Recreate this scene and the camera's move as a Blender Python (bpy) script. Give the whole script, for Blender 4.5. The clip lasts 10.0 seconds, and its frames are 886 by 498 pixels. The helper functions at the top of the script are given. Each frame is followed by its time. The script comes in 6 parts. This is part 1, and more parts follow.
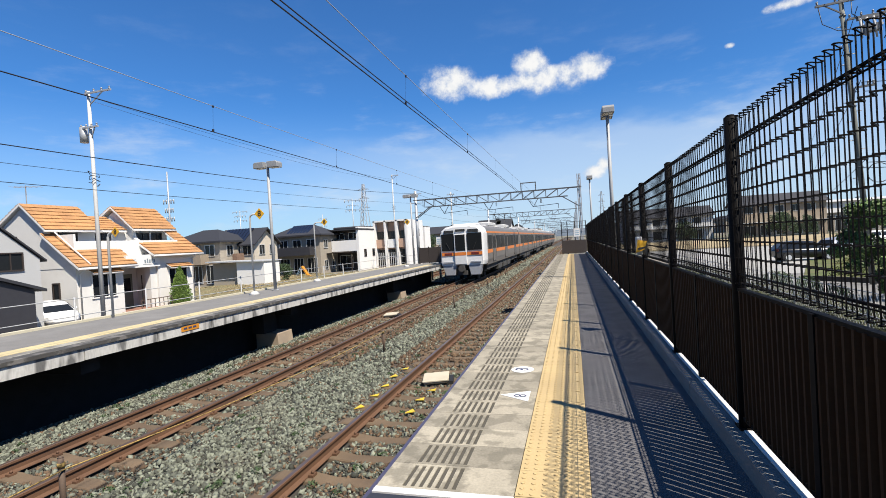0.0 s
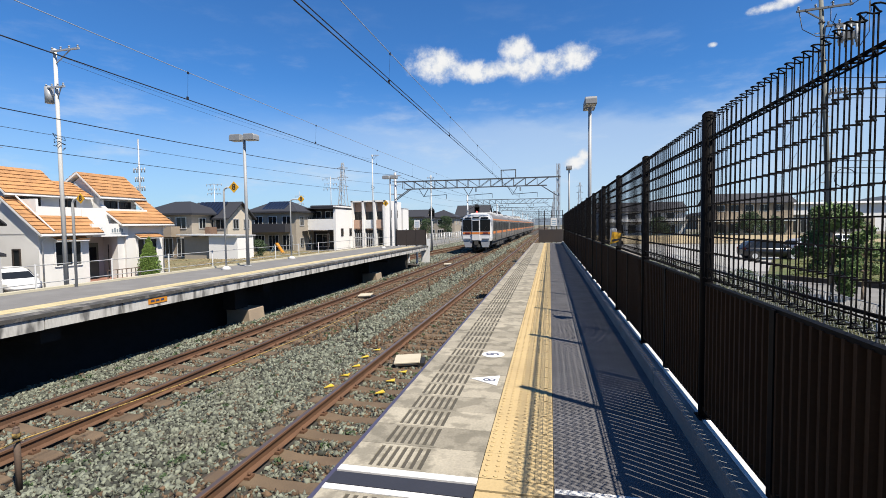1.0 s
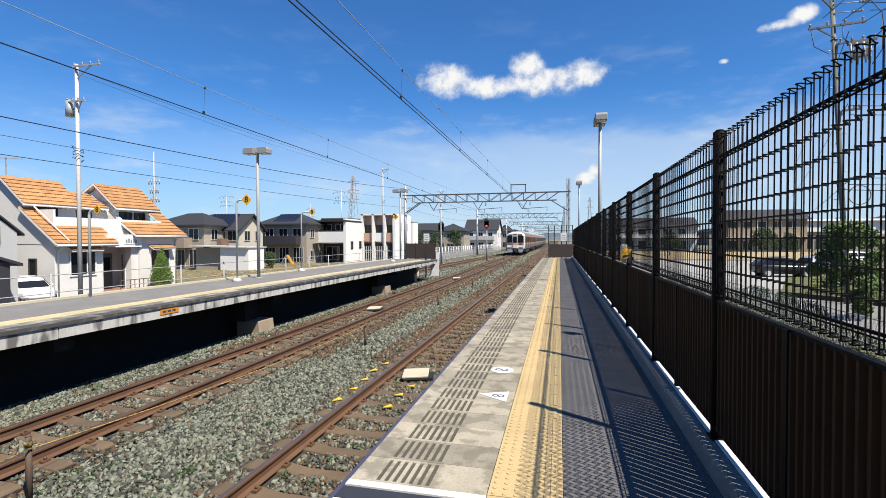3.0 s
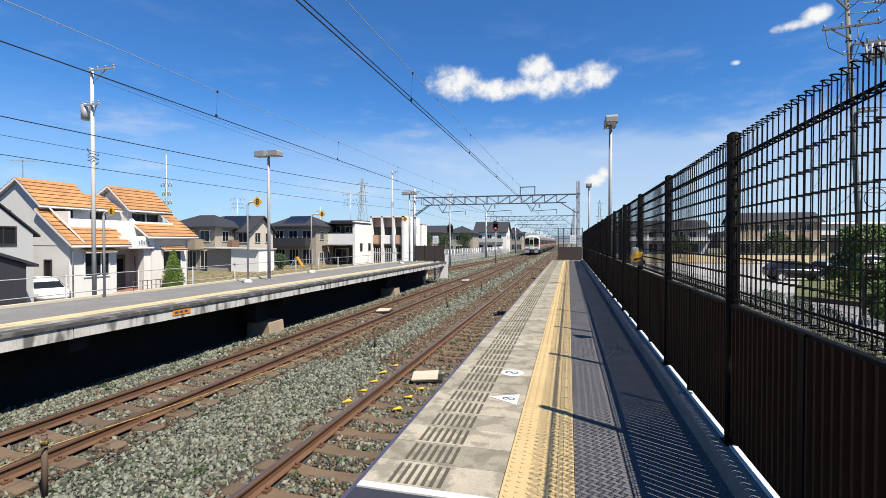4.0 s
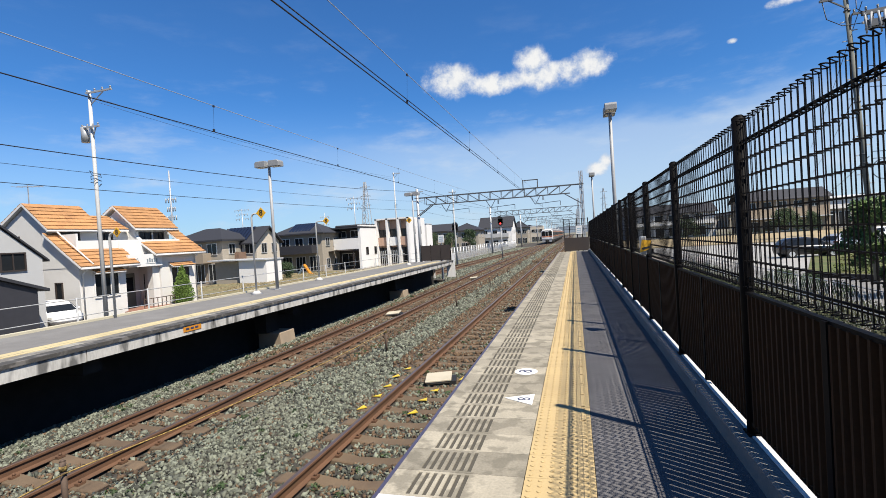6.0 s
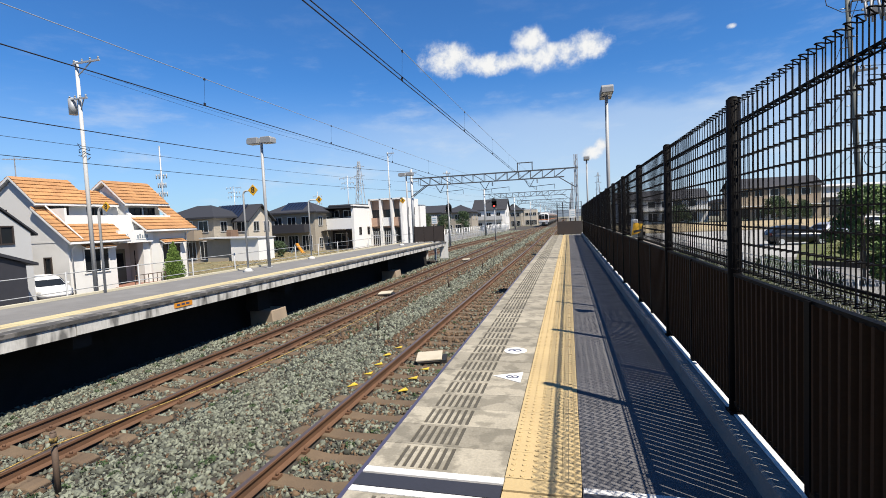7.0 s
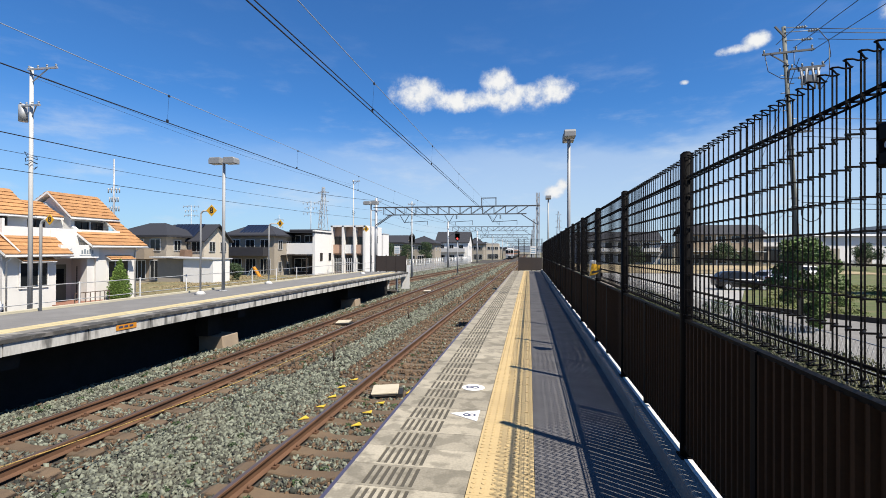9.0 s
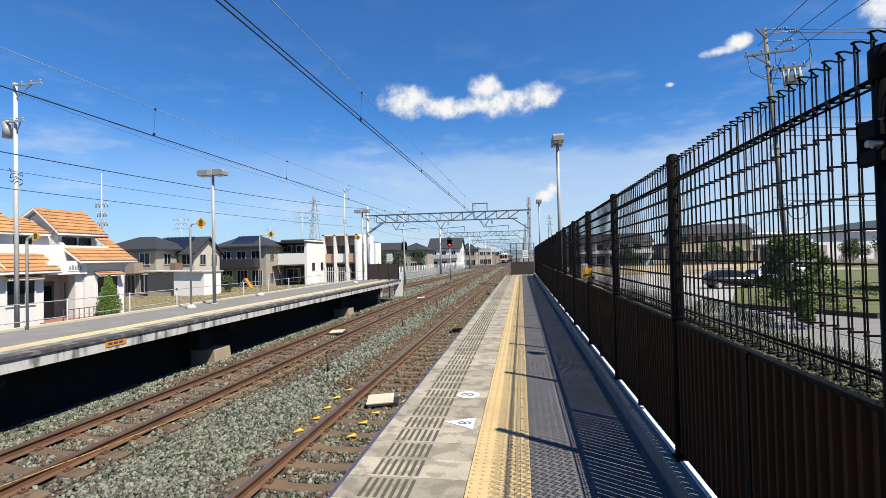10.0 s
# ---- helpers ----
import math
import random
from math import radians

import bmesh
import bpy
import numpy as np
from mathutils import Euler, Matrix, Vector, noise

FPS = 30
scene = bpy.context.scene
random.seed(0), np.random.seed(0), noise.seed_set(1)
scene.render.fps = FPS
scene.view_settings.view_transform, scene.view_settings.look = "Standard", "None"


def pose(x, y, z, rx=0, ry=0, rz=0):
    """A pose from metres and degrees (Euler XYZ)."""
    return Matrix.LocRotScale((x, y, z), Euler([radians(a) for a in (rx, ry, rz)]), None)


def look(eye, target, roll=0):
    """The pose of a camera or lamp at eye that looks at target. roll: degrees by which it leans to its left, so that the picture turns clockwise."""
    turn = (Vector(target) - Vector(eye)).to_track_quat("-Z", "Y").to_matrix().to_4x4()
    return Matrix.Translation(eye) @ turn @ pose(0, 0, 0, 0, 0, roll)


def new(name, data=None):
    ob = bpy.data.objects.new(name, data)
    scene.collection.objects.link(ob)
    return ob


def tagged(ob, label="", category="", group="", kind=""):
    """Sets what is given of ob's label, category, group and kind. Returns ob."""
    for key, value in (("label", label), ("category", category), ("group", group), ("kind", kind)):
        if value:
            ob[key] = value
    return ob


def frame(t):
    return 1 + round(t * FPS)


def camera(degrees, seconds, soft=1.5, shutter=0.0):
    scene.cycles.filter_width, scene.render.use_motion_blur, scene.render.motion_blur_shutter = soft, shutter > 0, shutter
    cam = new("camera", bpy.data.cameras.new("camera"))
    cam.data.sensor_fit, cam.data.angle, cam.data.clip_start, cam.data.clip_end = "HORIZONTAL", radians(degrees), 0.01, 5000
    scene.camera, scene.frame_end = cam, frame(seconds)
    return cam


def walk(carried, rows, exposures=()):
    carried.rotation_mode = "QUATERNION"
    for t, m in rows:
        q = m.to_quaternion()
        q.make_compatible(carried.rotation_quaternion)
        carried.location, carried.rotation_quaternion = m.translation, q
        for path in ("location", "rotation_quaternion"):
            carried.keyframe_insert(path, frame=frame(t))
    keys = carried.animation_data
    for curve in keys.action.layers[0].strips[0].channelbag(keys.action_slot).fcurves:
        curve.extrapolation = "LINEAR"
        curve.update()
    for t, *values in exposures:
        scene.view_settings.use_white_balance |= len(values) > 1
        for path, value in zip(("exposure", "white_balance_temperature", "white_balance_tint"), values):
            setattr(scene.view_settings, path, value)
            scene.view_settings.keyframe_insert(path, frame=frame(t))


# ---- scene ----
cam = camera(85.6, 10.0, soft=0.7)
PATH = [
    (0, (1.179, 0.113, 1.388), (0.654, 2.043, 1.361), -3.4),
    (0.5, (1.189, 0.164, 1.382), (0.798, 2.125, 1.335), -1.9),
    (1, (1.183, 0.133, 1.379), (0.748, 2.083, 1.281), -0.7),
    (1.5, (1.199, 0.124, 1.391), (0.724, 2.065, 1.298), -1.9),
    (2, (1.202, 0.12, 1.389), (0.73, 2.063, 1.328), -1.6),
    (3.5, (1.167, 0.107, 1.388), (0.687, 2.048, 1.346), 0.4),
    (4, (1.164, 0.102, 1.389), (0.656, 2.037, 1.358), -0.0),
    (4.5, (1.172, 0.124, 1.402), (0.67, 2.06, 1.431), -2.7),
    (5, (1.178, 0.123, 1.433), (0.637, 2.049, 1.392), -2.5),
    (6.5, (1.159, 0.17, 1.416), (0.629, 2.099, 1.379), -4.0),
    (7, (1.173, 0.16, 1.398), (0.664, 2.09, 1.283), -2.6),
    (7.5, (1.167, 0.135, 1.403), (0.639, 2.057, 1.235), -0.1),
    (8, (1.179, 0.166, 1.431), (0.678, 2.101, 1.484), 0.0),
    (8.5, (1.16, 0.15, 1.433), (0.772, 2.11, 1.526), 0.7),
    (9, (1.164, 0.165, 1.426), (0.811, 2.133, 1.436), 0.2),
    (9.5, (1.172, 0.161, 1.419), (0.823, 2.13, 1.402), 0.5),
    (10, (1.177, 0.176, 1.437), (0.855, 2.15, 1.473), -1.3),
]
EXPOSURES = [(0, 1.05), (0.5, 0.98), (1, 1.00), (1.5, 1.03), (2, 1.05), (4, 1.05), (5, 1.00), (6.5, 0.99), (7.5, 1.04), (8, 1.02), (9, 1.00), (10, 1.04)]
walk(cam, [(t, look(eye, target, roll)) for t, eye, target, roll in PATH], EXPOSURES)

# ---- light ----
SUN = Vector((0.58, -0.37, 1.0)).normalized()
sun = new("sun", bpy.data.lights.new("sun", "SUN"))
sun.data.energy, sun.data.angle, sun.data.color = 5.0, radians(0.48), (1.0, 0.92, 0.80)
sun.matrix_world = look((30, -10, 60), Vector((30, -10, 60)) - SUN)
world = bpy.data.worlds.new("world")
scene.world = world
world.use_nodes = True


def sky_nodes(nt):
    """A clear summer sky with one flat-bottomed cumulus, a few scraps and thin haze low down."""
    n, l = nt.nodes, nt.links
    n.clear()
    out, bg = n.new("ShaderNodeOutputWorld"), n.new("ShaderNodeBackground")
    sky = n.new("ShaderNodeTexSky")
    sky.sky_type, sky.sun_disc = "NISHITA", False
    sky.sun_elevation = math.asin(SUN.z)
    sky.sun_rotation = math.atan2(SUN.x, SUN.y)
    sky.altitude, sky.air_density, sky.dust_density, sky.ozone_density = 0, 1.0, 0.25, 4.0

    def link(a, socket):
        if isinstance(a, (int, float)):
            socket.default_value = a
        else:
            l.new(a, socket)

    def math_node(op, a, b=0.0, c=0.0):
        m = n.new("ShaderNodeMath")
        m.operation = op
        for v, s in zip((a, b, c), m.inputs):
            link(v, s)
        return m.outputs[0]

    def ramp(v, a, b, c=0.0, d=1.0):
        m = n.new("ShaderNodeMapRange")
        m.interpolation_type = "SMOOTHSTEP"
        for q, s in zip((v, a, b, c, d), m.inputs):
            link(q, s)
        return m.outputs[0]

    def mixed(f, a, b):
        m = n.new("ShaderNodeMix")
        m.data_type = "RGBA"
        link(f, m.inputs["Factor"])
        for v, s in ((a, m.inputs["A"]), (b, m.inputs["B"])):
            if isinstance(v, tuple):
                s.default_value = v
            else:
                l.new(v, s)
        return m.outputs["Result"]

    co = n.new("ShaderNodeTexCoord")
    sep = n.new("ShaderNodeSeparateXYZ")
    l.new(co.outputs["Generated"], sep.inputs[0])
    az = math_node("MULTIPLY", math_node("ARCTAN2", sep.outputs[0], sep.outputs[1]), 57.2958)
    el = math_node("MULTIPLY", math_node("ARCSINE", sep.outputs[2]), 57.2958)
    pos = n.new("ShaderNodeCombineXYZ")
    l.new(az, pos.inputs[0]), l.new(el, pos.inputs[1])

    def fog(scale, detail, rough=0.55, stretch=1.0):
        t, mp = n.new("ShaderNodeTexNoise"), n.new("ShaderNodeMapping")
        mp.inputs["Scale"].default_value = (1, stretch, 1)
        l.new(pos.outputs[0], mp.inputs[0]), l.new(mp.outputs[0], t.inputs["Vector"])
        t.inputs["Scale"].default_value, t.inputs["Detail"].default_value, t.inputs["Roughness"].default_value = scale, detail, rough
        return t.outputs[0]

    # puffs of cumulus: azimuth, elevation and half sizes in degrees, and where the flat base lies
    puffs = ((-13.3, 18.2, 3.4, 2.0), (-8.6, 17.5, 5.2, 1.3), (-2.0, 17.7, 5.3, 1.5), (-3.7, 19.4, 2.2, 1.7), (2.8, 18.3, 2.5, 1.6),
             (21.3, 19.9, 1.9, 0.5), (23.1, 20.4, 1.4, 0.8), (34.2, 20.4, 2.0, 1.9), (16.6, 17.6, 0.5, 0.28), (2.9, 7.0, 1.6, 0.8), (4.0, 7.7, 0.9, 0.9))
    rough, broad = fog(0.5, 8, 0.66), fog(0.7, 4)
    field = -9.0
    for a, e, ra, re in puffs:
        da = math_node("DIVIDE", math_node("SUBTRACT", az, a), ra)
        de = math_node("DIVIDE", math_node("SUBTRACT", el, e), re)
        d = math_node("SUBTRACT", 1.0, math_node("ADD", math_node("MULTIPLY", da, da), math_node("MULTIPLY", de, de)))
        field = math_node("SMOOTH_MAX", field, d, 0.6)
    field = math_node("ADD", field, math_node("MULTIPLY", math_node("SUBTRACT", rough, 0.51), 2.8))
    cloud = ramp(field, -0.25, 1.1)
    shade = ramp(math_node("ADD", math_node("MULTIPLY", field, 0.6), math_node("MULTIPLY", broad, 1.3)), 0.55, 1.35)
    wisp = math_node("MULTIPLY", ramp(fog(0.09, 6, 0.6, 3.2), 0.50, 0.78), ramp(el, 26.0, 5.0, 0.03, 0.55))
    haze = ramp(el, 17.0, -1.0, 0.0, 0.62)
    tint = n.new("ShaderNodeVectorMath")
    tint.operation = "MULTIPLY"
    l.new(sky.outputs[0], tint.inputs[0])
    tint.inputs[1].default_value = SKY_TINT
    col = mixed(haze, tint.outputs[0], (6.4, 8.1, 9.8, 1))
    col = mixed(wisp, col, (8.2, 9.0, 9.8, 1))
    white = mixed(shade, (6.6, 7.4, 8.6, 1), (10.5, 10.5, 10.4, 1))
    bank = math_node("MULTIPLY", ramp(math_node("ADD", el, math_node("MULTIPLY", fog(0.11, 5, 0.55, 2.5), 5.0)), 15.6, 12.9, 0.0, 0.45), ramp(az, -50.0, 2.0, 0.0, 1.0))
    col = mixed(bank, col, (7.4, 8.7, 10.2, 1))
    col = mixed(cloud, col, white)
    l.new(col, bg.inputs[0])
    bg.inputs[1].default_value = 0.0436
    l.new(bg.outputs[0], out.inputs[0])


SKY_TINT = (0.53, 1.10, 1.66)
sky_nodes(world.node_tree)

# ---- materials ----
def material(name, color, rough=0.7, metal=0.0, var=0.15, scale=4.0, fine=60.0, bump=0.15, stain=None, stain_amount=0.5,
             stain_scale=1.2, per_piece=0.0, stretch=(1, 1, 1), spec=0.5, islands=0.0, edge=(0.48, 0.66)):
    """A surface with colour varying at two scales, a stain with its own shape and a fine relief."""
    m = bpy.data.materials.new(name)
    m.use_nodes = True
    nt = m.node_tree
    n, l = nt.nodes, nt.links
    p = n["Principled BSDF"]
    p.inputs["Roughness"].default_value, p.inputs["Metallic"].default_value = rough, metal
    p.inputs["Specular IOR Level"].default_value = spec
    geo = n.new("ShaderNodeNewGeometry")
    mp = n.new("ShaderNodeMapping")
    mp.inputs["Scale"].default_value = stretch
    l.new(geo.outputs["Position"], mp.inputs[0])

    def nz(s, detail):
        t = n.new("ShaderNodeTexNoise")
        t.inputs["Scale"].default_value, t.inputs["Detail"].default_value = s, detail
        l.new(mp.outputs[0], t.inputs["Vector"])
        return t

    big, small = nz(scale, 4), nz(fine, 3)
    add = n.new("ShaderNodeMath")
    add.operation = "ADD"
    l.new(big.outputs[0], add.inputs[0]), l.new(small.outputs[0], add.inputs[1])
    ramp = n.new("ShaderNodeMapRange")
    ramp.inputs["From Min"].default_value, ramp.inputs["From Max"].default_value = 0.6, 1.4
    ramp.inputs["To Min"].default_value, ramp.inputs["To Max"].default_value = 1 - var, 1 + var
    l.new(add.outputs[0], ramp.inputs[0])
    val = ramp.outputs[0]
    if per_piece:
        oi = n.new("ShaderNodeObjectInfo")
        pr = n.new("ShaderNodeMapRange")
        pr.inputs["To Min"].default_value, pr.inputs["To Max"].default_value = 1 - per_piece, 1 + per_piece
        l.new(oi.outputs["Random"], pr.inputs[0])
        mul = n.new("ShaderNodeMath")
        mul.operation = "MULTIPLY"
        l.new(val, mul.inputs[0]), l.new(pr.outputs[0], mul.inputs[1])
        val = mul.outputs[0]
    if islands:
        pr = n.new("ShaderNodeMapRange")
        pr.inputs["To Min"].default_value, pr.inputs["To Max"].default_value = 1 - islands, 1 + islands
        l.new(geo.outputs["Random Per Island"], pr.inputs[0])
        mul = n.new("ShaderNodeMath")
        mul.operation = "MULTIPLY"
        l.new(val, mul.inputs[0]), l.new(pr.outputs[0], mul.inputs[1])
        val = mul.outputs[0]
    mix = n.new("ShaderNodeVectorMath")
    mix.operation = "SCALE"
    mix.inputs[0].default_value = color
    l.new(val, mix.inputs["Scale"])
    col = mix.outputs[0]
    if stain:
        st = nz(stain_scale, 6)
        sr = n.new("ShaderNodeMapRange")
        sr.inputs["From Min"].default_value, sr.inputs["From Max"].default_value = edge
        sr.inputs["To Max"].default_value = stain_amount
        l.new(st.outputs[0], sr.inputs[0])
        mx = n.new("ShaderNodeMix")
        mx.data_type = "RGBA"
        l.new(sr.outputs[0], mx.inputs["Factor"])
        l.new(col, mx.inputs["A"])
        mx.inputs["B"].default_value = (*stain, 1)
        col = mx.outputs["Result"]
    l.new(col, p.inputs["Base Color"])
    if bump:
        b = n.new("ShaderNodeBump")
        b.inputs["Strength"].default_value, b.inputs["Distance"].default_value = bump, 0.01
        l.new(small.outputs[0], b.inputs["Height"])
        l.new(b.outputs[0], p.inputs["Normal"])
    return m


def glass_dark(name, color=(0.012, 0.014, 0.016)):
    m = bpy.data.materials.new(name)
    m.use_nodes = True
    p = m.node_tree.nodes["Principled BSDF"]
    p.inputs["Base Color"].default_value = (*color, 1)
    p.inputs["Roughness"].default_value = 0.08
    p.inputs["Specular IOR Level"].default_value = 0.35
    return m


def glowing(name, color, strength):
    m = bpy.data.materials.new(name)
    m.use_nodes = True
    p = m.node_tree.nodes["Principled BSDF"]
    p.inputs["Base Color"].default_value = (*color, 1)
    p.inputs["Emission Color"].default_value = (*color, 1)
    p.inputs["Emission Strength"].default_value = strength
    return m


CONCRETE = material("concrete", (0.2365, 0.215, 0.1686), 0.85, var=0.25, scale=4, fine=60, stain=(0.0903, 0.08256, 0.06364), stain_amount=0.5, stain_scale=5.5, per_piece=0.2, spec=0.3, edge=(0.5, 0.575))
CONCRETE_OLD = material("weathered_concrete", (0.3698, 0.3624, 0.3402), 0.9, var=0.25, scale=2, fine=40, stain=(0.03698, 0.03698, 0.03698), stain_amount=0.8, stain_scale=5, stretch=(1, 1, 0.25), edge=(0.5, 0.62))
# Near-black base: the shade under both platforms is put into this concrete.
SHADED_CONCRETE = material("shaded_concrete", (0.020, 0.019, 0.018), 0.95, var=0.3, spec=0.2)
SLEEPER = material("dusty_sleeper", (0.094, 0.065, 0.039), 0.95, var=0.25, scale=3, fine=80, stain=(0.06, 0.038, 0.024), per_piece=0.15)
RUST = material("rusty_rail", (0.088, 0.043, 0.021), 0.75, var=0.25, fine=70, stain=(0.045, 0.024, 0.014))
RAILTOP = material("polished_rail", (0.1183, 0.08505, 0.07026), 0.32, metal=0.5, var=0.1)
STONE = material("ballast_stone", (0.098, 0.106, 0.081), 0.95, var=0.3, islands=0.85, scale=9, fine=120, bump=0.4, stain=(0.12, 0.115, 0.085), stain_scale=0.8, stain_amount=0.35)
YELLOW = material("yellow_tactile", (0.3698, 0.2773, 0.1368), 0.8, var=0.1, scale=2, stain=(0.2589, 0.1923, 0.09615), stain_amount=0.35, per_piece=0.04)
PAVER = material("grey_paver", (0.1035, 0.1008, 0.1044), 0.95, var=0.3, scale=3, fine=170, bump=0.5, spec=0.2)
ASPHALT = material("grey_asphalt", (0.1277, 0.1238, 0.1176), 0.95, var=0.15, fine=150, stain=(0.1858, 0.1819, 0.1741), stain_amount=0.4)
FENCE = material("dark_brown_coating", (0.004, 0.0034, 0.0034), 0.6, var=0.15, bump=0.03, spec=0.07)
FENCE_PANEL = material("brown_panel_coating", (0.043, 0.0225, 0.0117), 0.7, var=0.15, bump=0.03, stain=(0.03, 0.017, 0.01), stain_amount=0.4, spec=0.06)
GALV = material("galvanised_steel", (0.33, 0.34, 0.35), 0.5, metal=0.4, var=0.15, bump=0.03)
LAMP_GREY = material("lamp_head_grey", (0.19, 0.195, 0.2), 0.55, var=0.1, bump=0.03)
TRAIN_GLASS = material("train_glass", (0.010, 0.011, 0.012), 0.3, var=0.1, bump=0, spec=0.05)
POLE_GREY = material("grey_paint", (0.25, 0.256, 0.26), 0.55, var=0.1, bump=0.03)
POLE_CONC = material("pole_concrete", (0.37, 0.37, 0.36), 0.85, var=0.12, stretch=(1, 1, 0.2))
WIRE = material("dark_wire", (0.02, 0.02, 0.025), 0.5, metal=0.3, bump=0)
WHITE_WALL = material("white_render", (0.5301, 0.5213, 0.4991), 0.85, var=0.05, scale=1, bump=0.1, stain=(0.4417, 0.4285, 0.4064), stain_amount=0.3)
ORANGE_TILE = material("orange_roof_tile", (0.3106, 0.159, 0.06287), 0.8, var=0.2, scale=3, stain=(0.2219, 0.1109, 0.04807), stain_amount=0.5, per_piece=0.15, islands=0.08)
DARK_TILE = material("dark_roof_tile", (0.017, 0.018, 0.023), 0.75, var=0.2, per_piece=0.1)
BEIGE_WALL = material("beige_cladding", (0.2236, 0.1806, 0.1333), 0.85, var=0.1)
BROWN_WALL = material("brown_cladding", (0.16, 0.10, 0.07), 0.8, var=0.15)
GREY_WALL = material("grey_cladding", (0.2494, 0.2193, 0.1763), 0.85, var=0.1)
PINK_WALL = material("pink_beige_tile", (0.344, 0.2253, 0.1634), 0.85, var=0.08)
WINDOW = glass_dark("window_glass")
GRASS = material("dry_grass", (0.1462, 0.129, 0.05848), 0.95, var=0.4, scale=0.7, fine=8, bump=0.5, stain=(0.172, 0.1462, 0.0817), stain_scale=0.8, islands=0.4)
VERGE = material("verge_weed", (0.0602, 0.0688, 0.03096), 0.9, var=0.4, scale=0.8, fine=9, bump=0.2, stain=(0.1204, 0.1075, 0.0559), stain_scale=0.4, stain_amount=0.5, islands=0.5)
SOIL = material("ground_soil", (0.1257, 0.1095, 0.08505), 0.95, var=0.3, scale=0.2, fine=6, bump=0.4, stain=(0.07396, 0.09615, 0.03698), stain_scale=0.08, stain_amount=0.8)

BROWN_STONE = material("dusty_ballast_stone", (0.086, 0.055, 0.031), 0.95, var=0.25, islands=0.5, scale=9, fine=120, bump=0.4, stain=(0.07, 0.042, 0.024), stain_scale=0.8, stain_amount=0.5)
# Bed base darkened to give the shade in gaps between the loose stones.
BED_SHADED = material("shaded_bed_stone", (0.03096, 0.02752, 0.02202), 0.95, var=0.4, scale=6, fine=25, bump=1.0, stain=(0.05848, 0.0399, 0.02752), stain_scale=0.5, stain_amount=0.5)
GROOVE = material("dirty_groove", (0.05332, 0.04816, 0.03784), 0.95, var=0.2)
EDGE = material("blue_grey_trim", (0.045, 0.043, 0.075), 0.5, var=0.1, bump=0.05)
RUBBER = material("black_rubber", (0.025, 0.025, 0.03), 0.5, var=0.15, bump=0.05)
WHITE_PAINT = material("white_paint", (0.4948, 0.4859, 0.4683), 0.7, var=0.06, stain=(0.3534, 0.3446, 0.3181), stain_amount=0.4, stain_scale=6)
MARK_WHITE = material("mark_white", (0.5831, 0.5831, 0.5698), 0.6, var=0.04, stain=(0.4417, 0.4241, 0.3976), stain_amount=0.3, stain_scale=10)
MARK_BLUE = material("mark_dark_blue", (0.03, 0.035, 0.08), 0.6, var=0.1)
KERB = material("kerb_concrete", (0.14, 0.136, 0.13), 0.9, var=0.15, stain=(0.2, 0.195, 0.185), per_piece=0.06)
ASPHALT2 = material("edge_strip_concrete", (0.2441, 0.2367, 0.2034), 0.95, var=0.15, stain=(0.08875, 0.08136, 0.07396), stain_amount=0.8, stain_scale=2.2, edge=(0.47, 0.58))
COPING = material("coping_concrete", (0.045, 0.043, 0.04), 0.95, var=0.3, stain=(0.16, 0.15, 0.14), stain_scale=4, stain_amount=0.6, edge=(0.52, 0.6))
YELLOW_PALE = material("pale_yellow_tile", (0.3994, 0.3328, 0.1849), 0.85, var=0.08, per_piece=0.06)
CREAM = material("cream_paint", (0.3698, 0.3402, 0.2515), 0.85, var=0.1, stain=(0.2958, 0.2737, 0.2219))
TAN_CONC = material("tan_concrete", (0.2367, 0.1849, 0.1294), 0.9, var=0.15, stain=(0.1849, 0.1479, 0.1109))
ORANGE_SIGN = material("orange_plate", (0.4438, 0.1738, 0.01479), 0.5, var=0.06, bump=0)
SIGN_YELLOW = material("sign_yellow", (0.5325, 0.281, 0.01109), 0.5, var=0.04, bump=0)
SIGN_BLACK = material("sign_black", (0.012, 0.012, 0.012), 0.6, var=0.04, bump=0)
LOT = material("lot_concrete", (0.2367, 0.233, 0.2219), 0.9, var=0.1, scale=0.3, stain=(0.2515, 0.2441, 0.2293))
LAWN = material("lawn_grass", (0.0585, 0.0741, 0.01716), 0.95, var=0.35, scale=0.9, fine=14, bump=0.7, stain=(0.1014, 0.0858, 0.0351), stain_scale=0.7, stain_amount=0.9)
LAWN_BLADE = material("lawn_blade", (0.085, 0.105, 0.024), 0.85, var=0.35, scale=0.8, fine=12, bump=0, stain=(0.15, 0.13, 0.05), stain_scale=0.6, stain_amount=0.8, islands=0.4)
STRAW = material("straw_field", (0.2441, 0.1923, 0.1109), 0.95, var=0.2, scale=0.5, fine=9, stain=(0.2071, 0.1775, 0.08875), stain_scale=0.2)
STAINLESS = material("stainless_body", (0.1479, 0.1368, 0.1257), 0.5, metal=0.35, var=0.05, scale=0.7, bump=0.02, stretch=(1, 0.1, 1))
TRAIN_WHITE = material("train_white", (0.4799, 0.4799, 0.4759), 0.35, var=0.03, bump=0)
TRAIN_ORANGE = material("train_orange", (0.4881, 0.1405, 0.02071), 0.4, var=0.03, bump=0)
TRAIN_ROOF = material("train_roof", (0.36, 0.36, 0.36), 0.7, var=0.1)
TRAIN_DARK = material("underframe", (0.035, 0.033, 0.03), 0.8, var=0.2)
SKIRT = material("grey_skirt", (0.22, 0.23, 0.25), 0.5, var=0.06, bump=0)
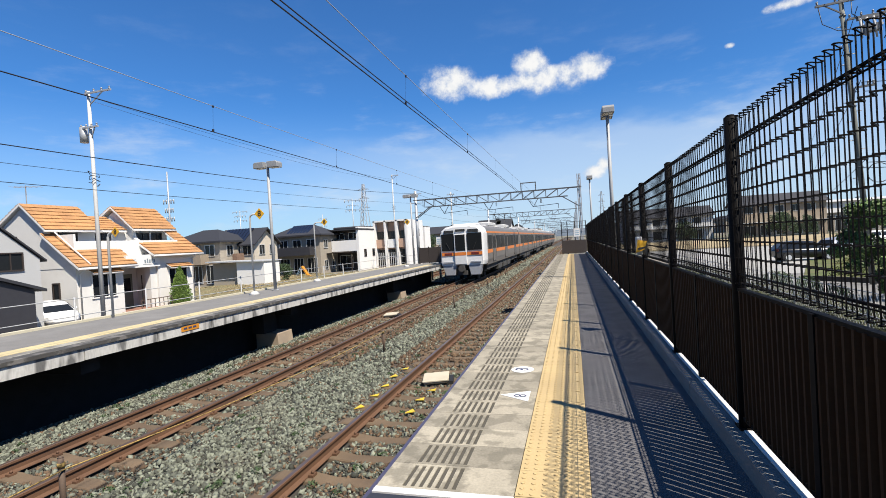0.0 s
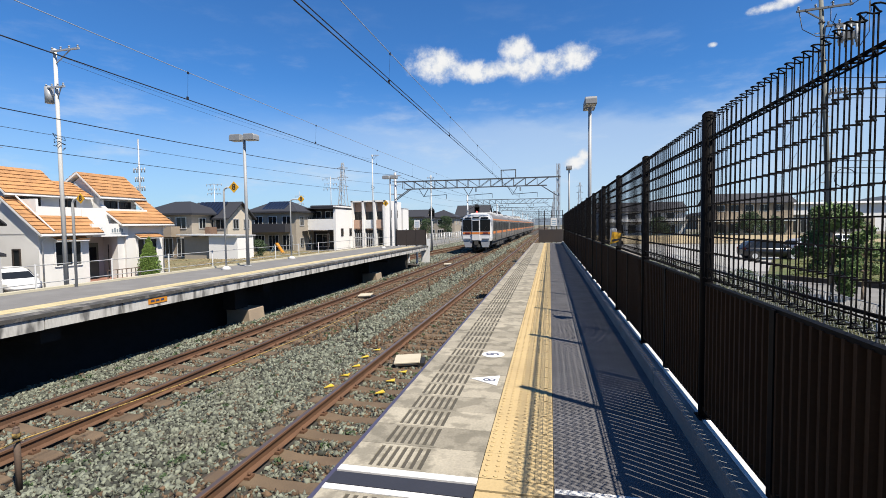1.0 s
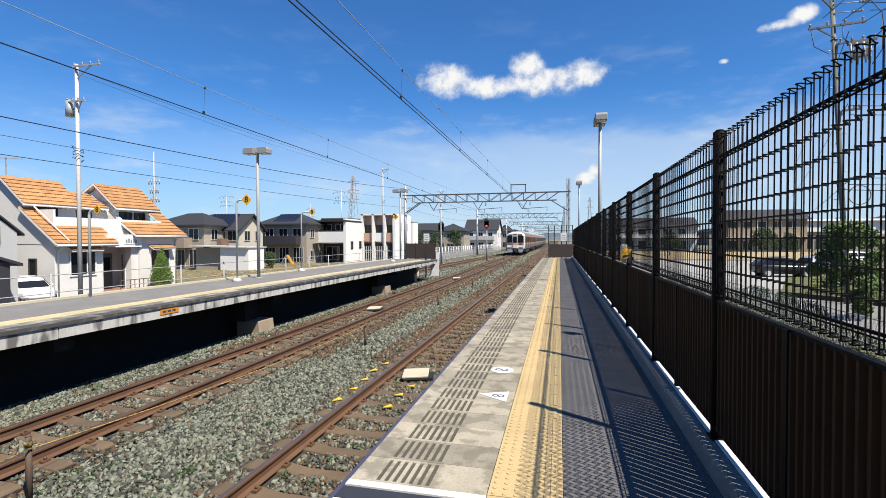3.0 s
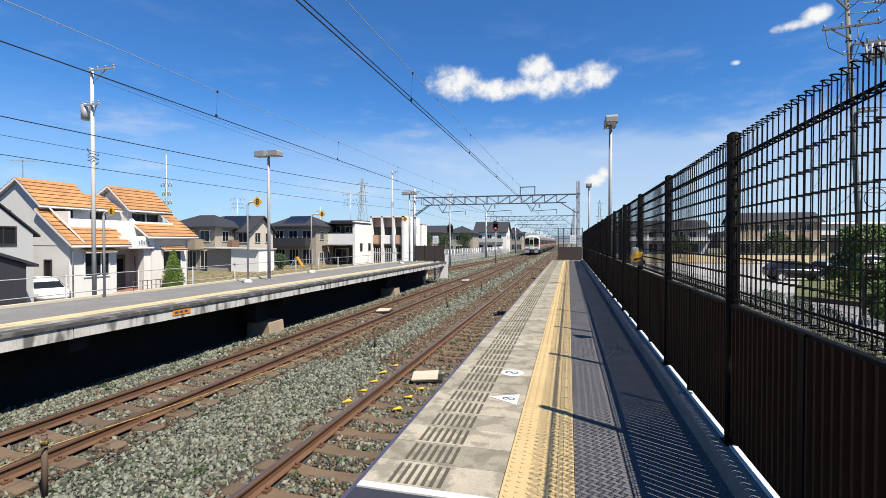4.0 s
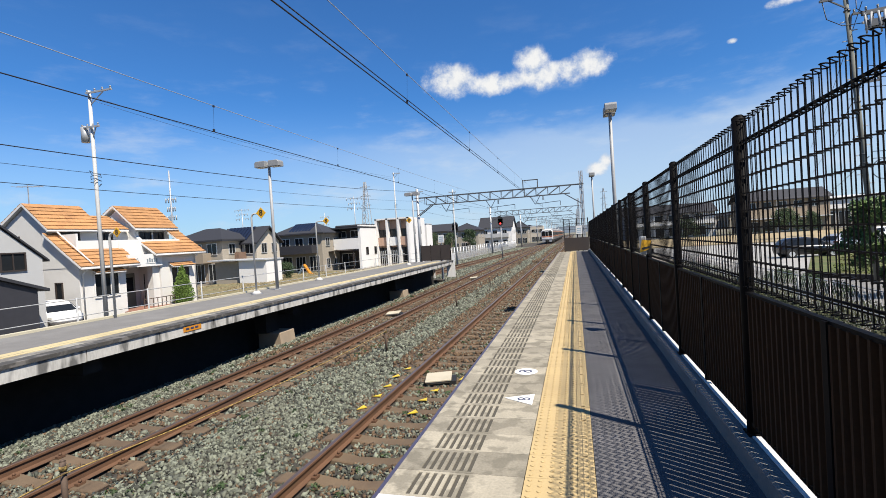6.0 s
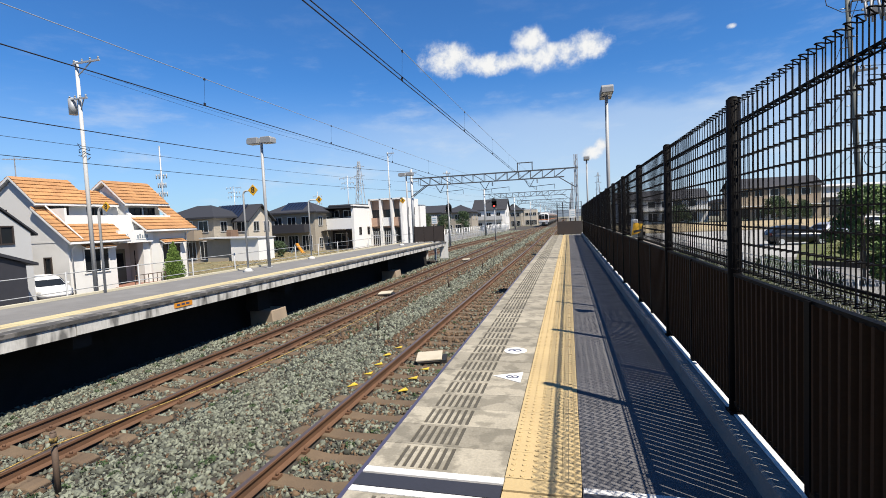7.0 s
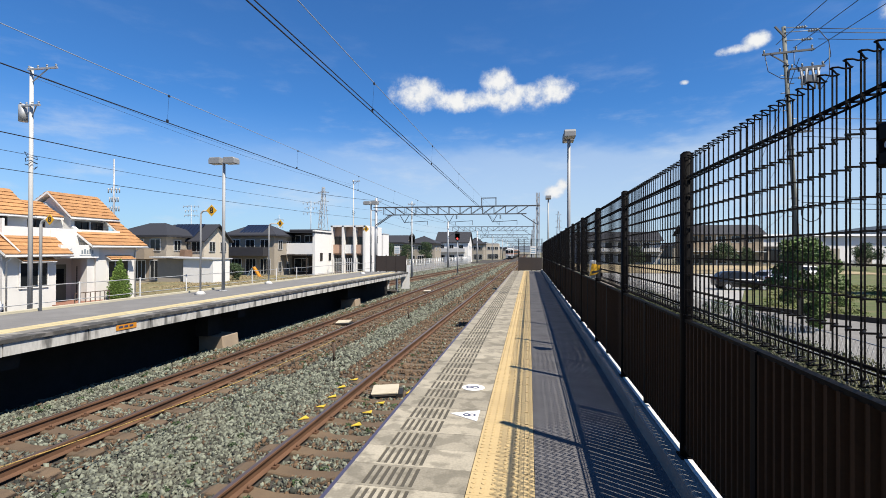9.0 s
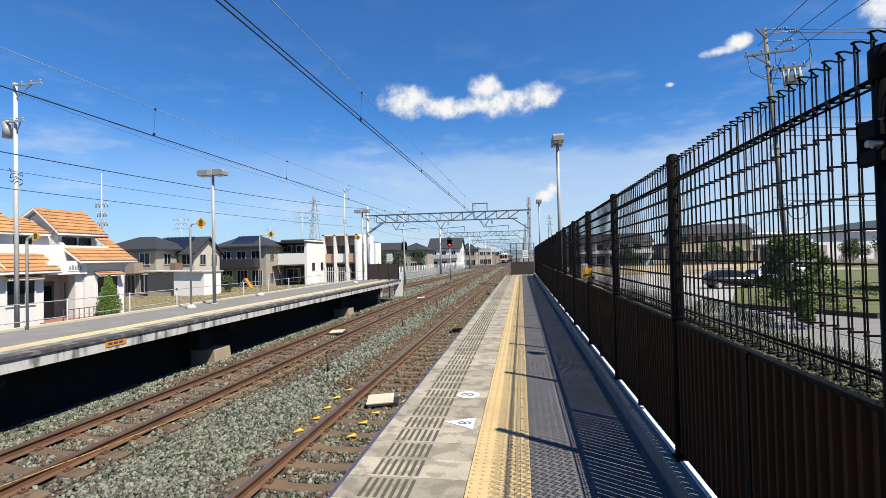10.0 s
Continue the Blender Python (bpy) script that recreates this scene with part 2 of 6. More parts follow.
LAMP_RED = material("lamp_red", (0.10, 0.01, 0.008), 0.25, var=0.02, bump=0)
LEAF = material("leaf_green", (0.0702, 0.117, 0.02621), 0.7, var=0.35, scale=3, fine=20, bump=0.2, islands=0.4)
LEAF_YELLOW = material("conifer_green", (0.09391, 0.1533, 0.02374), 0.75, var=0.35, scale=4, fine=30, bump=0.2, islands=0.4)
LEAF_DARK = material("dark_leaf_green", (0.03, 0.055, 0.018), 0.75, var=0.35, scale=3, fine=20, bump=0.2, islands=0.4)
BARK = material("bark", (0.12, 0.09, 0.065), 0.95, var=0.3, bump=0.6)
CAR_BLACK = material("car_black", (0.012, 0.013, 0.016), 0.2, var=0.03, bump=0)
CAR_WHITE = material("car_white", (0.5831, 0.5831, 0.5831), 0.25, var=0.02, bump=0)
CAR_SILVER = material("car_silver", (0.45, 0.46, 0.48), 0.3, metal=0.6, var=0.02, bump=0)
TYRE = material("tyre", (0.02, 0.02, 0.02), 0.85, var=0.1)
SOLAR = material("solar_panel", (0.012, 0.016, 0.03), 0.15, var=0.1, bump=0)
FRAME_ALU = material("aluminium_frame", (0.55, 0.55, 0.54), 0.45, metal=0.5, var=0.05, bump=0)
DARK_TRIM = material("dark_brown_trim", (0.028, 0.020, 0.016), 0.6, var=0.1)
DOOR_GREEN = material("grey_green_door", (0.12, 0.13, 0.10), 0.7, var=0.08)
BRICK_RED = material("red_brick_paving", (0.2, 0.095, 0.065), 0.85, var=0.2)
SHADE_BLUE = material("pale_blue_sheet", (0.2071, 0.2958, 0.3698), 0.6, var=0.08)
ROPE_YELLOW = material("yellow_rope", (0.22, 0.145, 0.04), 0.8, var=0.9, fine=40, scale=20)
IRON = material("brown_stake", (0.075, 0.05, 0.035), 0.8, var=0.2)
BOX_CREAM = material("cream_box", (0.3846, 0.3476, 0.2663), 0.7, var=0.08, stain=(0.2958, 0.2441, 0.1627))
# Blue-grey base carries the distance haze over the wooded hills.
HAZY_HILL = material("hazy_far_hill", (0.07, 0.09, 0.115), 1.0, var=0.25, scale=0.02, fine=0.2, bump=0)
RED_GLOW = glowing("signal_red", (1.0, 0.05, 0.04), 1.0)
PLATE_YELLOW = material("lemon_plate", (0.516, 0.3612, 0.0258), 0.6, var=0.1, bump=0, stain=(0.301, 0.2064, 0.043), stain_amount=0.5, stain_scale=12)
# Weathered pole concrete whose base is darkened to match the pole's shade side.
POLE_SHADED = material("shaded_weathered_pole", (0.1462, 0.1505, 0.1333), 0.9, var=0.25, scale=2, stain=(0.0774, 0.0817, 0.0688), stain_amount=0.6, stretch=(1, 1, 0.2))
TRUSS = material("weathered_steel_grey", (0.0731, 0.0774, 0.08428), 0.6, metal=0.3, var=0.15, bump=0.03)


# ---- building tools ----
def box(bm, x0, x1, y0, y1, z0, z1):
    v = [bm.verts.new((x, y, z)) for z in (z0, z1) for y in (y0, y1) for x in (x0, x1)]
    for f in ((0, 2, 3, 1), (4, 5, 7, 6), (0, 1, 5, 4), (2, 6, 7, 3), (0, 4, 6, 2), (1, 3, 7, 5)):
        bm.faces.new([v[i] for i in f])
    return v


def tube(bm, a, b, r, seg=8, r2=None, caps=True):
    a, b = Vector(a), Vector(b)
    r2 = r if r2 is None else r2
    d = (b - a).normalized()
    u = d.orthogonal().normalized()
    w = d.cross(u)
    ring = [[bm.verts.new(p + rr * (math.cos(2 * math.pi * i / seg) * u + math.sin(2 * math.pi * i / seg) * w)) for i in range(seg)]
            for p, rr in ((a, r), (b, r2))]
    for i in range(seg):
        j = (i + 1) % seg
        f = bm.faces.new((ring[0][i], ring[0][j], ring[1][j], ring[1][i]))
        f.smooth = seg > 5
    if caps and seg > 2:
        bm.faces.new(ring[0][::-1]), bm.faces.new(ring[1])


def path_tube(bm, pts, r, seg=6):
    """One unbroken tube along the points."""
    pts = [Vector(p) for p in pts]
    rings, u = [], None
    for i, p in enumerate(pts):
        d = (pts[min(i + 1, len(pts) - 1)] - pts[max(i - 1, 0)]).normalized()
        u = d.orthogonal().normalized() if u is None else (u - d * u.dot(d)).normalized()
        w = d.cross(u)
        rings.append([bm.verts.new(p + r * (math.cos(2 * math.pi * k / seg) * u + math.sin(2 * math.pi * k / seg) * w)) for k in range(seg)])
    for a, b in zip(rings, rings[1:]):
        for k in range(seg):
            j = (k + 1) % seg
            bm.faces.new((a[k], a[j], b[j], b[k])).smooth = True
    bm.faces.new(rings[0][::-1]), bm.faces.new(rings[-1])


def bar(bm, a, b, w, h=None):
    """A square bar from a to b."""
    a, b = Vector(a), Vector(b)
    h = h or w
    d = (b - a).normalized()
    u = d.cross(Vector((0, 0, 1)))
    u = u.normalized() if u.length > 0.01 else Vector((1, 0, 0))
    v = u.cross(d)
    q = [[bm.verts.new(p + sx * w / 2 * u + sy * h / 2 * v) for sx, sy in ((-1, -1), (1, -1), (1, 1), (-1, 1))] for p in (a, b)]
    for i in range(4):
        j = (i + 1) % 4
        bm.faces.new((q[0][i], q[0][j], q[1][j], q[1][i]))
    bm.faces.new(q[0][::-1]), bm.faces.new(q[1])


def prism(bm, pts, axis, a, b):
    """Extrude a closed outline (2D) along an axis: 'x' takes (y, z), 'y' takes (x, z), 'z' takes (x, y)."""
    def at(p, s):
        return {"x": (s, p[0], p[1]), "y": (p[0], s, p[1]), "z": (p[0], p[1], s)}[axis]
    r0, r1 = [bm.verts.new(at(p, a)) for p in pts], [bm.verts.new(at(p, b)) for p in pts]
    k = len(pts)
    bm.faces.new(r0), bm.faces.new(r1[::-1])
    for i in range(k):
        bm.faces.new((r0[i], r1[i], r1[(i + 1) % k], r0[(i + 1) % k]))


def mesh_of(name, bm, mat, bevel=0.0):
    if bevel:
        bmesh.ops.bevel(bm, geom=bm.edges[:], offset=bevel, segments=1, affect="EDGES", clamp_overlap=True)
    bmesh.ops.recalc_face_normals(bm, faces=bm.faces[:])
    me = bpy.data.meshes.new(name)
    bm.to_mesh(me)
    bm.free()
    for m in (mat if isinstance(mat, (list, tuple)) else [mat]):
        me.materials.append(m)
    return me


def part(name, bm, mat, parent=None, label="", bevel=0.0):
    ob = new(name, mesh_of(name, bm, mat, bevel))
    if parent is not None:
        ob.parent = parent
    if label:
        ob["label"] = label
    return ob


def made(name, shape, mat, parent=None, label="", bevel=0.0):
    """One mesh whose shape(bm) fills it."""
    bm = bmesh.new()
    shape(bm)
    return part(name, bm, mat, parent, label, bevel)


def boxed(name, dims, mat, parent=None, label="", bevel=0.0):
    return made(name, lambda bm: box(bm, *dims), mat, parent, label, bevel)


def boxes(name, dims, mat, parent, label=""):
    """Several boxes, each a part of its own."""
    return [boxed(name, d, mat, parent, label) for d in dims]


def empty(name, m=None, label="", category="", group="", kind=""):
    ob = new(name)
    ob.empty_display_size = 0.2
    if m is not None:
        ob.matrix_basis = m
    return tagged(ob, label, category, group, kind)


def piece(name, me, parent, x, y, z, rz=0.0):
    ob = new(name, me)
    ob.parent = parent
    ob.location = (x, y, z)
    if rz:
        ob.rotation_euler = (0, 0, rz)
    return ob

# ---- ground, tracks, platforms ----
NEAR_TRACK, FAR_TRACK, RAIL_Z, GAUGE = -1.49, -5.53, -1.14, 1.067
FAR_EDGE, FAR_BACK, FAR_Z, GROUND_Z, END_Y, FAR_END = -7.02, -10.2, 0.0, -1.6, 36.4, 32.2
TRACK_END = 600.0


def ground():
    tagged(boxed("ground", (-2500, 2500, -2500, 2500, GROUND_Z - 2, GROUND_Z), SOIL), "flat dry soil and grass ground around the station", "ground", kind="structure")
    tagged(boxed("road_west", (-21.5, -17.2, -40, 300, GROUND_Z, GROUND_Z + 0.02), ASPHALT), "grey asphalt lane in front of the houses", "road", kind="structure")
    tagged(boxed("lawn_west", (-34, -22.6, 28.5, 54, GROUND_Z, GROUND_Z + 0.03), GRASS), "patchy dry grass plot between the houses", "lawn", kind="structure")
    tagged(made("road_east", lambda bm: prism(bm, [(9.7, -40), (40, -40), (40, 33), (16, 33), (11.5, 40), (11.5, 160), (9.7, 160)], "z", GROUND_Z, GROUND_Z + 0.02), ASPHALT), "grey asphalt service road behind the fence", "road", kind="structure")
    tagged(made("parking_lot", lambda bm: prism(bm, [(11.5, 32), (14, 32), (21, 42), (40, 66), (40, 71), (11.5, 71)], "z", GROUND_Z, GROUND_Z + 0.03), LOT), "pale concrete parking lot", "parking lot", kind="structure")
    lawn = [(12.3, 28.2), (16.0, 23.3), (17.6, 24.2), (36, 40), (66, 72), (44, 76), (28, 55), (17.7, 41)]
    tagged(made("lawn_east", lambda bm: prism(bm, lawn, "z", GROUND_Z, GROUND_Z + 0.06), LAWN), "mown green lawn beside the parking lot", "lawn", kind="structure")
    tagged(made("lawn_border", lambda bm: [bar(bm, (a[0], a[1], GROUND_Z + 0.12), (b[0], b[1], GROUND_Z + 0.12), 0.12, 0.26) for a, b in zip(lawn[:2], lawn[1:3])], DARK_TRIM), "dark low timber edging of the lawn", "edging", kind="structure")
    tagged(boxed("field_east", (9, 52, 74, 118, GROUND_Z, GROUND_Z + 0.06), STRAW), "tan bare field strip behind the parking lot", "field", kind="structure")
    tagged(boxed("lawn_far", (52.2, 140, 74, 118, GROUND_Z, GROUND_Z + 0.06), LAWN), "mown green strip behind the parking lot", "lawn", kind="structure")


def ballast_bed():
    prof = [(-8.4, -1.62), (-7.9, -1.46), (-6.9, -1.345), (-4.2, -1.345), (-3.5, -1.33), (-2.9, -1.345), (0.25, -1.345), (0.3, -1.62)]

    def shape(bm):
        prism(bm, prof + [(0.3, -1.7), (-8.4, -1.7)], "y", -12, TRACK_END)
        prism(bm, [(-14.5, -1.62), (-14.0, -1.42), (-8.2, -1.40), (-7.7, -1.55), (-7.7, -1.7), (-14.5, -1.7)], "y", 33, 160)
    tagged(made("ballast_bed", shape, BED_SHADED), "crushed stone ballast bed under the tracks, darkened as shade between the stones", "ballast", kind="structure")


def stone_scatter():
    """Crushed stones lying loose over the bed, three densities by distance."""
    rng = np.random.default_rng(7)
    sets = [(14000, -12, 0.4, 0.03, -8.0), (62000, 0.4, 10, 0.0225, -8.0), (32000, 10, 22, 0.029, -8.0), (17000, 22, 48, 0.04, -8.0), (14000, 48, 120, 0.075, -8.0), (22000, 33.5, 110, 0.06, -14.0)]
    cube = np.array([(x, y, z) for z in (-1, 1) for y in (-1, 1) for x in (-1, 1)], float)
    quads = np.array([(0, 2, 3, 1), (4, 5, 7, 6), (0, 1, 5, 4), (2, 6, 7, 3), (0, 4, 6, 2), (1, 3, 7, 5)])
    for n, y0, y1, r, x0 in sets:
        x = rng.uniform(x0, 0.1 if x0 > -9 else -7.9, n)
        y = rng.uniform(y0, y1, n)
        z = np.interp(x, [-14.0, -8.2, -8.0, -7.9, -6.9, -4.2, -3.5, -2.9], [-1.43, -1.41, -1.47, -1.46, -1.345, -1.345, -1.33, -1.345])
        in_track = (np.abs(x - NEAR_TRACK) < 1.05) | (np.abs(x - FAR_TRACK) < 1.05)
        on_sleeper = in_track & (np.abs(((y - 0.2) % 0.58) - 0.29) < 0.10)
        near_rail = (np.abs(np.abs(x - NEAR_TRACK) - 0.565) < 0.10) | (np.abs(np.abs(x - FAR_TRACK) - 0.565) < 0.10)
        keep = ~(on_sleeper | near_rail) & ~(in_track & (rng.random(n) < 0.1))
        x, y, z = x[keep], y[keep], z[keep]
        m = len(x)
        size = r * rng.uniform(0.55, 1.5, (m, 1, 1)) * rng.uniform(0.35, 1.45, (m, 1, 3))
        v = cube[None] * rng.uniform(0.25, 1.2, (m, 8, 3)) * size
        a = rng.uniform(0, 2 * np.pi, (m, 3))
        for i, j, k in ((0, 1, 2), (1, 2, 0), (2, 0, 1)):
            c, s = np.cos(a[:, k:k + 1]), np.sin(a[:, k:k + 1])
            v[:, :, i], v[:, :, j] = c * v[:, :, i] - s * v[:, :, j], s * v[:, :, i] + c * v[:, :, j]
        v += np.stack([x, y, z + r * rng.uniform(0.0, 0.9, m)], 1)[:, None]
        faces = (quads[None] + 8 * np.arange(m)[:, None, None]).reshape(-1)
        me = bpy.data.meshes.new("ballast_stones")
        me.vertices.add(m * 8)
        me.vertices.foreach_set("co", v.reshape(-1))
        me.loops.add(m * 24)
        me.loops.foreach_set("vertex_index", faces.astype(np.int32))
        me.polygons.add(m * 6)
        me.polygons.foreach_set("loop_start", np.arange(0, m * 24, 4, dtype=np.int32))
        me.update()
        me.materials.append(STONE), me.materials.append(BROWN_STONE)
        reach = 1.15 if y1 < 20 else 1.5
        brown = ((np.minimum(np.abs(x - NEAR_TRACK), np.abs(x - FAR_TRACK)) < reach) & (rng.random(m) < (0.32 if y1 < 20 else 0.8))) | (rng.random(m) < 0.04)
        me.polygons.foreach_set("material_index", np.repeat(brown, 6).astype(np.int32))
        tagged(new("ballast_stones", me), "loose angular grey ballast stones between the rails", "gravel", kind="stuff")


def rail_shape(bm, x, y0, y1, top, x1=None):
    h = RAIL_Z
    if top:
        pts = [(x - 0.027, h - 0.004), (x + 0.027, h - 0.004), (x + 0.022, h), (x - 0.022, h)]
    else:
        pts = [(x - 0.064, h - 0.153), (x + 0.064, h - 0.153), (x + 0.060, h - 0.142), (x + 0.012, h - 0.125), (x + 0.009, h - 0.05),
               (x + 0.032, h - 0.036), (x + 0.032, h - 0.009), (x + 0.027, h - 0.004), (x - 0.027, h - 0.004), (x - 0.032, h - 0.009),
               (x - 0.032, h - 0.036), (x - 0.009, h - 0.05), (x - 0.012, h - 0.125), (x - 0.060, h - 0.142)]
    prism(bm, pts, "y", y0, y1)
    if x1 is not None:
        for v in bm.verts:
            v.co.x += (x1 - x) * (v.co.y - y0) / (y1 - y0)


def sleeper_mesh():
    """A concrete sleeper: thick under the rails, dipping and narrower in the middle, with worn edges."""
    bm = bmesh.new()
    z = RAIL_Z - 0.155
    rings = []
    for x, dip, w in ((-1.0, 0.03, 0.095), (-0.92, 0.004, 0.105), (-0.45, 0.0, 0.105), (-0.2, 0.03, 0.09), (0.2, 0.03, 0.09), (0.45, 0.0, 0.105), (0.92, 0.004, 0.105), (1.0, 0.03, 0.095)):
        rings.append([bm.verts.new((x, y, zz)) for y, zz in ((-w - 0.035, z - 0.2), (w + 0.035, z - 0.2), (w + 0.012, z - dip - 0.014), (w, z - dip), (-w, z - dip), (-w - 0.012, z - dip - 0.014))])
    for p, q in zip(rings, rings[1:]):
        for i in range(6):
            bm.faces.new((p[i], p[(i + 1) % 6], q[(i + 1) % 6], q[i]))
    bm.faces.new(rings[0]), bm.faces.new(rings[-1][::-1])
    return mesh_of("sleeper", bm, SLEEPER)


def clip_mesh():
    """The rail's fastening: a plate with a bolt on one side of the rail foot."""
    bm = bmesh.new()
    z = RAIL_Z - 0.155
    box(bm, 0.07, 0.13, -0.05, 0.05, z, z + 0.03)
    tube(bm, (0.1, 0, z + 0.028), (0.1, 0, z + 0.065), 0.018, 6)
    return mesh_of("rail_clip", bm, RUST)


def tracks():
    sl, clip = sleeper_mesh(), clip_mesh()
    for xc in (NEAR_TRACK, FAR_TRACK):
        tr = empty("railway_track", label="rusty brown steel rails on dusty concrete sleepers in ballast", category="railway track", group="railway tracks")
        for s in (-1, 1):
            x = xc + s * (GAUGE / 2 + 0.032)
            r = made("rail", lambda bm: rail_shape(bm, x, -12, TRACK_END, False), RUST, tr)
            made("rail_head", lambda bm: rail_shape(bm, x, -12, TRACK_END, True), RAILTOP, r, "polished running surface")
        k = 0
        while k < 156:
            y = 0.49 + 0.58 * (k - 20)
            piece("sleeper", sl, tr, xc, y, random.uniform(-0.006, 0.004), random.uniform(-0.012, 0.012))
            if k < 86:
                for s in (-1, 1):
                    for turn in (0, math.pi):
                        piece("rail_clip", clip, tr, xc + s * (GAUGE / 2 + 0.032), y, 0, turn)
            k += 1
        z = RAIL_Z - 0.155
        tagged(made("sleepers", lambda bm: [box(bm, xc - 1, xc + 1, 0.49 + 0.58 * i - 0.11, 0.49 + 0.58 * i + 0.11, z - 0.1, z) for i in range(136, 700)], SLEEPER, tr), kind="stuff")
    # side track that joins beyond the platform
    sd = empty("side_track", label="rusty siding rails that join the far track", category="railway track", group="railway tracks")
    for s in (-1, 1):
        made("rail", lambda bm: rail_shape(bm, -10.6 + s * 0.565, 33, 128, False, FAR_TRACK + s * 0.565), RUST, sd)
    for i in range(120):
        piece("sleeper", sl, sd, -10.6 + 5.07 * 0.62 * i / 95, 33.4 + 0.62 * i, 0)


def slab_mesh():
    """Edge slab with six grooves against slipping."""
    bm = bmesh.new()
    g, d = 0.007, 0.297
    box(bm, 0.0, 0.797, 0.0, d, -0.14, -g)
    base = len(bm.faces)
    xs = [0.15 + 0.049 * i for i in range(7)]
    box(bm, 0.0, xs[0], 0.0, d, -g, 0)
    box(bm, xs[-1] + 0.026, 0.797, 0.0, d, -g, 0)
    for a, b in zip(xs, xs[1:]):
        box(bm, a + 0.026, b, 0.022, d - 0.022, -g, 0)
    for y0, y1 in ((0.0, 0.022), (d - 0.022, d)):
        box(bm, xs[0], xs[-1] + 0.026, y0, y1, -g, -0.0004)
    bm.faces.ensure_lookup_table()
    for f in bm.faces[:base]:
        f.material_index = 1
    return mesh_of("edge_slab", bm, [CONCRETE, GROOVE])


def tactile_mesh():
    bm = bmesh.new()
    box(bm, 0, 0.298, 0, 0.297, -0.14, 0)
    for i in range(5):
        for j in range(5):
            x, y = 0.03 + 0.0597 * i, 0.03 + 0.0595 * j
            tube(bm, (x, y, 0), (x, y, 0.005), 0.0135, 8, 0.009)
    return mesh_of("tactile_tile", bm, YELLOW)


def line_mesh():
    bm = bmesh.new()
    box(bm, 0, 0.1, 0, 0.297, -0.14, 0)
    prism(bm, [(0.03, 0), (0.066, 0), (0.06, 0.005), (0.036, 0.005)], "y", 0.012, 0.285)
    return mesh_of("inner_line_tile", bm, YELLOW)


def near_platform():
    pf = tagged(boxed("platform_near", (0.14, 2.7, -12, END_Y - 0.02, -1.7, -0.14), SHADED_CONCRETE), "concrete station platform with grooved edge slabs and yellow tactile strip", "platform", kind="structure")
    boxed("paving", (1.205, 2.04, -12, END_Y, -0.14, 0), PAVER, pf, "dark grey asphalt paving")
    boxed("edge_trim", (-0.03, 0.0, -12, END_Y, -0.16, -0.004), EDGE, pf, "dark blue-grey steel edge trim")
    slab, tact, line = slab_mesh(), tactile_mesh(), line_mesh()
    joint = 2.40
    ys = [joint + 0.26 + 0.3 * i for i in range(113)] + [joint - 0.3 * (i + 1) for i in range(34)]
    for y in ys:
        if y + 0.3 < END_Y + 0.05:
            piece("edge_slab", slab, pf, 0, y, random.uniform(-0.0015, 0.001))
            piece("tactile_tile", tact, pf, 0.802, y, 0.001)
            piece("inner_line_tile", line, pf, 1.102, y, 0.001)
    # expansion joint across the platform
    boxed("joint_cover", (0.0, 0.80, joint + 0.055, joint + 0.175, -0.14, 0.003), RUBBER, pf, "black rubber joint cover")
    boxed("joint_border", (0.0, 0.80, joint + 0.0, joint + 0.05, -0.14, 0.002), WHITE_PAINT, pf, "white painted joint border")
    boxed("joint_border", (0.0, 0.80, joint + 0.195, joint + 0.255, -0.14, 0.002), WHITE_PAINT, pf, "white painted joint border")
    boxed("joint_cover", (1.21, 2.04, joint + 0.055, joint + 0.175, -0.1, 0.004), RUBBER, pf)
    boxed("joint_border", (1.21, 2.04, joint + 0.18, joint + 0.225, -0.1, 0.003), WHITE_PAINT, pf)
    boxed("joint_border", (1.21, 2.04, joint + 0.0, joint + 0.05, -0.1, 0.003), WHITE_PAINT, pf)
    for y in (joint - 0.0, joint + 0.14):
        boxed("tactile_plate", (0.805, 1.2, y + 0.005, y + 0.125, -0.14, 0.001), YELLOW, pf)
    # kerb that carries the fence, in lengths of two metres
    kerb = bmesh.new()
    prism(kerb, [(0, -0.14), (0.43, -0.14), (0.43, 0.13), (0.012, 0.13), (0, 0.118)], "y", 0, 1.97)
    kerb_mesh = mesh_of("kerb_block", kerb, KERB)
    for k in range(-4, 17):
        piece("kerb_block", kerb_mesh, pf, 2.04, 3.43 + 1.98 * k - 0.99, 0)
    # white strip stands in for sun on the kerb top below the slats
    boxed("kerb_cap", (2.122, 2.46, -12, END_Y - 0.05, 0.13, 0.137), WHITE_PAINT, pf, "pale strip painted as the sunlit kerb top under the fence")
    # cross walls below the edge, with the shade there in their colour
    for y in (4.0, 10.0, 16.0, 22.0, 28.0, 34.0):
        boxed("support_wall", (0.05, 0.14, y, y + 0.4, -1.6, -0.14), SHADED_CONCRETE, pf)


def mark_number(parent, x, y, z, s, mat, rz=0.0):
    """A flat numeral 8 drawn as text on a surface that lies flat."""
    cu = bpy.data.curves.new("numeral", "FONT")
    cu.body, cu.size, cu.align_x, cu.align_y, cu.extrude = "8", s, "CENTER", "CENTER", 0.0006
    cu.materials.append(mat)
    ob = new("numeral", cu)
    ob.parent = parent
    ob.location, ob.rotation_euler = (x, y, z), (0, 0, rz)
    return ob


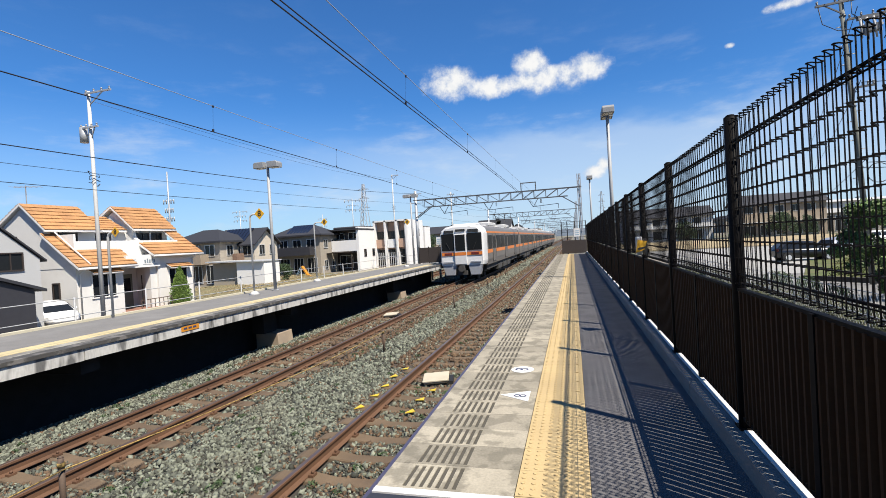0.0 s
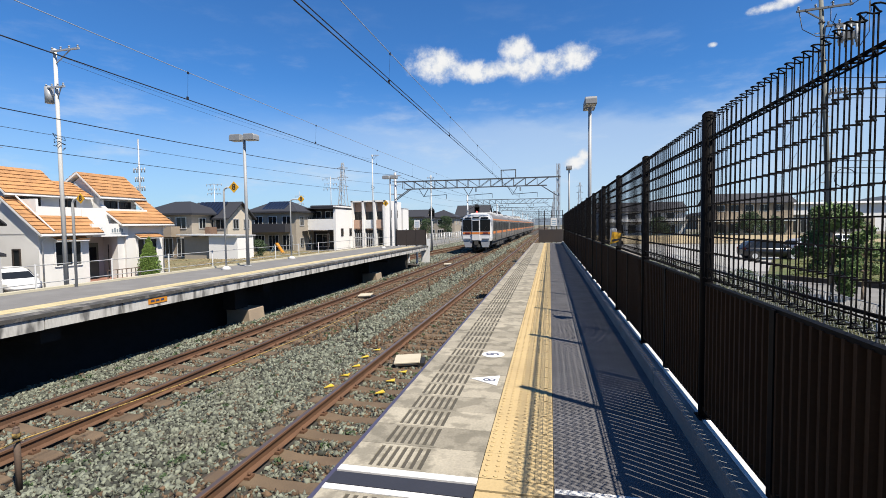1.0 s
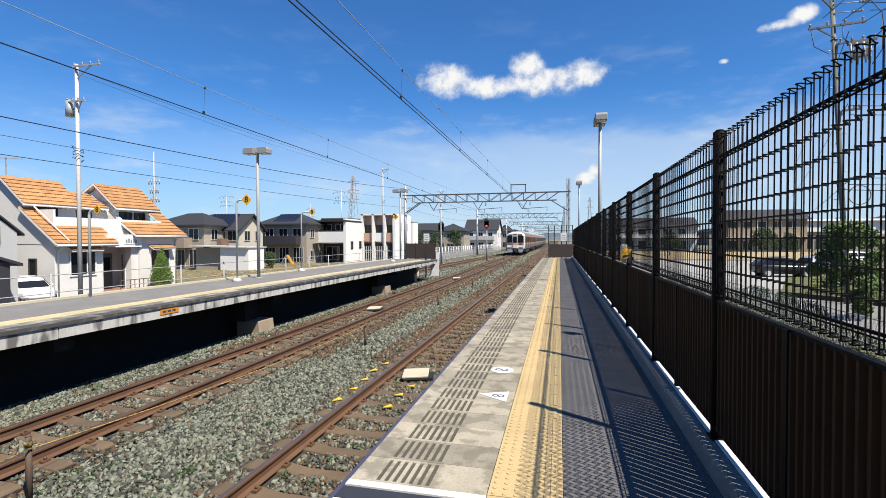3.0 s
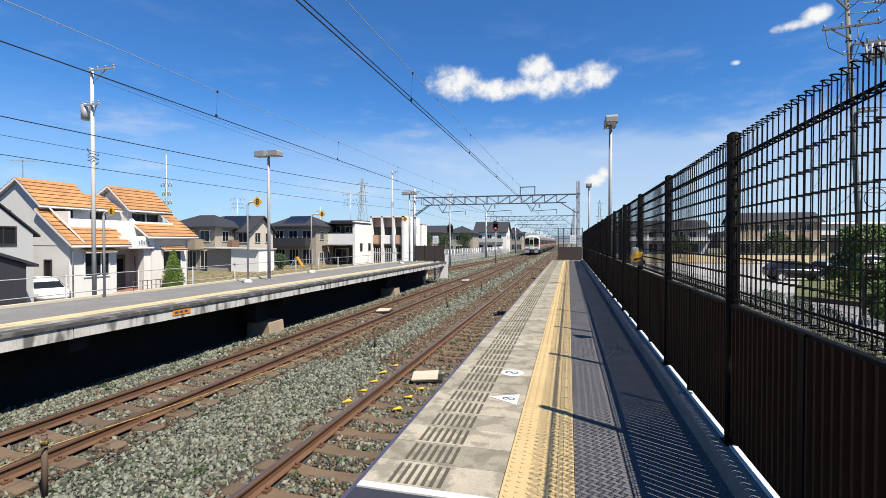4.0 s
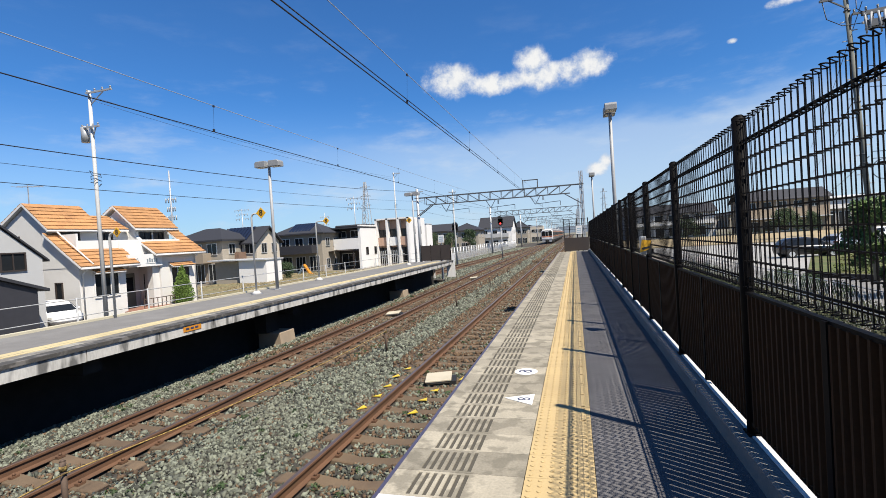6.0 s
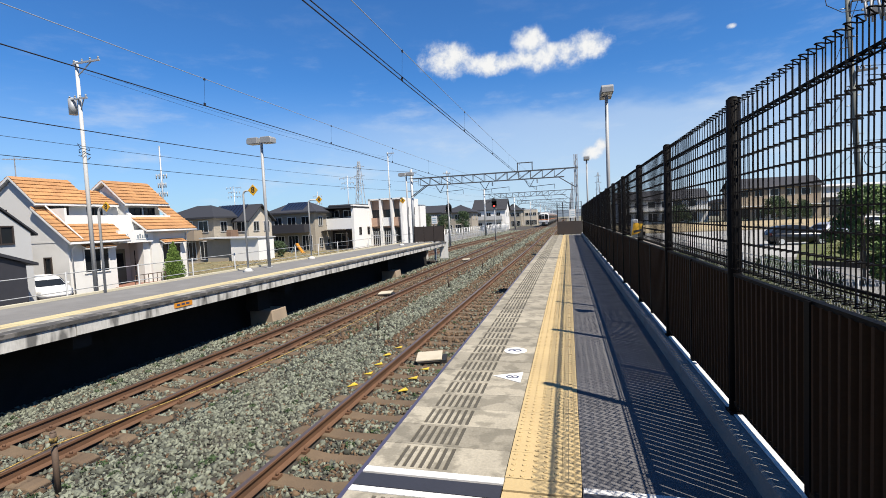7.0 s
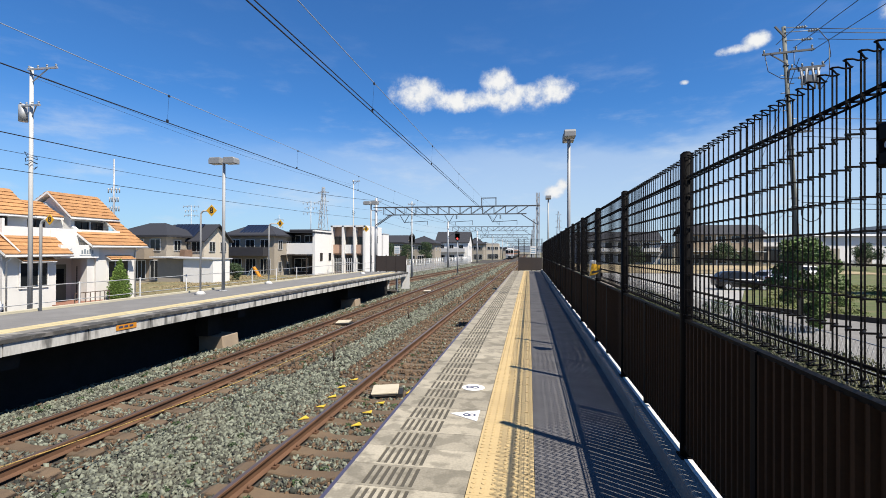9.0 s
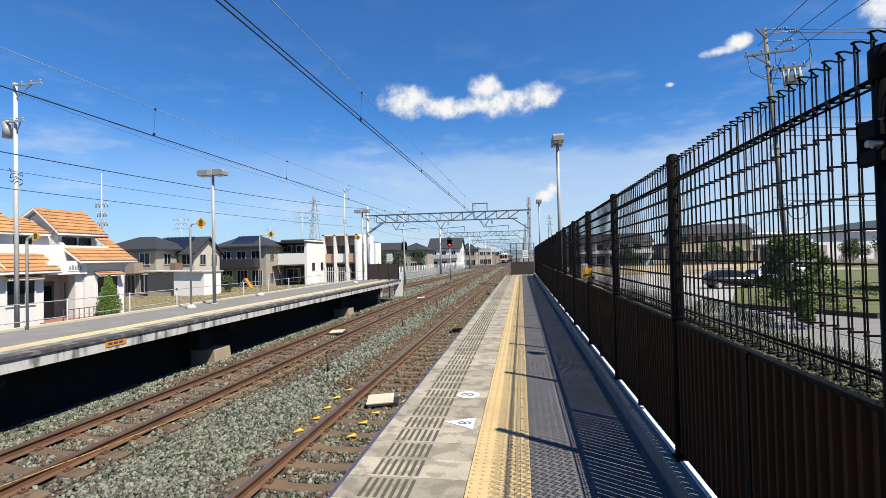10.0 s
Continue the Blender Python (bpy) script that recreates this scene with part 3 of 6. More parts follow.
def platform_marks():
    c = empty("stop_mark", pose(0.597, 5.16, 0.0012), "round white painted stopping mark with a dark numeral", "platform mark", "stopping marks")
    made("disc", lambda bm: tube(bm, (0, 0, 0), (0, 0, 0.003), 0.118, 28), MARK_WHITE, c)
    mark_number(c, 0, 0, 0.0042, 0.20, MARK_BLUE, radians(90))
    t = empty("stop_mark", pose(0.635, 4.31, 0.0012), "triangular white painted stopping mark with a dark numeral", "platform mark", "stopping marks")
    made("triangle", lambda bm: prism(bm, [(0.105, -0.14), (0.105, 0.14), (-0.15, 0.02)], "z", 0, 0.003), MARK_WHITE, t)
    mark_number(t, 0.03, 0, 0.0042, 0.16, MARK_BLUE, radians(90))


def far_platform():
    z = FAR_Z
    pf = tagged(boxed("platform_far", (FAR_BACK, FAR_EDGE - 1.5, -30, FAR_END, -1.7, z - 0.22), SHADED_CONCRETE), "old opposite platform with grey asphalt top and yellow strip", "platform", kind="structure")
    boxed("paving", (FAR_BACK, -8.06, -30, FAR_END, z - 0.22, z), ASPHALT, pf, "worn light grey asphalt")
    boxed("edge_concrete", (-7.62, FAR_EDGE - 0.02, -30, FAR_END, z - 0.14, z - 0.002), ASPHALT2, pf, "stained concrete edge strip")
    boxed("coping", (FAR_EDGE - 0.28, FAR_EDGE + 0.03, -30, FAR_END, z - 0.06, z + 0.004), COPING, pf, "dark stained coping lip")
    bm = bmesh.new()
    box(bm, -0.2, 0, 0, 1.48, -0.27, -0.06)
    face = mesh_of("face_panel", bm, CONCRETE_OLD)
    for k in range(-20, 21):
        piece("face_panel", face, pf, FAR_EDGE, 1.5 * k + 0.4, z + random.uniform(-0.004, 0.004))
    bm = bmesh.new()
    box(bm, 0, 0.42, 0, 0.395, -0.14, 0.004)
    tile = mesh_of("tactile_tile", bm, YELLOW_PALE)
    for k in range(-30, 78):
        piece("tactile_tile", tile, pf, -8.05, 0.4 * k, z)
    boxed("back_kerb", (FAR_BACK - 0.12, FAR_BACK + 0.05, -30, FAR_END, z - 0.3, z + 0.05), CREAM, pf, "cream painted back kerb")
    # beams and piers below, coloured near black as in the platform's shade
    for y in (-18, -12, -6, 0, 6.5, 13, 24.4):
        boxed("beam", (-8.5, FAR_EDGE - 0.25, y, y + 0.35, z - 0.55, z - 0.22), SHADED_CONCRETE, pf)
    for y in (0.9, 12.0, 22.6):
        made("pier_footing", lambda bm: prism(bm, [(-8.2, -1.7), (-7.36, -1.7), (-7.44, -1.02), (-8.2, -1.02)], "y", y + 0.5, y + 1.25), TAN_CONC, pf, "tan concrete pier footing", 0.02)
        boxed("pier", (-8.15, -7.75, y + 0.3, y + 0.9, -1.0, z - 0.22), SHADED_CONCRETE, pf)
    boxed("edge_plate", (FAR_EDGE, FAR_EDGE + 0.012, 8.5, 9.0, z - 0.2, z - 0.09), ORANGE_SIGN, pf, "small orange marker plate")
    for i in range(3):
        boxed("writing", (FAR_EDGE + 0.012, FAR_EDGE + 0.016, 8.56 + 0.13 * i, 8.65 + 0.13 * i, z - 0.16, z - 0.12), MARK_BLUE, pf)


ground()
ballast_bed()
tracks()
near_platform()
far_platform()
platform_marks()
stone_scatter()


# ---- fence of the near platform ----
FENCE_X, BAY, POST_Y = 2.15, 1.98, 3.43
SLAT = [(-0.026, -0.009), (-0.026, 0.009), (-0.004, 0.015), (-0.004, 0.0285), (0.002, 0.0285), (0.002, -0.0285), (-0.004, -0.0285), (-0.004, -0.015)]


def fence_mesh_panel():
    """Welded double mesh: upright wires in two planes, laced by waved cross wires, at the head and foot too."""
    bm = bmesh.new()
    n, r, w, z0, z1 = 28, 0.0028, 0.05, 1.035, 2.02
    pitch = (BAY - 0.09) / n
    head = []
    for i in range(n + 1):
        y = 0.045 + pitch * i
        for x in (-w / 2, w / 2):
            tube(bm, (x, y, z0), (x, y, z1), r, 4, caps=False)
        # rounded turn at both planes, then a slanting run to the next upright
        head += [(w / 2 - 0.006, y - 0.011), (w / 2 + 0.005, y - 0.004), (w / 2 + 0.003, y + 0.006), (w / 2 - 0.012, y + 0.008),
                 (-w / 2 + 0.012, y - 0.008), (-w / 2 - 0.003, y - 0.006), (-w / 2 - 0.005, y + 0.004), (-w / 2 + 0.006, y + 0.011)]
        for k in range(1, 9):
            bar(bm, (-w / 2 - 0.003, y, 1.09 + 0.1 * k), (w / 2 + 0.003, y, 1.09 + 0.1 * k), 2.1 * r)
            if i:
                bar(bm, (-w / 2, y - pitch, 1.088 + 0.1 * k), (w / 2, y, 1.088 + 0.1 * k), 2 * r)
    for z in (z0, z1):
        path_tube(bm, [(x, y, z) for x, y in head], 1.15 * r, 4)
    return mesh_of("wire_mesh", bm, FENCE)


def fence_post_mesh():
    bm = bmesh.new()
    tube(bm, (0, 0, 0.13), (0, 0, 2.05), 0.038, 12)
    tube(bm, (0, 0, 2.05), (0, 0, 2.065), 0.038, 12, 0.02)
    box(bm, -0.045, 0.045, -0.055, 0.055, 0.13, 0.142)
    return mesh_of("post", bm, FENCE)


def fence_rails_mesh():
    bm = bmesh.new()
    for z, r in ((1.90, 0.007), (1.09, 0.007)):
        tube(bm, (-0.004, 0, z), (-0.004, BAY, z), r, 8)
        tube(bm, (0.006, 0, z - 0.019), (0.006, BAY, z - 0.019), 0.004, 6)
    box(bm, -0.02, 0.012, 0.03, BAY - 0.03, 0.985, 1.004)
    box(bm, -0.022, 0.022, 0.03, BAY - 0.03, 0.19, 0.21)
    box(bm, -0.032, 0.03, BAY / 2 - 0.022, BAY / 2 + 0.022, 0.165, 1.0)
    return mesh_of("frame", bm, FENCE)


def slat_mesh():
    """An upright folded slat; narrow gaps remain between neighbours."""
    bm = bmesh.new()
    prism(bm, SLAT, "z", 0.195, 0.99)
    return mesh_of("slat", bm, FENCE_PANEL)


def fence_run():
    mesh, post, rails, slat = fence_mesh_panel(), fence_post_mesh(), fence_rails_mesh(), slat_mesh()
    n = 28
    for k in range(-4, 16):
        y = POST_Y + BAY * k
        f = empty("platform_fence", pose(FENCE_X, y, 0), "dark brown steel fence bay with wire mesh above upright slats", "fence", "fence bays")
        piece("post", post, f, 0, 0, 0)
        piece("wire_mesh", mesh, f, 0, 0, 0)
        piece("frame", rails, f, 0, 0, 0)
        ys = [0.05 + (BAY - 0.1) * (i + 0.5) / n for i in range(n)]
        if -1 <= k <= 6:
            for yy in ys:
                piece("slat", slat, f, 0, yy, 0)
        else:
            bm = bmesh.new()
            for yy in ys:
                prism(bm, [(px, py + yy) for px, py in SLAT], "z", 0.195, 0.99)
            tagged(part("slats", bm, FENCE_PANEL, f), kind="stuff")
    # clamp and bracket on the post beside the camera
    b = empty("gate_latch", pose(FENCE_X - 0.03, 1.61, 0), "black steel gate post with a bolted latch bracket", "gate post")
    made("post", lambda bm: (tube(bm, (0.03, 0, 0.13), (0.03, 0, 1.93), 0.037, 16), tube(bm, (0.03, 0, 1.88), (0.03, 0, 1.965), 0.043, 16), tube(bm, (0.03, 0, 1.965), (0.03, 0, 1.972), 0.043, 16, 0.036)), FENCE, b)
    made("bracket", lambda bm: (box(bm, -0.03, 0.0, -0.04, 0.045, 1.655, 1.70), box(bm, -0.03, 0.0, -0.04, 0.045, 1.722, 1.775), box(bm, -0.03, 0.0, 0.02, 0.045, 1.655, 1.775)), FENCE, b, bevel=0.008)
    made("bolt", lambda bm: tube(bm, (-0.035, -0.01, 1.711), (0.03, -0.01, 1.711), 0.01, 8), GALV, b)
    # end fence across the platform
    e = empty("end_fence", pose(0.4, END_Y - 0.1, 0), "dark brown panel fence across the platform end", "fence", "end fences")
    boxed("panel", (0.0, 1.75, -0.02, 0.02, 0.05, 1.0), DARK_TRIM, e)
    for x in (0.02, 0.42, 0.95, 1.3, 1.72):
        made("post", lambda bm: tube(bm, (x, 0.04, 0), (x, 0.04, 2.4), 0.03, 8), FENCE, e)
    for z in (1.2, 1.6, 2.0, 2.35):
        boxed("rail", (0.0, 1.75, 0.0, 0.02, z, z + 0.02), FENCE, e)
    g = empty("warning_sign", pose(1.28, END_Y - 0.16, 0), "white notice board on the end fence", "sign")
    boxed("board", (0.0, 0.42, -0.02, 0.02, 1.25, 1.85), MARK_WHITE, g)
    for i in range(3):
        boxed("writing", (0.06, 0.36, -0.024, -0.02, 1.35 + 0.14 * i, 1.41 + 0.14 * i), SHADE_BLUE, g)


def fence_gadget():
    g = empty("emergency_button", pose(2.02, 7.0, 0), "small white and yellow emergency button box on the fence", "alarm box")
    boxed("box", (-0.03, 0.04, -0.11, 0.02, 1.07, 1.31), GALV, g, bevel=0.008)
    made("cover", lambda bm: prism(bm, [(-0.05, 1.10), (0.06, 1.14), (0.09, 1.25), (-0.02, 1.27)], "y", -0.16, -0.115), SIGN_YELLOW, g, "yellow plastic flap")
    made("stripe", lambda bm: (prism(bm, [(-0.02, 1.135), (0.07, 1.16), (0.078, 1.185), (-0.028, 1.165)], "y", -0.164, -0.159), box(bm, 0.06, 0.10, -0.12, 0.0, 1.07, 1.28)), SIGN_BLACK, g, "black stripe and side housing")
    boxed("bracket", (0.07, 0.13, -0.06, -0.02, 1.1, 1.14), FENCE, g)


# ---- lamps, signs and stakes ----
def platform_lamp(x, y, z, h, arms, turn=0.0):
    lamp = empty("platform_lamp", pose(x, y, z, 0, 0, turn), "grey steel platform lamp with box heads on a slim pole", "lamp post", "platform lamps")
    made("pole", lambda bm: (tube(bm, (0, 0, 0), (0, 0, h - 0.05), 0.06, 12, 0.05), bar(bm, (-0.1, 0, h - 0.12), (0.1, 0, h - 0.12), 0.06), tube(bm, (0, 0, 0), (0, 0, 0.03), 0.13, 12)), POLE_GREY, lamp)
    for s in arms:
        made("lamp_head", lambda bm: prism(bm, [(s * 0.07, h - 0.22), (s * 0.5, h - 0.22), (s * 0.5, h - 0.06), (s * 0.45, h), (s * 0.07, h)], "y", -0.17, 0.17), LAMP_GREY, lamp, "boxy grey lamp head", 0.012)
        boxed("diffuser", (min(s * 0.12, s * 0.46), max(s * 0.12, s * 0.46), -0.13, 0.13, h - 0.226, h - 0.219), MARK_WHITE, lamp)
    return lamp


def stop_sign(x, y, z, h, arm, d=0.19):
    s = empty("stop_sign", pose(x, y, z), "yellow diamond stopping sign on a bent galvanised pole", "sign", "stopping signs")
    pts = [(0, 0, 0), (0, 0, h - 0.12), (0.035, 0, h - 0.04), (0.12, 0, h), (arm, 0, h)]
    made("pole", lambda bm: path_tube(bm, pts, 0.03, 10), POLE_CONC, s)
    if x > -10:
        made("base", lambda bm: tube(bm, (0, 0, 0), (0, 0, 0.11), 0.19, 14, 0.07), WHITE_PAINT, s, "white concrete foot")
    made("plate", lambda bm: prism(bm, [(arm - d, h), (arm, h - d), (arm + d, h), (arm, h + d)], "y", -0.052, -0.042), SIGN_YELLOW, s)
    cu = bpy.data.curves.new("numeral", "FONT")
    cu.body, cu.size, cu.align_x, cu.align_y, cu.extrude, cu.offset = "8", 1.4 * d, "CENTER", "CENTER", 0.001, 0.03 * d
    cu.materials.append(SIGN_BLACK)
    ob = new("numeral", cu)
    ob.parent = s
    ob.location, ob.rotation_euler = (arm, -0.055, h), (radians(90), 0, 0)
    return s


def stake(x, y, h=0.62):
    s = empty("track_stake", pose(x, y, -1.36), "rusty iron stake in the ballast between the tracks", "stake", "track stakes")
    made("shaft", lambda bm: (tube(bm, (0, 0, 0), (0, 0, h), 0.03, 8), tube(bm, (0, 0, h), (0, 0, h + 0.02), 0.03, 8, 0.012)), IRON, s)
    made("eyelet", lambda bm: tube(bm, (0.0, 0, h - 0.1), (0.0, 0, h - 0.05), 0.038, 8), ROPE_YELLOW, s)


def track_clutter():
    ys = [3.9, 11.45, 19.0, 27.0, 34.5, 42.5, 50, 58]
    for y in ys:
        stake(-4.2 if y < 5 else -3.62, y, 0.7 if y < 5 else 0.62)
    rope = bmesh.new()

    def rx(y):
        return -4.16 if y < 5 else -3.58

    for a, b in zip([-3.4] + ys, ys[:2]):
        n = 10
        pts = []
        for i in range(n + 1):
            f = i / n
            pts.append((rx(a) + (rx(b) - rx(a)) * f, a + (b - a) * f, -0.78 - 0.10 * 4 * f * (1 - f)))
        path_tube(rope, pts, 0.0075, 6)
    tagged(part("stake_rope", rope, ROPE_YELLOW), "yellow and black striped rope strung between the stakes", "rope")
    # signal boxes between rails, with yellow plates
    for x, y, rz in ((-1.48, 8.95, 12), (-5.6, 17.1, 8), (-5.5, 31.6, 8)):
        b = empty("track_box", pose(x, y, -1.31, 3, -3, rz), "cream equipment box lying between the rails", "equipment box", "track boxes")
        boxed("case", (-0.26, 0.20, -0.2, 0.25, 0.04, 0.085), BOX_CREAM, b, bevel=0.02)
        boxed("lid", (-0.28, 0.22, -0.22, 0.27, 0.085, 0.12), BOX_CREAM, b, bevel=0.008)
        boxed("foot", (-0.22, 0.3, -0.15, 0.2, -0.04, 0.06), SIGN_BLACK, b)
        made("handle", lambda bm: path_tube(bm, [(-0.3, -0.1, 0.07), (-0.38, -0.1, 0.09), (-0.38, 0.1, 0.09), (-0.3, 0.1, 0.07)], 0.015), IRON, b)
    bm = bmesh.new()
    prism(bm, [(-0.09, -0.06), (0.08, -0.05), (0.02, 0.07)], "z", 0, 0.012)
    plate = mesh_of("plate", bm, PLATE_YELLOW)
    for x, y in ((-2.42, 7.43), (-2.38, 8.03), (-2.42, 8.61), (-2.5, 9.25), (-2.44, 9.8), (-1.47, 7.31), (-1.48, 7.89), (-1.42, 8.4), (-1.08, 9.15), (-1.0, 9.3)):
        ob = new("marker_plate", plate)
        ob.location, ob.rotation_euler = (x, y, -1.285), (0.06, -0.1, random.uniform(-0.6, 0.6))
        tagged(ob, "bright yellow painted marker plate on a sleeper", "marker", "yellow marker plates")
    m = empty("cable_box", pose(-0.42, 11.9, -1.36), "dark rubber cable box beside the rail", "cable box")
    made("body", lambda bm: prism(bm, [(-0.3, 0), (0.25, 0), (0.2, 0.16), (-0.2, 0.12)], "y", -0.2, 0.25), RUBBER, m)


# ---- overhead line ----
def gantry(y, x0, x1, zt, zb, detail):
    """A lattice portal over the tracks on two masts."""
    g = empty("catenary_portal", pose(0, y, GROUND_Z), "galvanised lattice portal that carries the overhead wires", "overhead portal", "overhead portals")
    o = -GROUND_Z

    def mast(bm, x, top, lattice):
        if not lattice:
            tube(bm, (x, 0, 0), (x, 0, top + o), 0.16, 10, 0.13)
            return
        for dx in (-0.13, 0.13):
            for dy in (-0.12, 0.12):
                bar(bm, (x + dx, dy, 0), (x + dx, dy, top + o), 0.07)
        box(bm, x - 0.05, x + 0.05, -0.1, 0.1, 0, top + o)
        n = int((top + o) / 0.4)
        for i in range(n):
            z, s = 0.4 * i, 1 if i % 2 else -1
            bar(bm, (x - 0.13 * s, -0.13, z), (x + 0.13 * s, -0.13, z + 0.4), 0.06)
            bar(bm, (x - 0.13 * s, 0.13, z), (x + 0.13 * s, 0.13, z + 0.4), 0.06)
    made("mast", lambda bm: mast(bm, x0, zt + 0.9, False), GALV, g)
    made("mast", lambda bm: mast(bm, x1, zt + 1.15, True), GALV, g)

    def truss(bm):
        for dy in (-0.25, 0.25):
            bar(bm, (x0 - 0.2, dy, zt + o), (x1 + 0.2, dy, zt + o), 0.07)
            bar(bm, (x0 + 1.0, dy, zb + o), (x1 - 1.0, dy, zb + o), 0.06)
            n = 13
            step = (x1 - x0 - 1.6) / n
            for i in range(n):
                a = x0 + 0.8 + step * i
                m = 1 if a < (x0 + x1) / 2 else -1
                bar(bm, (a, dy, (zt if m > 0 else zb) + o), (a + step, dy, (zb if m > 0 else zt) + o), 0.042)
                bar(bm, (a, dy, zb + o), (a, dy, zt + o), 0.04)
            bar(bm, (x0, dy, zb - 1.0 + o), (x0 + 1.5, dy, zb + o), 0.07)
            bar(bm, (x1, dy, zb - 1.0 + o), (x1 - 1.5, dy, zb + o), 0.05)
    made("truss_beam", truss, TRUSS, g)
    for xc in (NEAR_TRACK, FAR_TRACK) + ((-9.8,) if detail else ()):
        def hanger(bm):
            for d in (-0.45, 0.45):
                bar(bm, (xc - 0.6 + d, 0, zb + o), (xc - 0.6, 0, zb - 0.75 + o), 0.05)
            bar(bm, (xc - 0.6, 0, zb - 0.72 + o), (xc + 1.6, 0, zb - 0.60 + o), 0.045)
            bar(bm, (xc + 1.6, 0, zb - 0.60 + o), (xc + 1.6, 0, zb - 1.0 + o), 0.04)
            bar(bm, (xc, 0, zb - 0.7 + o), (xc, 0, zb - 1.02 + o), 0.03)
            for k in range(4):
                tube(bm, (xc + 0.1, 0, zb - 0.1 - 0.09 * k + o), (xc + 0.1, 0, zb - 0.15 - 0.09 * k + o), 0.07, 8)
        made("wire_hanger", hanger, TRUSS, g)
    if detail:
        made("top_frame", lambda bm: (bar(bm, (-3.1, 0, zt + o), (-3.1, 0, zt + 0.75 + o), 0.08), bar(bm, (-1.8, 0, zt + o), (-1.8, 0, zt + 0.75 + o), 0.08),
                                      bar(bm, (-3.15, 0, zt + 0.75 + o), (-1.75, 0, zt + 0.75 + o), 0.08)), TRUSS, g)
        made("bracket", lambda bm: [bar(bm, (x0 - 0.6, 0, z + o), (x0 + 0.6, 0, z + o), 0.06) for z in (4.4, 5.3, 6.2)], GALV, g)


def span_points(x, ya, za, yb, zb, sag, n=14, xb=None):
    pts = []
    for i in range(n + 1):
        f = i / n
        pts.append((x + ((xb if xb is not None else x) - x) * f, ya + (yb - ya) * f, za + (zb - za) * f - 4 * sag * f * (1 - f)))
    return pts


def span(bm, x, ya, za, yb, zb, sag, r, n=14, xb=None):
    path_tube(bm, span_points(x, ya, za, yb, zb, sag, n, xb), r, 5)


PORTALS = (44.0, 80.0, 118.0, 158.0, 200.0, 245.0, 295.0, 350.0)


def overhead():
    for i, y in enumerate(PORTALS):
        gantry(y, -13.2 + 0.9 * min(i, 4), 1.95, 5.58, 4.86, i == 0)
    stops = (-38.0,) + PORTALS
    for xc in (NEAR_TRACK, FAR_TRACK):
        w = empty("catenary_wire", label="dark overhead contact wire and messenger wire with droppers", category="overhead wire", group="overhead wires")
        m, c, mp, cp = bmesh.new(), bmesh.new(), [], []
        for a, b in zip(stops, stops[1:]):
            sag = 0.52 if a < 0 else 0.3
            mp += span_points(xc, a, 4.86, b, 4.86, sag, 24)[(1 if mp else 0):]
            cp += span_points(xc - 0.03, a, 3.86, b, 3.86, 0.02, 4)[(1 if cp else 0):]
            n = int((b - a) / 5.0)
            for i in range(1, n):
                f = i / n
                yy = a + (b - a) * f
                top = 4.86 - 4 * sag * f * (1 - f)
                if yy < 82:
                    drop = bmesh.new()
                    bar(drop, (xc - 0.03, yy, 3.86), (xc, yy, top), 0.0028)
                    box(drop, xc - 0.042, xc - 0.018, yy - 0.02, yy + 0.02, 3.845, 3.895)
                    box(drop, xc - 0.01, xc + 0.01, yy - 0.02, yy + 0.02, top - 0.03, top + 0.012)
                    part("dropper", drop, WIRE, w)
        path_tube(m, mp, 0.006, 5), path_tube(c, cp, 0.009, 5)
        part("messenger_wire", m, GALV, w), part("contact_wire", c, WIRE, w)
        if xc == NEAR_TRACK:
            made("second_wire", lambda bm: span(bm, xc - 0.012, -38, 3.885, 44, 3.94, 0.02, 0.008, 6), WIRE, w)
    for z, s in ((6.25, 1.62), (5.3, 1.15), (4.45, 0.8)):
        f = bmesh.new()
        pts = span_points(-13.2, -38, z, 44, z, s, 24)
        for a, b in zip(PORTALS, PORTALS[1:]):
            pts += span_points(-13.2 + 0.9 * min(PORTALS.index(a), 4), a, z, b, z, 0.4, 8, -13.2 + 0.9 * min(PORTALS.index(b), 4))[1:]
        path_tube(f, pts, 0.015 if z > 6 else 0.007 if z > 5 else 0.010, 5)
        tagged(part("feeder_wire", f, WIRE), "dark feeder cable on the portal masts", "overhead wire", "overhead wires")


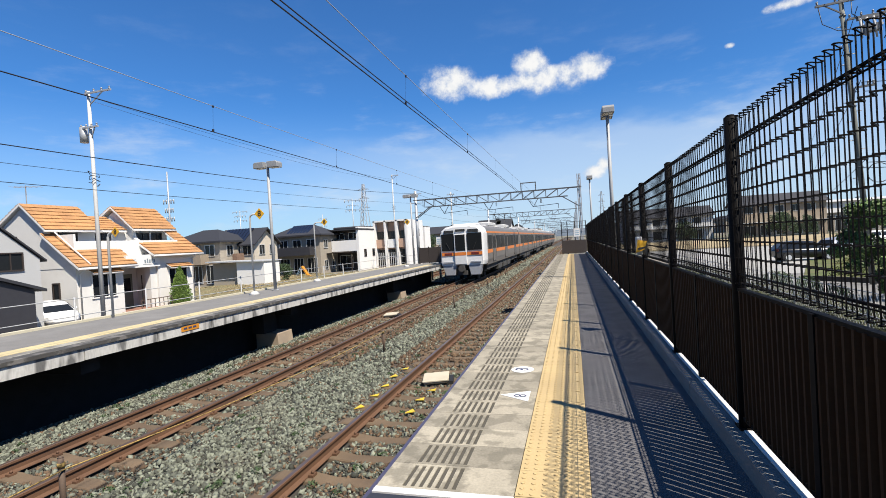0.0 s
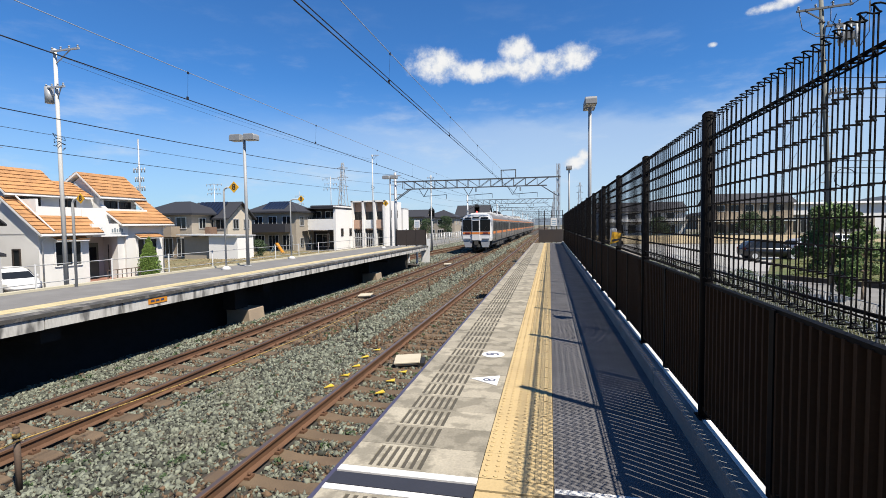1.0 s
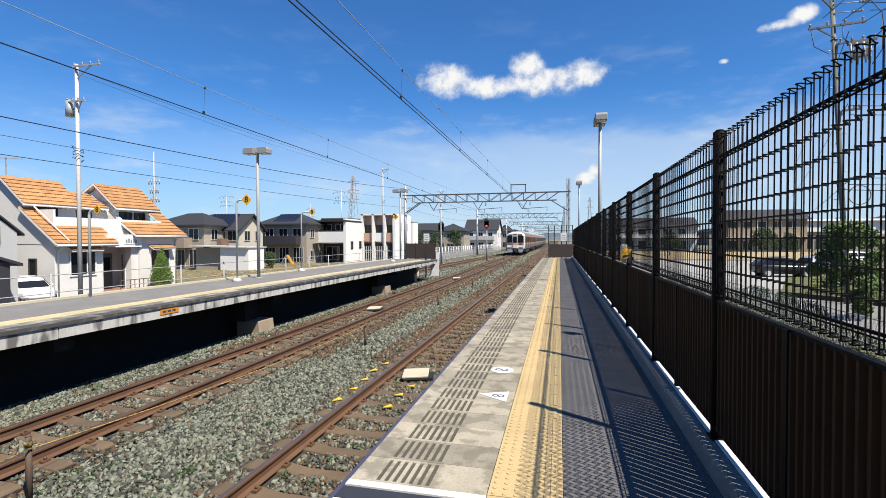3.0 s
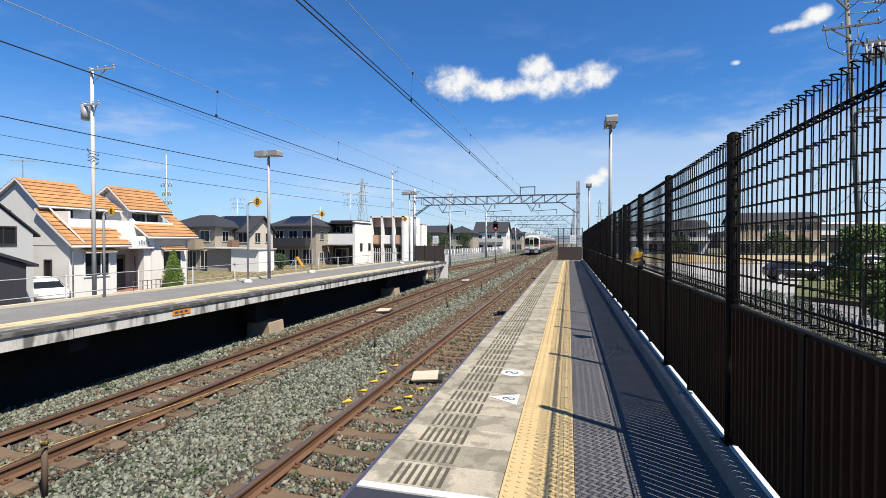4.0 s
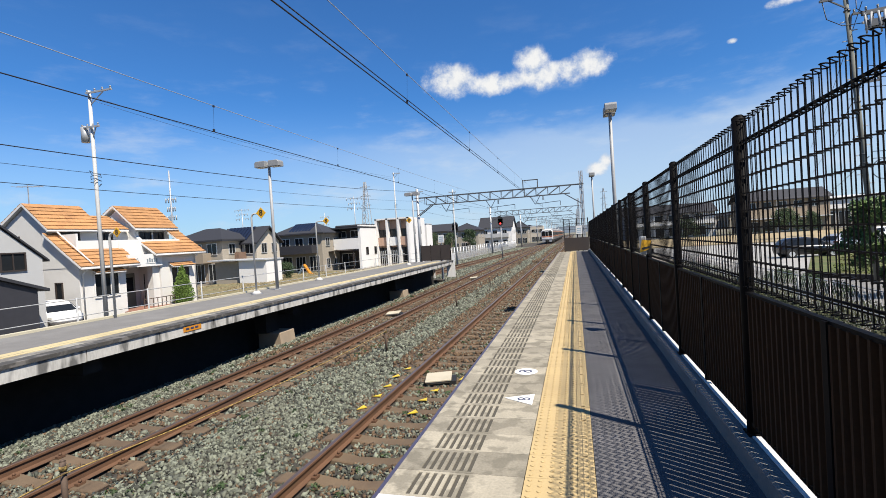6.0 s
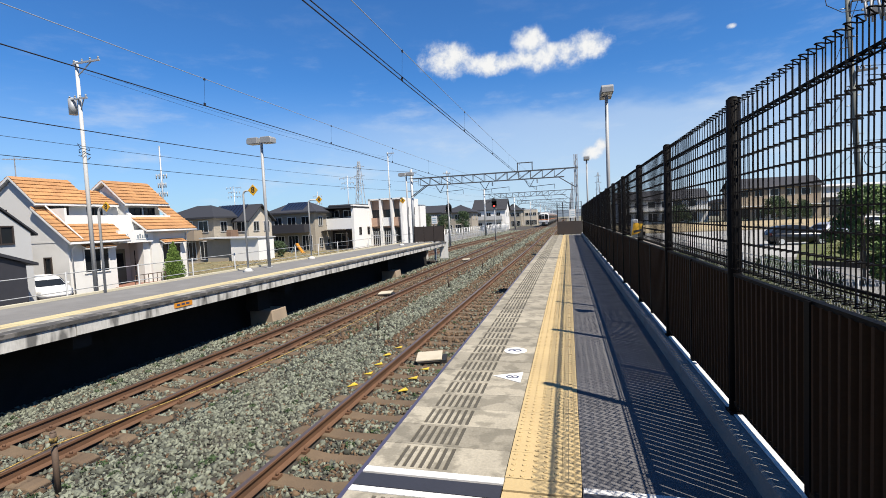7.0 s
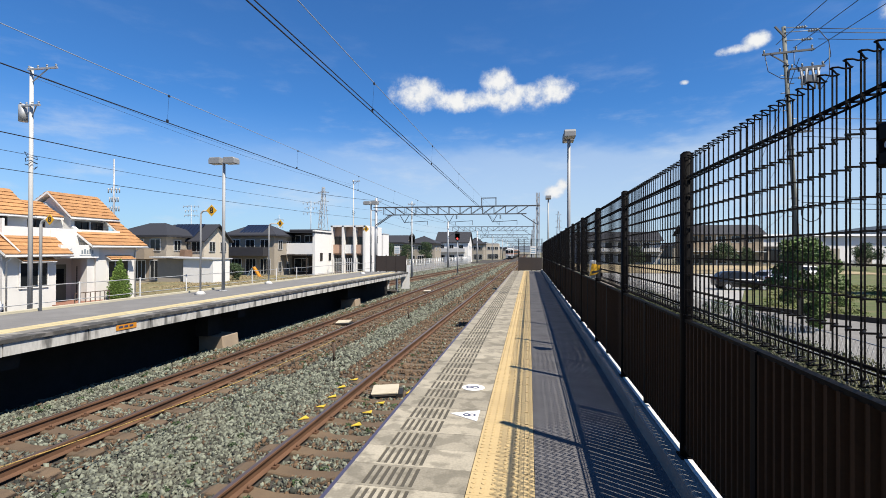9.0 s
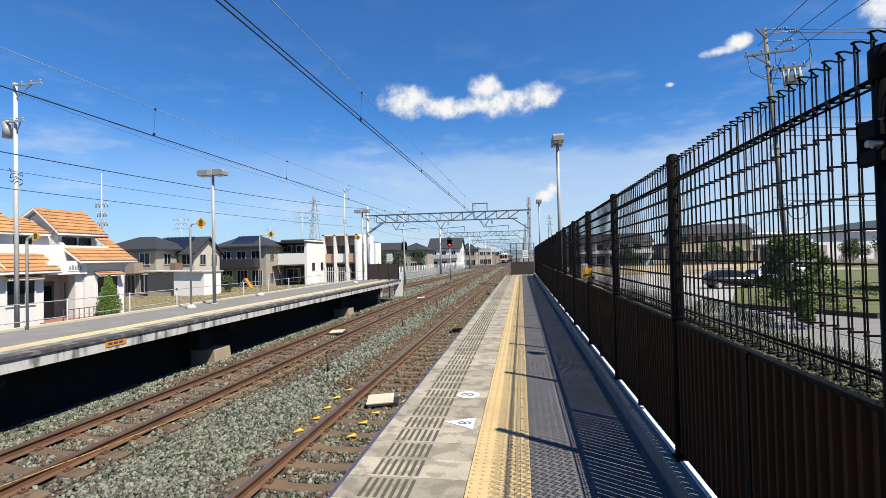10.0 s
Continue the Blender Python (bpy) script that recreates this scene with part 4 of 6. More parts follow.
def utility_pole(x, y, top, lean=0.0, transformer=True, arms=((0.12, -0.05, 1.25), (1.45, -0.42, 0.5)), label="grey concrete utility pole with crossarms and insulators", size=1.0):
    p = empty("utility_pole", pose(x, y, GROUND_Z, 0, lean), label, "utility pole", "utility poles")
    h = top - GROUND_Z
    made("pole", lambda bm: tube(bm, (0, 0, 0), (0, 0, h), 0.105 * size, 12, 0.075 * size), POLE_CONC, p)
    for a, xa, xb in arms:
        made("crossarm", lambda bm: (bar(bm, (xa, -0.1, h - a), (xb, -0.1, h - a), 0.06), bar(bm, (xb * 0.7, -0.1, h - a), (0, 0, h - a - 0.45), 0.03)), GALV, p)
        for k in range(4):
            xx = xa + 0.06 + (xb - xa - 0.12) * k / 3
            made("insulator", lambda bm: [tube(bm, (xx, -0.1, h - a + 0.03 + 0.06 * i), (xx, -0.1, h - a + 0.07 + 0.06 * i), 0.04, 8, 0.025) for i in range(2)], POLE_GREY, p)
    if transformer:
        made("transformer", lambda bm: (tube(bm, (-0.36, 0, h - 2.0), (-0.36, 0, h - 1.4), 0.15, 12), tube(bm, (-0.36, 0, h - 1.4), (-0.36, 0, h - 1.35), 0.15, 12, 0.08), bar(bm, (-0.42, 0, h - 1.7), (0, 0, h - 1.7), 0.06)), GALV, p)
    made("cable_loop", lambda bm: path_tube(bm, [((0.16 + 0.09 * math.sin(3.1 * i)) * math.cos(i), 0.2 * math.sin(i), h - 3.75 + 0.03 * i + 0.07 * math.sin(2.3 * i)) for i in range(19)], 0.012, 5), WIRE, p)
    return p


def switch_pole(x, y, top, lean):
    """A taller pole with strain insulators, a switch under its second arm and step bolts."""
    p = empty("utility_pole", pose(x, y, GROUND_Z, 0, lean), "tall weathered concrete utility pole, coloured as its shade side, with a switch and step bolts", "utility pole", "utility poles")
    h = top - GROUND_Z
    made("pole", lambda bm: tube(bm, (0, 0, 0), (0, 0, h), 0.12, 14, 0.085), POLE_SHADED, p)
    made("top_brace", lambda bm: bar(bm, (-0.42, -0.1, h + 0.02), (0.0, -0.1, h - 0.55), 0.07), TRUSS, p)
    for z, a, b in ((1.28, -1.05, 1.15), (2.1, 0.1, 1.55), (5.1, 0.1, 0.85)):
        made("crossarm", lambda bm: (bar(bm, (a, -0.15, h - z), (b, -0.15, h - z), 0.085), bar(bm, (a * 0.7, -0.15, h - z), (0, -0.12, h - z - 0.55), 0.05)), TRUSS, p)
        for k in range(4):
            xx = a + 0.08 + (b - a - 0.16) * k / 3
            made("insulator", lambda bm: [tube(bm, (xx, -0.15, h - z + 0.04 + 0.06 * i), (xx, -0.15, h - z + 0.09 + 0.06 * i), 0.05, 8, 0.035) for i in range(3)], POLE_GREY, p)
    for z, a, b in ((0.15, 0.3, 0.95), (0.36, 0.9, 1.45), (0.75, 0.3, 1.15)):
        made("strain_insulator", lambda bm: (tube(bm, (0, -0.1, h - z + 0.05), (b, -0.1, h - z - 0.02), 0.018, 6), [tube(bm, (b - 0.45 + 0.11 * i, -0.1, h - z), (b - 0.38 + 0.11 * i, -0.1, h - z - 0.01), 0.075, 8, 0.04) for i in range(4)]), POLE_GREY, p)
    rng = random.Random(12)
    sw = made("switch", lambda bm: (box(bm, 0.44, 1.36, -0.22, -0.08, h - 2.24, h - 2.12), box(bm, 0.6, 1.2, -0.3, -0.05, h - 2.8, h - 2.5)), TRUSS, p)
    for i in range(8):
        xx = 0.48 + 0.12 * i
        made("bushing", lambda bm: tube(bm, (xx, -0.28 + 0.16 * (i % 2), h - 2.2), (xx + rng.uniform(-0.12, 0.12), -0.3 + 0.16 * (i % 2), h - 2.85 - rng.uniform(0, 0.35)), 0.05, 8, 0.035), POLE_GREY, sw)
    made("bracket", lambda bm: (bar(bm, (0.42, -0.15, h - 2.55), (1.36, -0.15, h - 2.55), 0.09), bar(bm, (0.5, -0.15, h - 2.85), (1.3, -0.15, h - 2.8), 0.06)), GALV, sw)
    for i in range(20):
        made("step_bolt", lambda bm: tube(bm, ((-1) ** i * 0.1, 0, 3.5 + 0.42 * i), ((-1) ** i * 0.30, 0, 3.5 + 0.42 * i), 0.022, 6), GALV, p)
    for pts in ([(1.4, -0.15, h - 0.4), (1.75, -0.2, h - 1.0), (1.8, -0.2, h - 1.7), (1.45, -0.15, h - 2.05)], [(-0.95, -0.15, h - 1.3), (-0.85, -0.15, h - 2.1), (-0.3, -0.15, h - 2.5), (0.4, -0.15, h - 2.55)], [(0.3, -0.15, h - 1.3), (0.25, -0.2, h - 1.9), (0.55, -0.2, h - 2.2)], [(1.75, -0.2, h - 1.3), (1.7, -0.2, h - 2.6), (1.3, -0.2, h - 3.2)]):
        made("jumper_cable", lambda bm: path_tube(bm, pts, 0.018), WIRE, p)
    for z in (5.2, 5.6, 7.9, 10.2, 11.9):
        made("clamp_band", lambda bm: tube(bm, (0, 0, z), (0, 0, z + 0.06), 0.13, 12), TRUSS, p)
    return p


def pylon(x, y, h, w):
    p = empty("pylon", pose(x, y, GROUND_Z), "distant grey lattice power pylon", "pylon", "power pylons")

    def legs(bm):
        n = 9
        for i in range(n):
            a, b = i / n, (i + 1) / n
            wa, wb = w * (1 - 0.85 * a), w * (1 - 0.85 * b)
            for sx, sy in ((-1, -1), (1, -1), (1, 1), (-1, 1)):
                bar(bm, (sx * wa, sy * wa, a * h), (sx * wb, sy * wb, b * h), 0.007 * h)
            for s in (-1, 1):
                bar(bm, (-s * wa, -wa, a * h), (s * wb, -wb, b * h), 0.004 * h)
                bar(bm, (-wa, -s * wa, a * h), (-wb, s * wb, b * h), 0.004 * h)
    made("tower", legs, GALV, p)
    for z in (0.66, 0.79, 0.92):
        made("arm", lambda bm: [bar(bm, (c * w * 1.05, 0, z * h), (0, 0, z * h + d), 0.005 * h) for c in (-1, 1) for d in (0, 0.025 * h)], GALV, p)


def line_pole(x, y, top, width, drop):
    """A tall slim power pole with three rows of arms and hanging insulators; drop: how far the arms sit below its top."""
    p = empty("power_pole", pose(x, y, GROUND_Z), "distant slim grey power pole with rows of crossarms", "power pole", "power poles")
    h = top - GROUND_Z
    made("pole", lambda bm: tube(bm, (0, 0, 0), (0, 0, h), 0.008 * h + 0.03, 8, 0.005 * h + 0.02), GALV, p)
    for k, f in enumerate((1.0, 0.75, 0.9)):
        z = h - drop - 0.085 * h * k
        made("arm", lambda bm: (bar(bm, (-width * f, 0, z), (width * f, 0, z), 0.006 * h), bar(bm, (-width * f * 0.8, 0, z), (0, 0, z + 0.03 * h), 0.003 * h)), GALV, p)
        for q in (-1, -0.45, 0.45, 1):
            made("insulator", lambda bm: tube(bm, (q * width * f, 0, z - 0.03 * h), (q * width * f, 0, z + 0.015 * h), 0.005 * h, 6), POLE_GREY, p)
    return p


def signal(x, y, h, face, lit):
    s = empty("rail_signal", pose(x, y, -1.45), "black railway signal head on a grey post", "signal", "railway signals")
    made("post", lambda bm: tube(bm, (0, 0, 0), (0, 0, h), 0.07, 8), POLE_GREY, s)
    made("head", lambda bm: (tube(bm, (0, -0.2, h), (0, -0.05, h), 0.33, 16), tube(bm, (0, -0.2, h + 0.55), (0, -0.05, h + 0.55), 0.33, 16), box(bm, -0.33, 0.33, -0.2, -0.05, h, h + 0.55)), SIGN_BLACK, s)
    if lit:
        made("lens", lambda bm: tube(bm, (0, -0.23, h - 0.05), (0, -0.2, h - 0.05), 0.12, 12), RED_GLOW, s, "lit red lens")
    made("ladder", lambda bm: [bar(bm, (0.12, 0, 0.3 * i + 0.3), (0.32, 0, 0.3 * i + 0.3), 0.03) for i in range(int(h / 0.3) - 1)], POLE_GREY, s)


fence_run()
fence_gadget()
for x, y, z, h, arms in ((2.40, 15.7, 0.13, 5.05, (-1, 1)), (2.44, 32.9, 0.13, 5.05, (-1, 1)), (-9.43, 15.4, FAR_Z, 4.7, (-1, 1)), (-9.2, 30.7, FAR_Z, 4.75, (-1, 1))):
    platform_lamp(x, y, z, h, arms, 90 if x > 0 else 0)
for x, y, h, arm, d in ((-9.35, 14.1, 2.72, 0.42, 0.19), (-10.05, 9.5, 2.13, 0.3, 0.125), (-9.9, 19.2, 2.6, 0.55, 0.16), (-9.0, 28.6, 2.8, 0.22, 0.19)):
    stop_sign(x, y, FAR_Z, h, arm, d)
track_clutter()
overhead()
utility_pole(-17.0, 14.9, 8.2, 0.0, size=0.8)
switch_pole(13.85, 25.4, 12.2, -3.2)
utility_pole(-17.0, 48.0, 8.9, 0.0, False, ((0.15, -0.1, 0.75),), "slim grey pole with a small bracket on top", 0.7)
utility_pole(-10.8, 48.5, 6.6, 0.0, False, ((0.3, -0.4, 0.4),), "slim grey pole with a small bracket on top", 0.7)
for x, y, h, w in ((-88.8, 200, 31.5, 2.5), (13.3, 205, 20, 1.2), (27, 260, 19, 1.0)):
    pylon(x, y, h, w)
for x, y, top, width, drop in ((-68.0, 70, 16.9, 1.1, 5.2), (-123.5, 160, 18.4, 3.2, 0.4), (-87.8, 160, 14.4, 1.6, 1.6), (-75.5, 160, 19.4, 3.0, 0.8)):
    line_pole(x, y, top, width, drop)
signal(-8.0, 62.0, 4.6, 0, True)
signal(-11.6, 52.0, 3.9, 0, False)


# ---- the departing train ----
def car_outline(k=1.0, low=0.95):
    return [(-1.40 * k, low), (1.40 * k, low), (1.44 * k, 1.3), (1.44 * k, 3.0), (1.36 * k, 3.28), (1.1 * k, 3.48), (0.6 * k, 3.58), (-0.6 * k, 3.58), (-1.1 * k, 3.48), (-1.36 * k, 3.28), (-1.44 * k, 3.0), (-1.44 * k, 1.3)]


def bogie(parent, y):
    b = made("bogie", lambda bm: (box(bm, -1.0, 1.0, y - 1.3, y + 1.3, 0.45, 0.75), box(bm, -1.1, 1.1, y - 0.3, y + 0.3, 0.5, 0.9)), TRAIN_DARK, parent)
    for dy in (-1.05, 1.05):
        for s in (-1, 1):
            made("wheel", lambda bm: (tube(bm, (s * 0.5, y + dy, 0.43), (s * 0.63, y + dy, 0.43), 0.43, 18), tube(bm, (s * 0.63, y + dy, 0.43), (s * 0.85, y + dy, 0.43), 0.16, 10)), TRAIN_DARK, b)


def train_car(parent, y0, cab, pantograph):
    L = 19.5
    start = 1.1 if cab else 0.0
    car = made("car", lambda bm: prism(bm, car_outline(), "y", y0 + start, y0 + L), STAINLESS, parent, "stainless steel passenger car with orange stripes")
    for s in (-1, 1):
        x0, x1 = (1.435, 1.452) if s > 0 else (-1.452, -1.435)
        boxed("stripe", (x0, x1 - 0.006 * (s > 0), y0 + start, y0 + L, 1.68, 1.92), TRAIN_ORANGE, car, "wide orange stripe")
        boxed("stripe", (x0 - 0.02 * (s > 0), x1 - 0.006 * (s > 0) + 0.0, y0 + start, y0 + L, 2.98, 3.10), TRAIN_ORANGE, car, "thin orange stripe")
        doors = [3.2, 9.3, 15.4]
        for d in doors:
            dr = boxed("door", (x0 - 0.004, x1 + 0.004, y0 + d, y0 + d + 1.35, 1.1, 2.95), STAINLESS, car)
            for k in (0.1, 0.74):
                boxed("door_window", (x0 - 0.008, x1 + 0.008, y0 + d + k, y0 + d + k + 0.52, 1.95, 2.8), TRAIN_GLASS, dr)
            for k in (-0.05, 0.66, 1.35):
                boxed("door_seal", (x0 - 0.009, x1 + 0.009, y0 + d + k, y0 + d + k + 0.05, 1.1, 2.95), SIGN_BLACK, dr)
        for a, b in ((1.5, 2.9), (5.0, 6.9), (7.1, 9.0), (11.1, 13.0), (13.2, 15.1), (17.1, 18.9)):
            boxed("window", (x0 - 0.004, x1 + 0.005, y0 + a, y0 + b, 1.95, 2.85), TRAIN_GLASS, car)
    made("roof", lambda bm: prism(bm, [(-1.12, 3.475), (1.12, 3.475), (0.62, 3.60), (-0.62, 3.60)], "y", y0 + start + 0.1, y0 + L - 0.1), TRAIN_ROOF, car)
    for yy in (5.0, 13.0):
        boxed("air_conditioner", (-0.95, 0.95, y0 + yy, y0 + yy + 3.2, 3.55, 3.82), TRAIN_ROOF, car, bevel=0.06)
    boxed("underframe", (-1.25, 1.25, y0 + 1.5, y0 + L - 0.5, 0.62, 0.97), TRAIN_DARK, car)
    for yy in (6.2, 8.8, 11.2):
        boxed("equipment_box", (-1.3, 1.3, y0 + yy, y0 + yy + 1.9, 0.35, 0.75), TRAIN_DARK, car)
    boxed("gangway", (-0.6, 0.6, y0 + L, y0 + L + 0.55, 1.0, 3.2), TRAIN_DARK, car)
    bogie(car, y0 + 3.1), bogie(car, y0 + 16.0)
    if pantograph:
        def arms(bm):
            box(bm, -0.75, 0.75, y0 + 16.2, y0 + 18.2, 3.56, 3.74)
            for s in (-0.6, 0.6):
                bar(bm, (s, y0 + 16.4, 3.72), (s * 0.6, y0 + 17.9, 4.35), 0.05)
                bar(bm, (s * 0.6, y0 + 17.9, 4.35), (s * 0.8, y0 + 16.9, 4.93), 0.045)
            bar(bm, (-0.9, y0 + 16.9, 4.95), (0.9, y0 + 16.9, 4.95), 0.07)
            bar(bm, (-0.9, y0 + 17.2, 4.95), (0.9, y0 + 17.2, 4.95), 0.05)
        made("pantograph", arms, TRAIN_DARK, car)
    return car


def cab_front(parent):
    def nose(bm):
        rings = []
        for y, k, dz in ((0.0, 0.90, 0.14), (0.10, 0.955, 0.06), (0.32, 0.985, 0.02), (1.1, 1.0, 0.0)):
            rings.append([bm.verts.new((x * k, y + (0.07 if z > 2 else 0.0) * (z - 2) * (y < 0.5), z - dz * (z > 3.1))) for x, z in car_outline(1.0, 1.05)])
        for a, b in zip(rings, rings[1:]):
            for i in range(len(a)):
                j = (i + 1) % len(a)
                bm.faces.new((a[i], a[j], b[j], b[i]))
        bm.faces.new(rings[0])
    nose_ob = made("cab_front", nose, TRAIN_WHITE, parent, "white rounded cab front")

    def plate(name, x0, x1, z0, z1, mat, d=0.02, y=-0.03, lab=""):
        return boxed(name, (x0, x1, y, y + 0.11 + d, z0, z1), mat, nose_ob, lab)
    plate("windscreen", -1.27, -0.49, 1.97, 3.03, TRAIN_GLASS)
    plate("windscreen", 0.37, 1.28, 1.97, 3.03, TRAIN_GLASS)
    boxed("gangway_door", (-0.44, 0.32, -0.10, 0.2, 1.1, 3.0), TRAIN_WHITE, nose_ob, "white gangway door frame", 0.02)
    boxed("door_glass", (-0.37, 0.25, -0.115, 0.0, 1.95, 2.95), TRAIN_GLASS, nose_ob)
    plate("stripe", -1.29, -0.45, 1.66, 1.86, TRAIN_ORANGE, 0.0, -0.02, "orange band")
    plate("stripe", 0.33, 1.29, 1.66, 1.86, TRAIN_ORANGE, 0.0, -0.02, "orange band")
    boxed("stripe", (-0.43, 0.31, -0.106, -0.1, 1.66, 1.86), TRAIN_ORANGE, nose_ob, "orange band")
    for x in (-0.86, 0.84):
        plate("tail_lamp", x - 0.24, x + 0.24, 1.70, 1.83, LAMP_RED, 0.0, -0.032)
    plate("destination_box", -1.1, -0.5, 3.08, 3.25, SIGN_BLACK, 0.0, 0.03)
    plate("destination_box", 0.42, 1.08, 3.08, 3.27, SIGN_BLACK, 0.0, 0.03)
    plate("destination_box", -0.36, 0.24, 3.16, 3.3, SIGN_BLACK, 0.0, 0.03)
    for s in (-1, 1):
        made("lower_panel", lambda bm: prism(bm, [(s * 0.36, 1.1), (s * 1.27, 1.1), (s * 1.24, 0.95), (s * 1.1, 0.42), (s * 0.5, 0.42)], "y", 0.02, 0.5), SKIRT, nose_ob, "grey skirt panel", 0.02)
        boxed("step", (min(s * 0.55, s * 1.2), max(s * 0.55, s * 1.2), -0.08, 0.1, 1.2, 1.28), SKIRT, nose_ob)
        made("wiper", lambda bm: bar(bm, (s * 0.75, -0.04, 2.05), (s * 0.95, -0.06, 2.45), 0.03), SIGN_BLACK, nose_ob)
    made("coupler", lambda bm: (box(bm, -0.16, 0.16, -0.35, 0.4, 0.72, 1.02), tube(bm, (0, -0.36, 0.85), (0, -0.3, 0.85), 0.2, 12), box(bm, -0.3, 0.3, -0.1, 0.4, 0.45, 0.7)), TRAIN_DARK, nose_ob)
    boxed("roof_pod", (-0.75, 0.75, 1.0, 2.6, 3.5, 3.66), TRAIN_WHITE, nose_ob, "", 0.06)
    return nose_ob


def build_train():
    tr = empty("commuter_train", pose(FAR_TRACK, 29.2, RAIL_Z), "stainless commuter train with white front and orange stripes", "train")
    cab_front(tr)
    for k in range(6):
        train_car(tr, 20.0 * k, k == 0, k in (0, 3))
    return tr


train = build_train()


# ---- houses ----
def windowed(parent, face, plane, a0, a1, z0, z1, frame_mat=None, mullions=1, name="window", glass=None):
    """A framed window set in a wall: face 'x' lies in x = plane looking to +x, 'y' in y = plane looking to -y."""
    fr, d = frame_mat or FRAME_ALU, 0.06
    w = 0.06

    def at(p, q, a, b, c, e):
        return (p, q, a, b, c, e) if face == "x" else (a, b, p, q, c, e)
    lo, hi = (plane - 0.02, plane + d) if face == "x" else (plane - d, plane + 0.02)
    def ring(bm):
        rect = [[(a0 - w, z0 - w), (a1 + w, z0 - w), (a1 + w, z1 + w), (a0 - w, z1 + w)], [(a0, z0), (a1, z0), (a1, z1), (a0, z1)]]
        v = [[[bm.verts.new((p, q[0], q[1]) if face == "x" else (q[0], p, q[1])) for q in r] for r in rect] for p in (lo, hi)]
        for i in range(4):
            j = (i + 1) % 4
            for d2 in (0, 1):
                bm.faces.new((v[d2][0][i], v[d2][0][j], v[d2][1][j], v[d2][1][i]))
                bm.faces.new((v[0][d2][i], v[0][d2][j], v[1][d2][j], v[1][d2][i]))
    win = made(name, ring, fr, parent)
    for i in range(mullions):
        m = a0 + (a1 - a0) * (i + 1) / (mullions + 1)
        boxed("mullion", at(lo, hi - 0.01, m - 0.02, m + 0.02, z0, z1) if face == "x" else at(lo + 0.01, hi, m - 0.02, m + 0.02, z0, z1), fr, win)
    glo, ghi = (plane - 0.01, plane + 0.012) if face == "x" else (plane - 0.012, plane + 0.01)
    boxed("pane", at(glo, ghi, a0, a1, z0, z1), glass or WINDOW, win)
    return win


def roof_slab(parent, y0, y1, xt, zt, xb, zb, mat, th=0.14, name="roof", tiles=True, course=0.30):
    """A roof plane falling from (xt, zt) to (xb, zb), with courses of tiles that overlap and a white eave board."""
    r = made(name, lambda bm: prism(bm, [(xt, zt), (xb, zb), (xb, zb - th), (xt, zt - th)], "y", y0, y1), TRIM_WHITE if mat is ORANGE_TILE else mat, parent)
    if tiles:
        n = max(2, int(math.hypot(xb - xt, zb - zt) / course))
        s = Vector((xb - xt, 0, zb - zt)) / n
        up = Vector((-(zb - zt), 0, xb - xt)).normalized()
        if up.z < 0:
            up = -up
        bm = bmesh.new()
        a, b = up * 0.012, s * 1.06 + up * 0.055
        count = max(2, round((y1 - y0) / 0.31))
        wide = (y1 - y0) / count
        for k in range(count):
            prism(bm, [(0, 0), (a.x, a.z), (b.x, b.z), (s.x * 1.06, s.z * 1.06)], "y", wide * k + 0.004, wide * (k + 1) - 0.004)
        me = mesh_of("tile_course", bm, mat)
        for i in range(n):
            piece("tile_course", me, r, xt + s.x * i, y0, zt + s.z * i)
    return r


def gable_roof_x(parent, x0, x1, y0, y1, zr, ze, mat, over=0.4):
    """Ridge along x: two planes falling to -y and +y."""
    ym = (y0 + y1) / 2
    k = (zr - ze) / (ym - y0)
    for s, y in ((-1, y0 - over), (1, y1 + over)):
        ze2 = zr - k * abs(y - ym)
        made("roof", lambda bm: prism(bm, [(ym, zr), (y, ze2), (y, ze2 - 0.16), (ym, zr - 0.16)], "x", x0 - over, x1 + over), mat, parent)


def hip_roof(parent, x0, x1, y0, y1, zr, ze, mat, over=0.5):
    x0, x1, y0, y1 = x0 - over, x1 + over, y0 - over, y1 + over
    h = (y1 - y0) / 2
    ym, xa, xb = (y0 + y1) / 2, x0 + h * 0.9, x1 - h * 0.9

    def shape(bm):
        v = [bm.verts.new(p) for p in ((x0, y0, ze), (x1, y0, ze), (x1, y1, ze), (x0, y1, ze), (xa, ym, zr), (xb, ym, zr))]
        w = [bm.verts.new(p) for p in ((x0, y0, ze - 0.18), (x1, y0, ze - 0.18), (x1, y1, ze - 0.18), (x0, y1, ze - 0.18))]
        for f in ((0, 1, 5, 4), (1, 2, 5), (2, 3, 4, 5), (3, 0, 4)):
            bm.faces.new([v[i] for i in f])
        for i in range(4):
            j = (i + 1) % 4
            bm.faces.new((w[i], w[j], v[j], v[i]))
        bm.faces.new(w[::-1])
    return made("roof", shape, mat, parent)


def solar_rows(parent, x0, x1, ya, za, yb, zb, n):
    """Dark solar panels on a roof plane that falls from (ya, za) to (yb, zb)."""
    up = Vector((0, -(zb - za), yb - ya)).normalized()
    if up.z < 0:
        up = -up
    o = up * 0.09
    for i in range(n):
        a = x0 + (x1 - x0) * i / n + 0.04
        b = x0 + (x1 - x0) * (i + 1) / n - 0.04
        p = made("solar_panel", lambda bm: prism(bm, [(ya + o.y, za + o.z), (yb + o.y, zb + o.z), (yb + o.y * 0.4, zb + o.z * 0.4), (ya + o.y * 0.4, za + o.z * 0.4)], "x", a, b), SOLAR, parent, "blue-black solar panel")


TRIM_WHITE = material("trim_white", (0.5831, 0.5743, 0.5566), 0.7, var=0.04, bump=0)


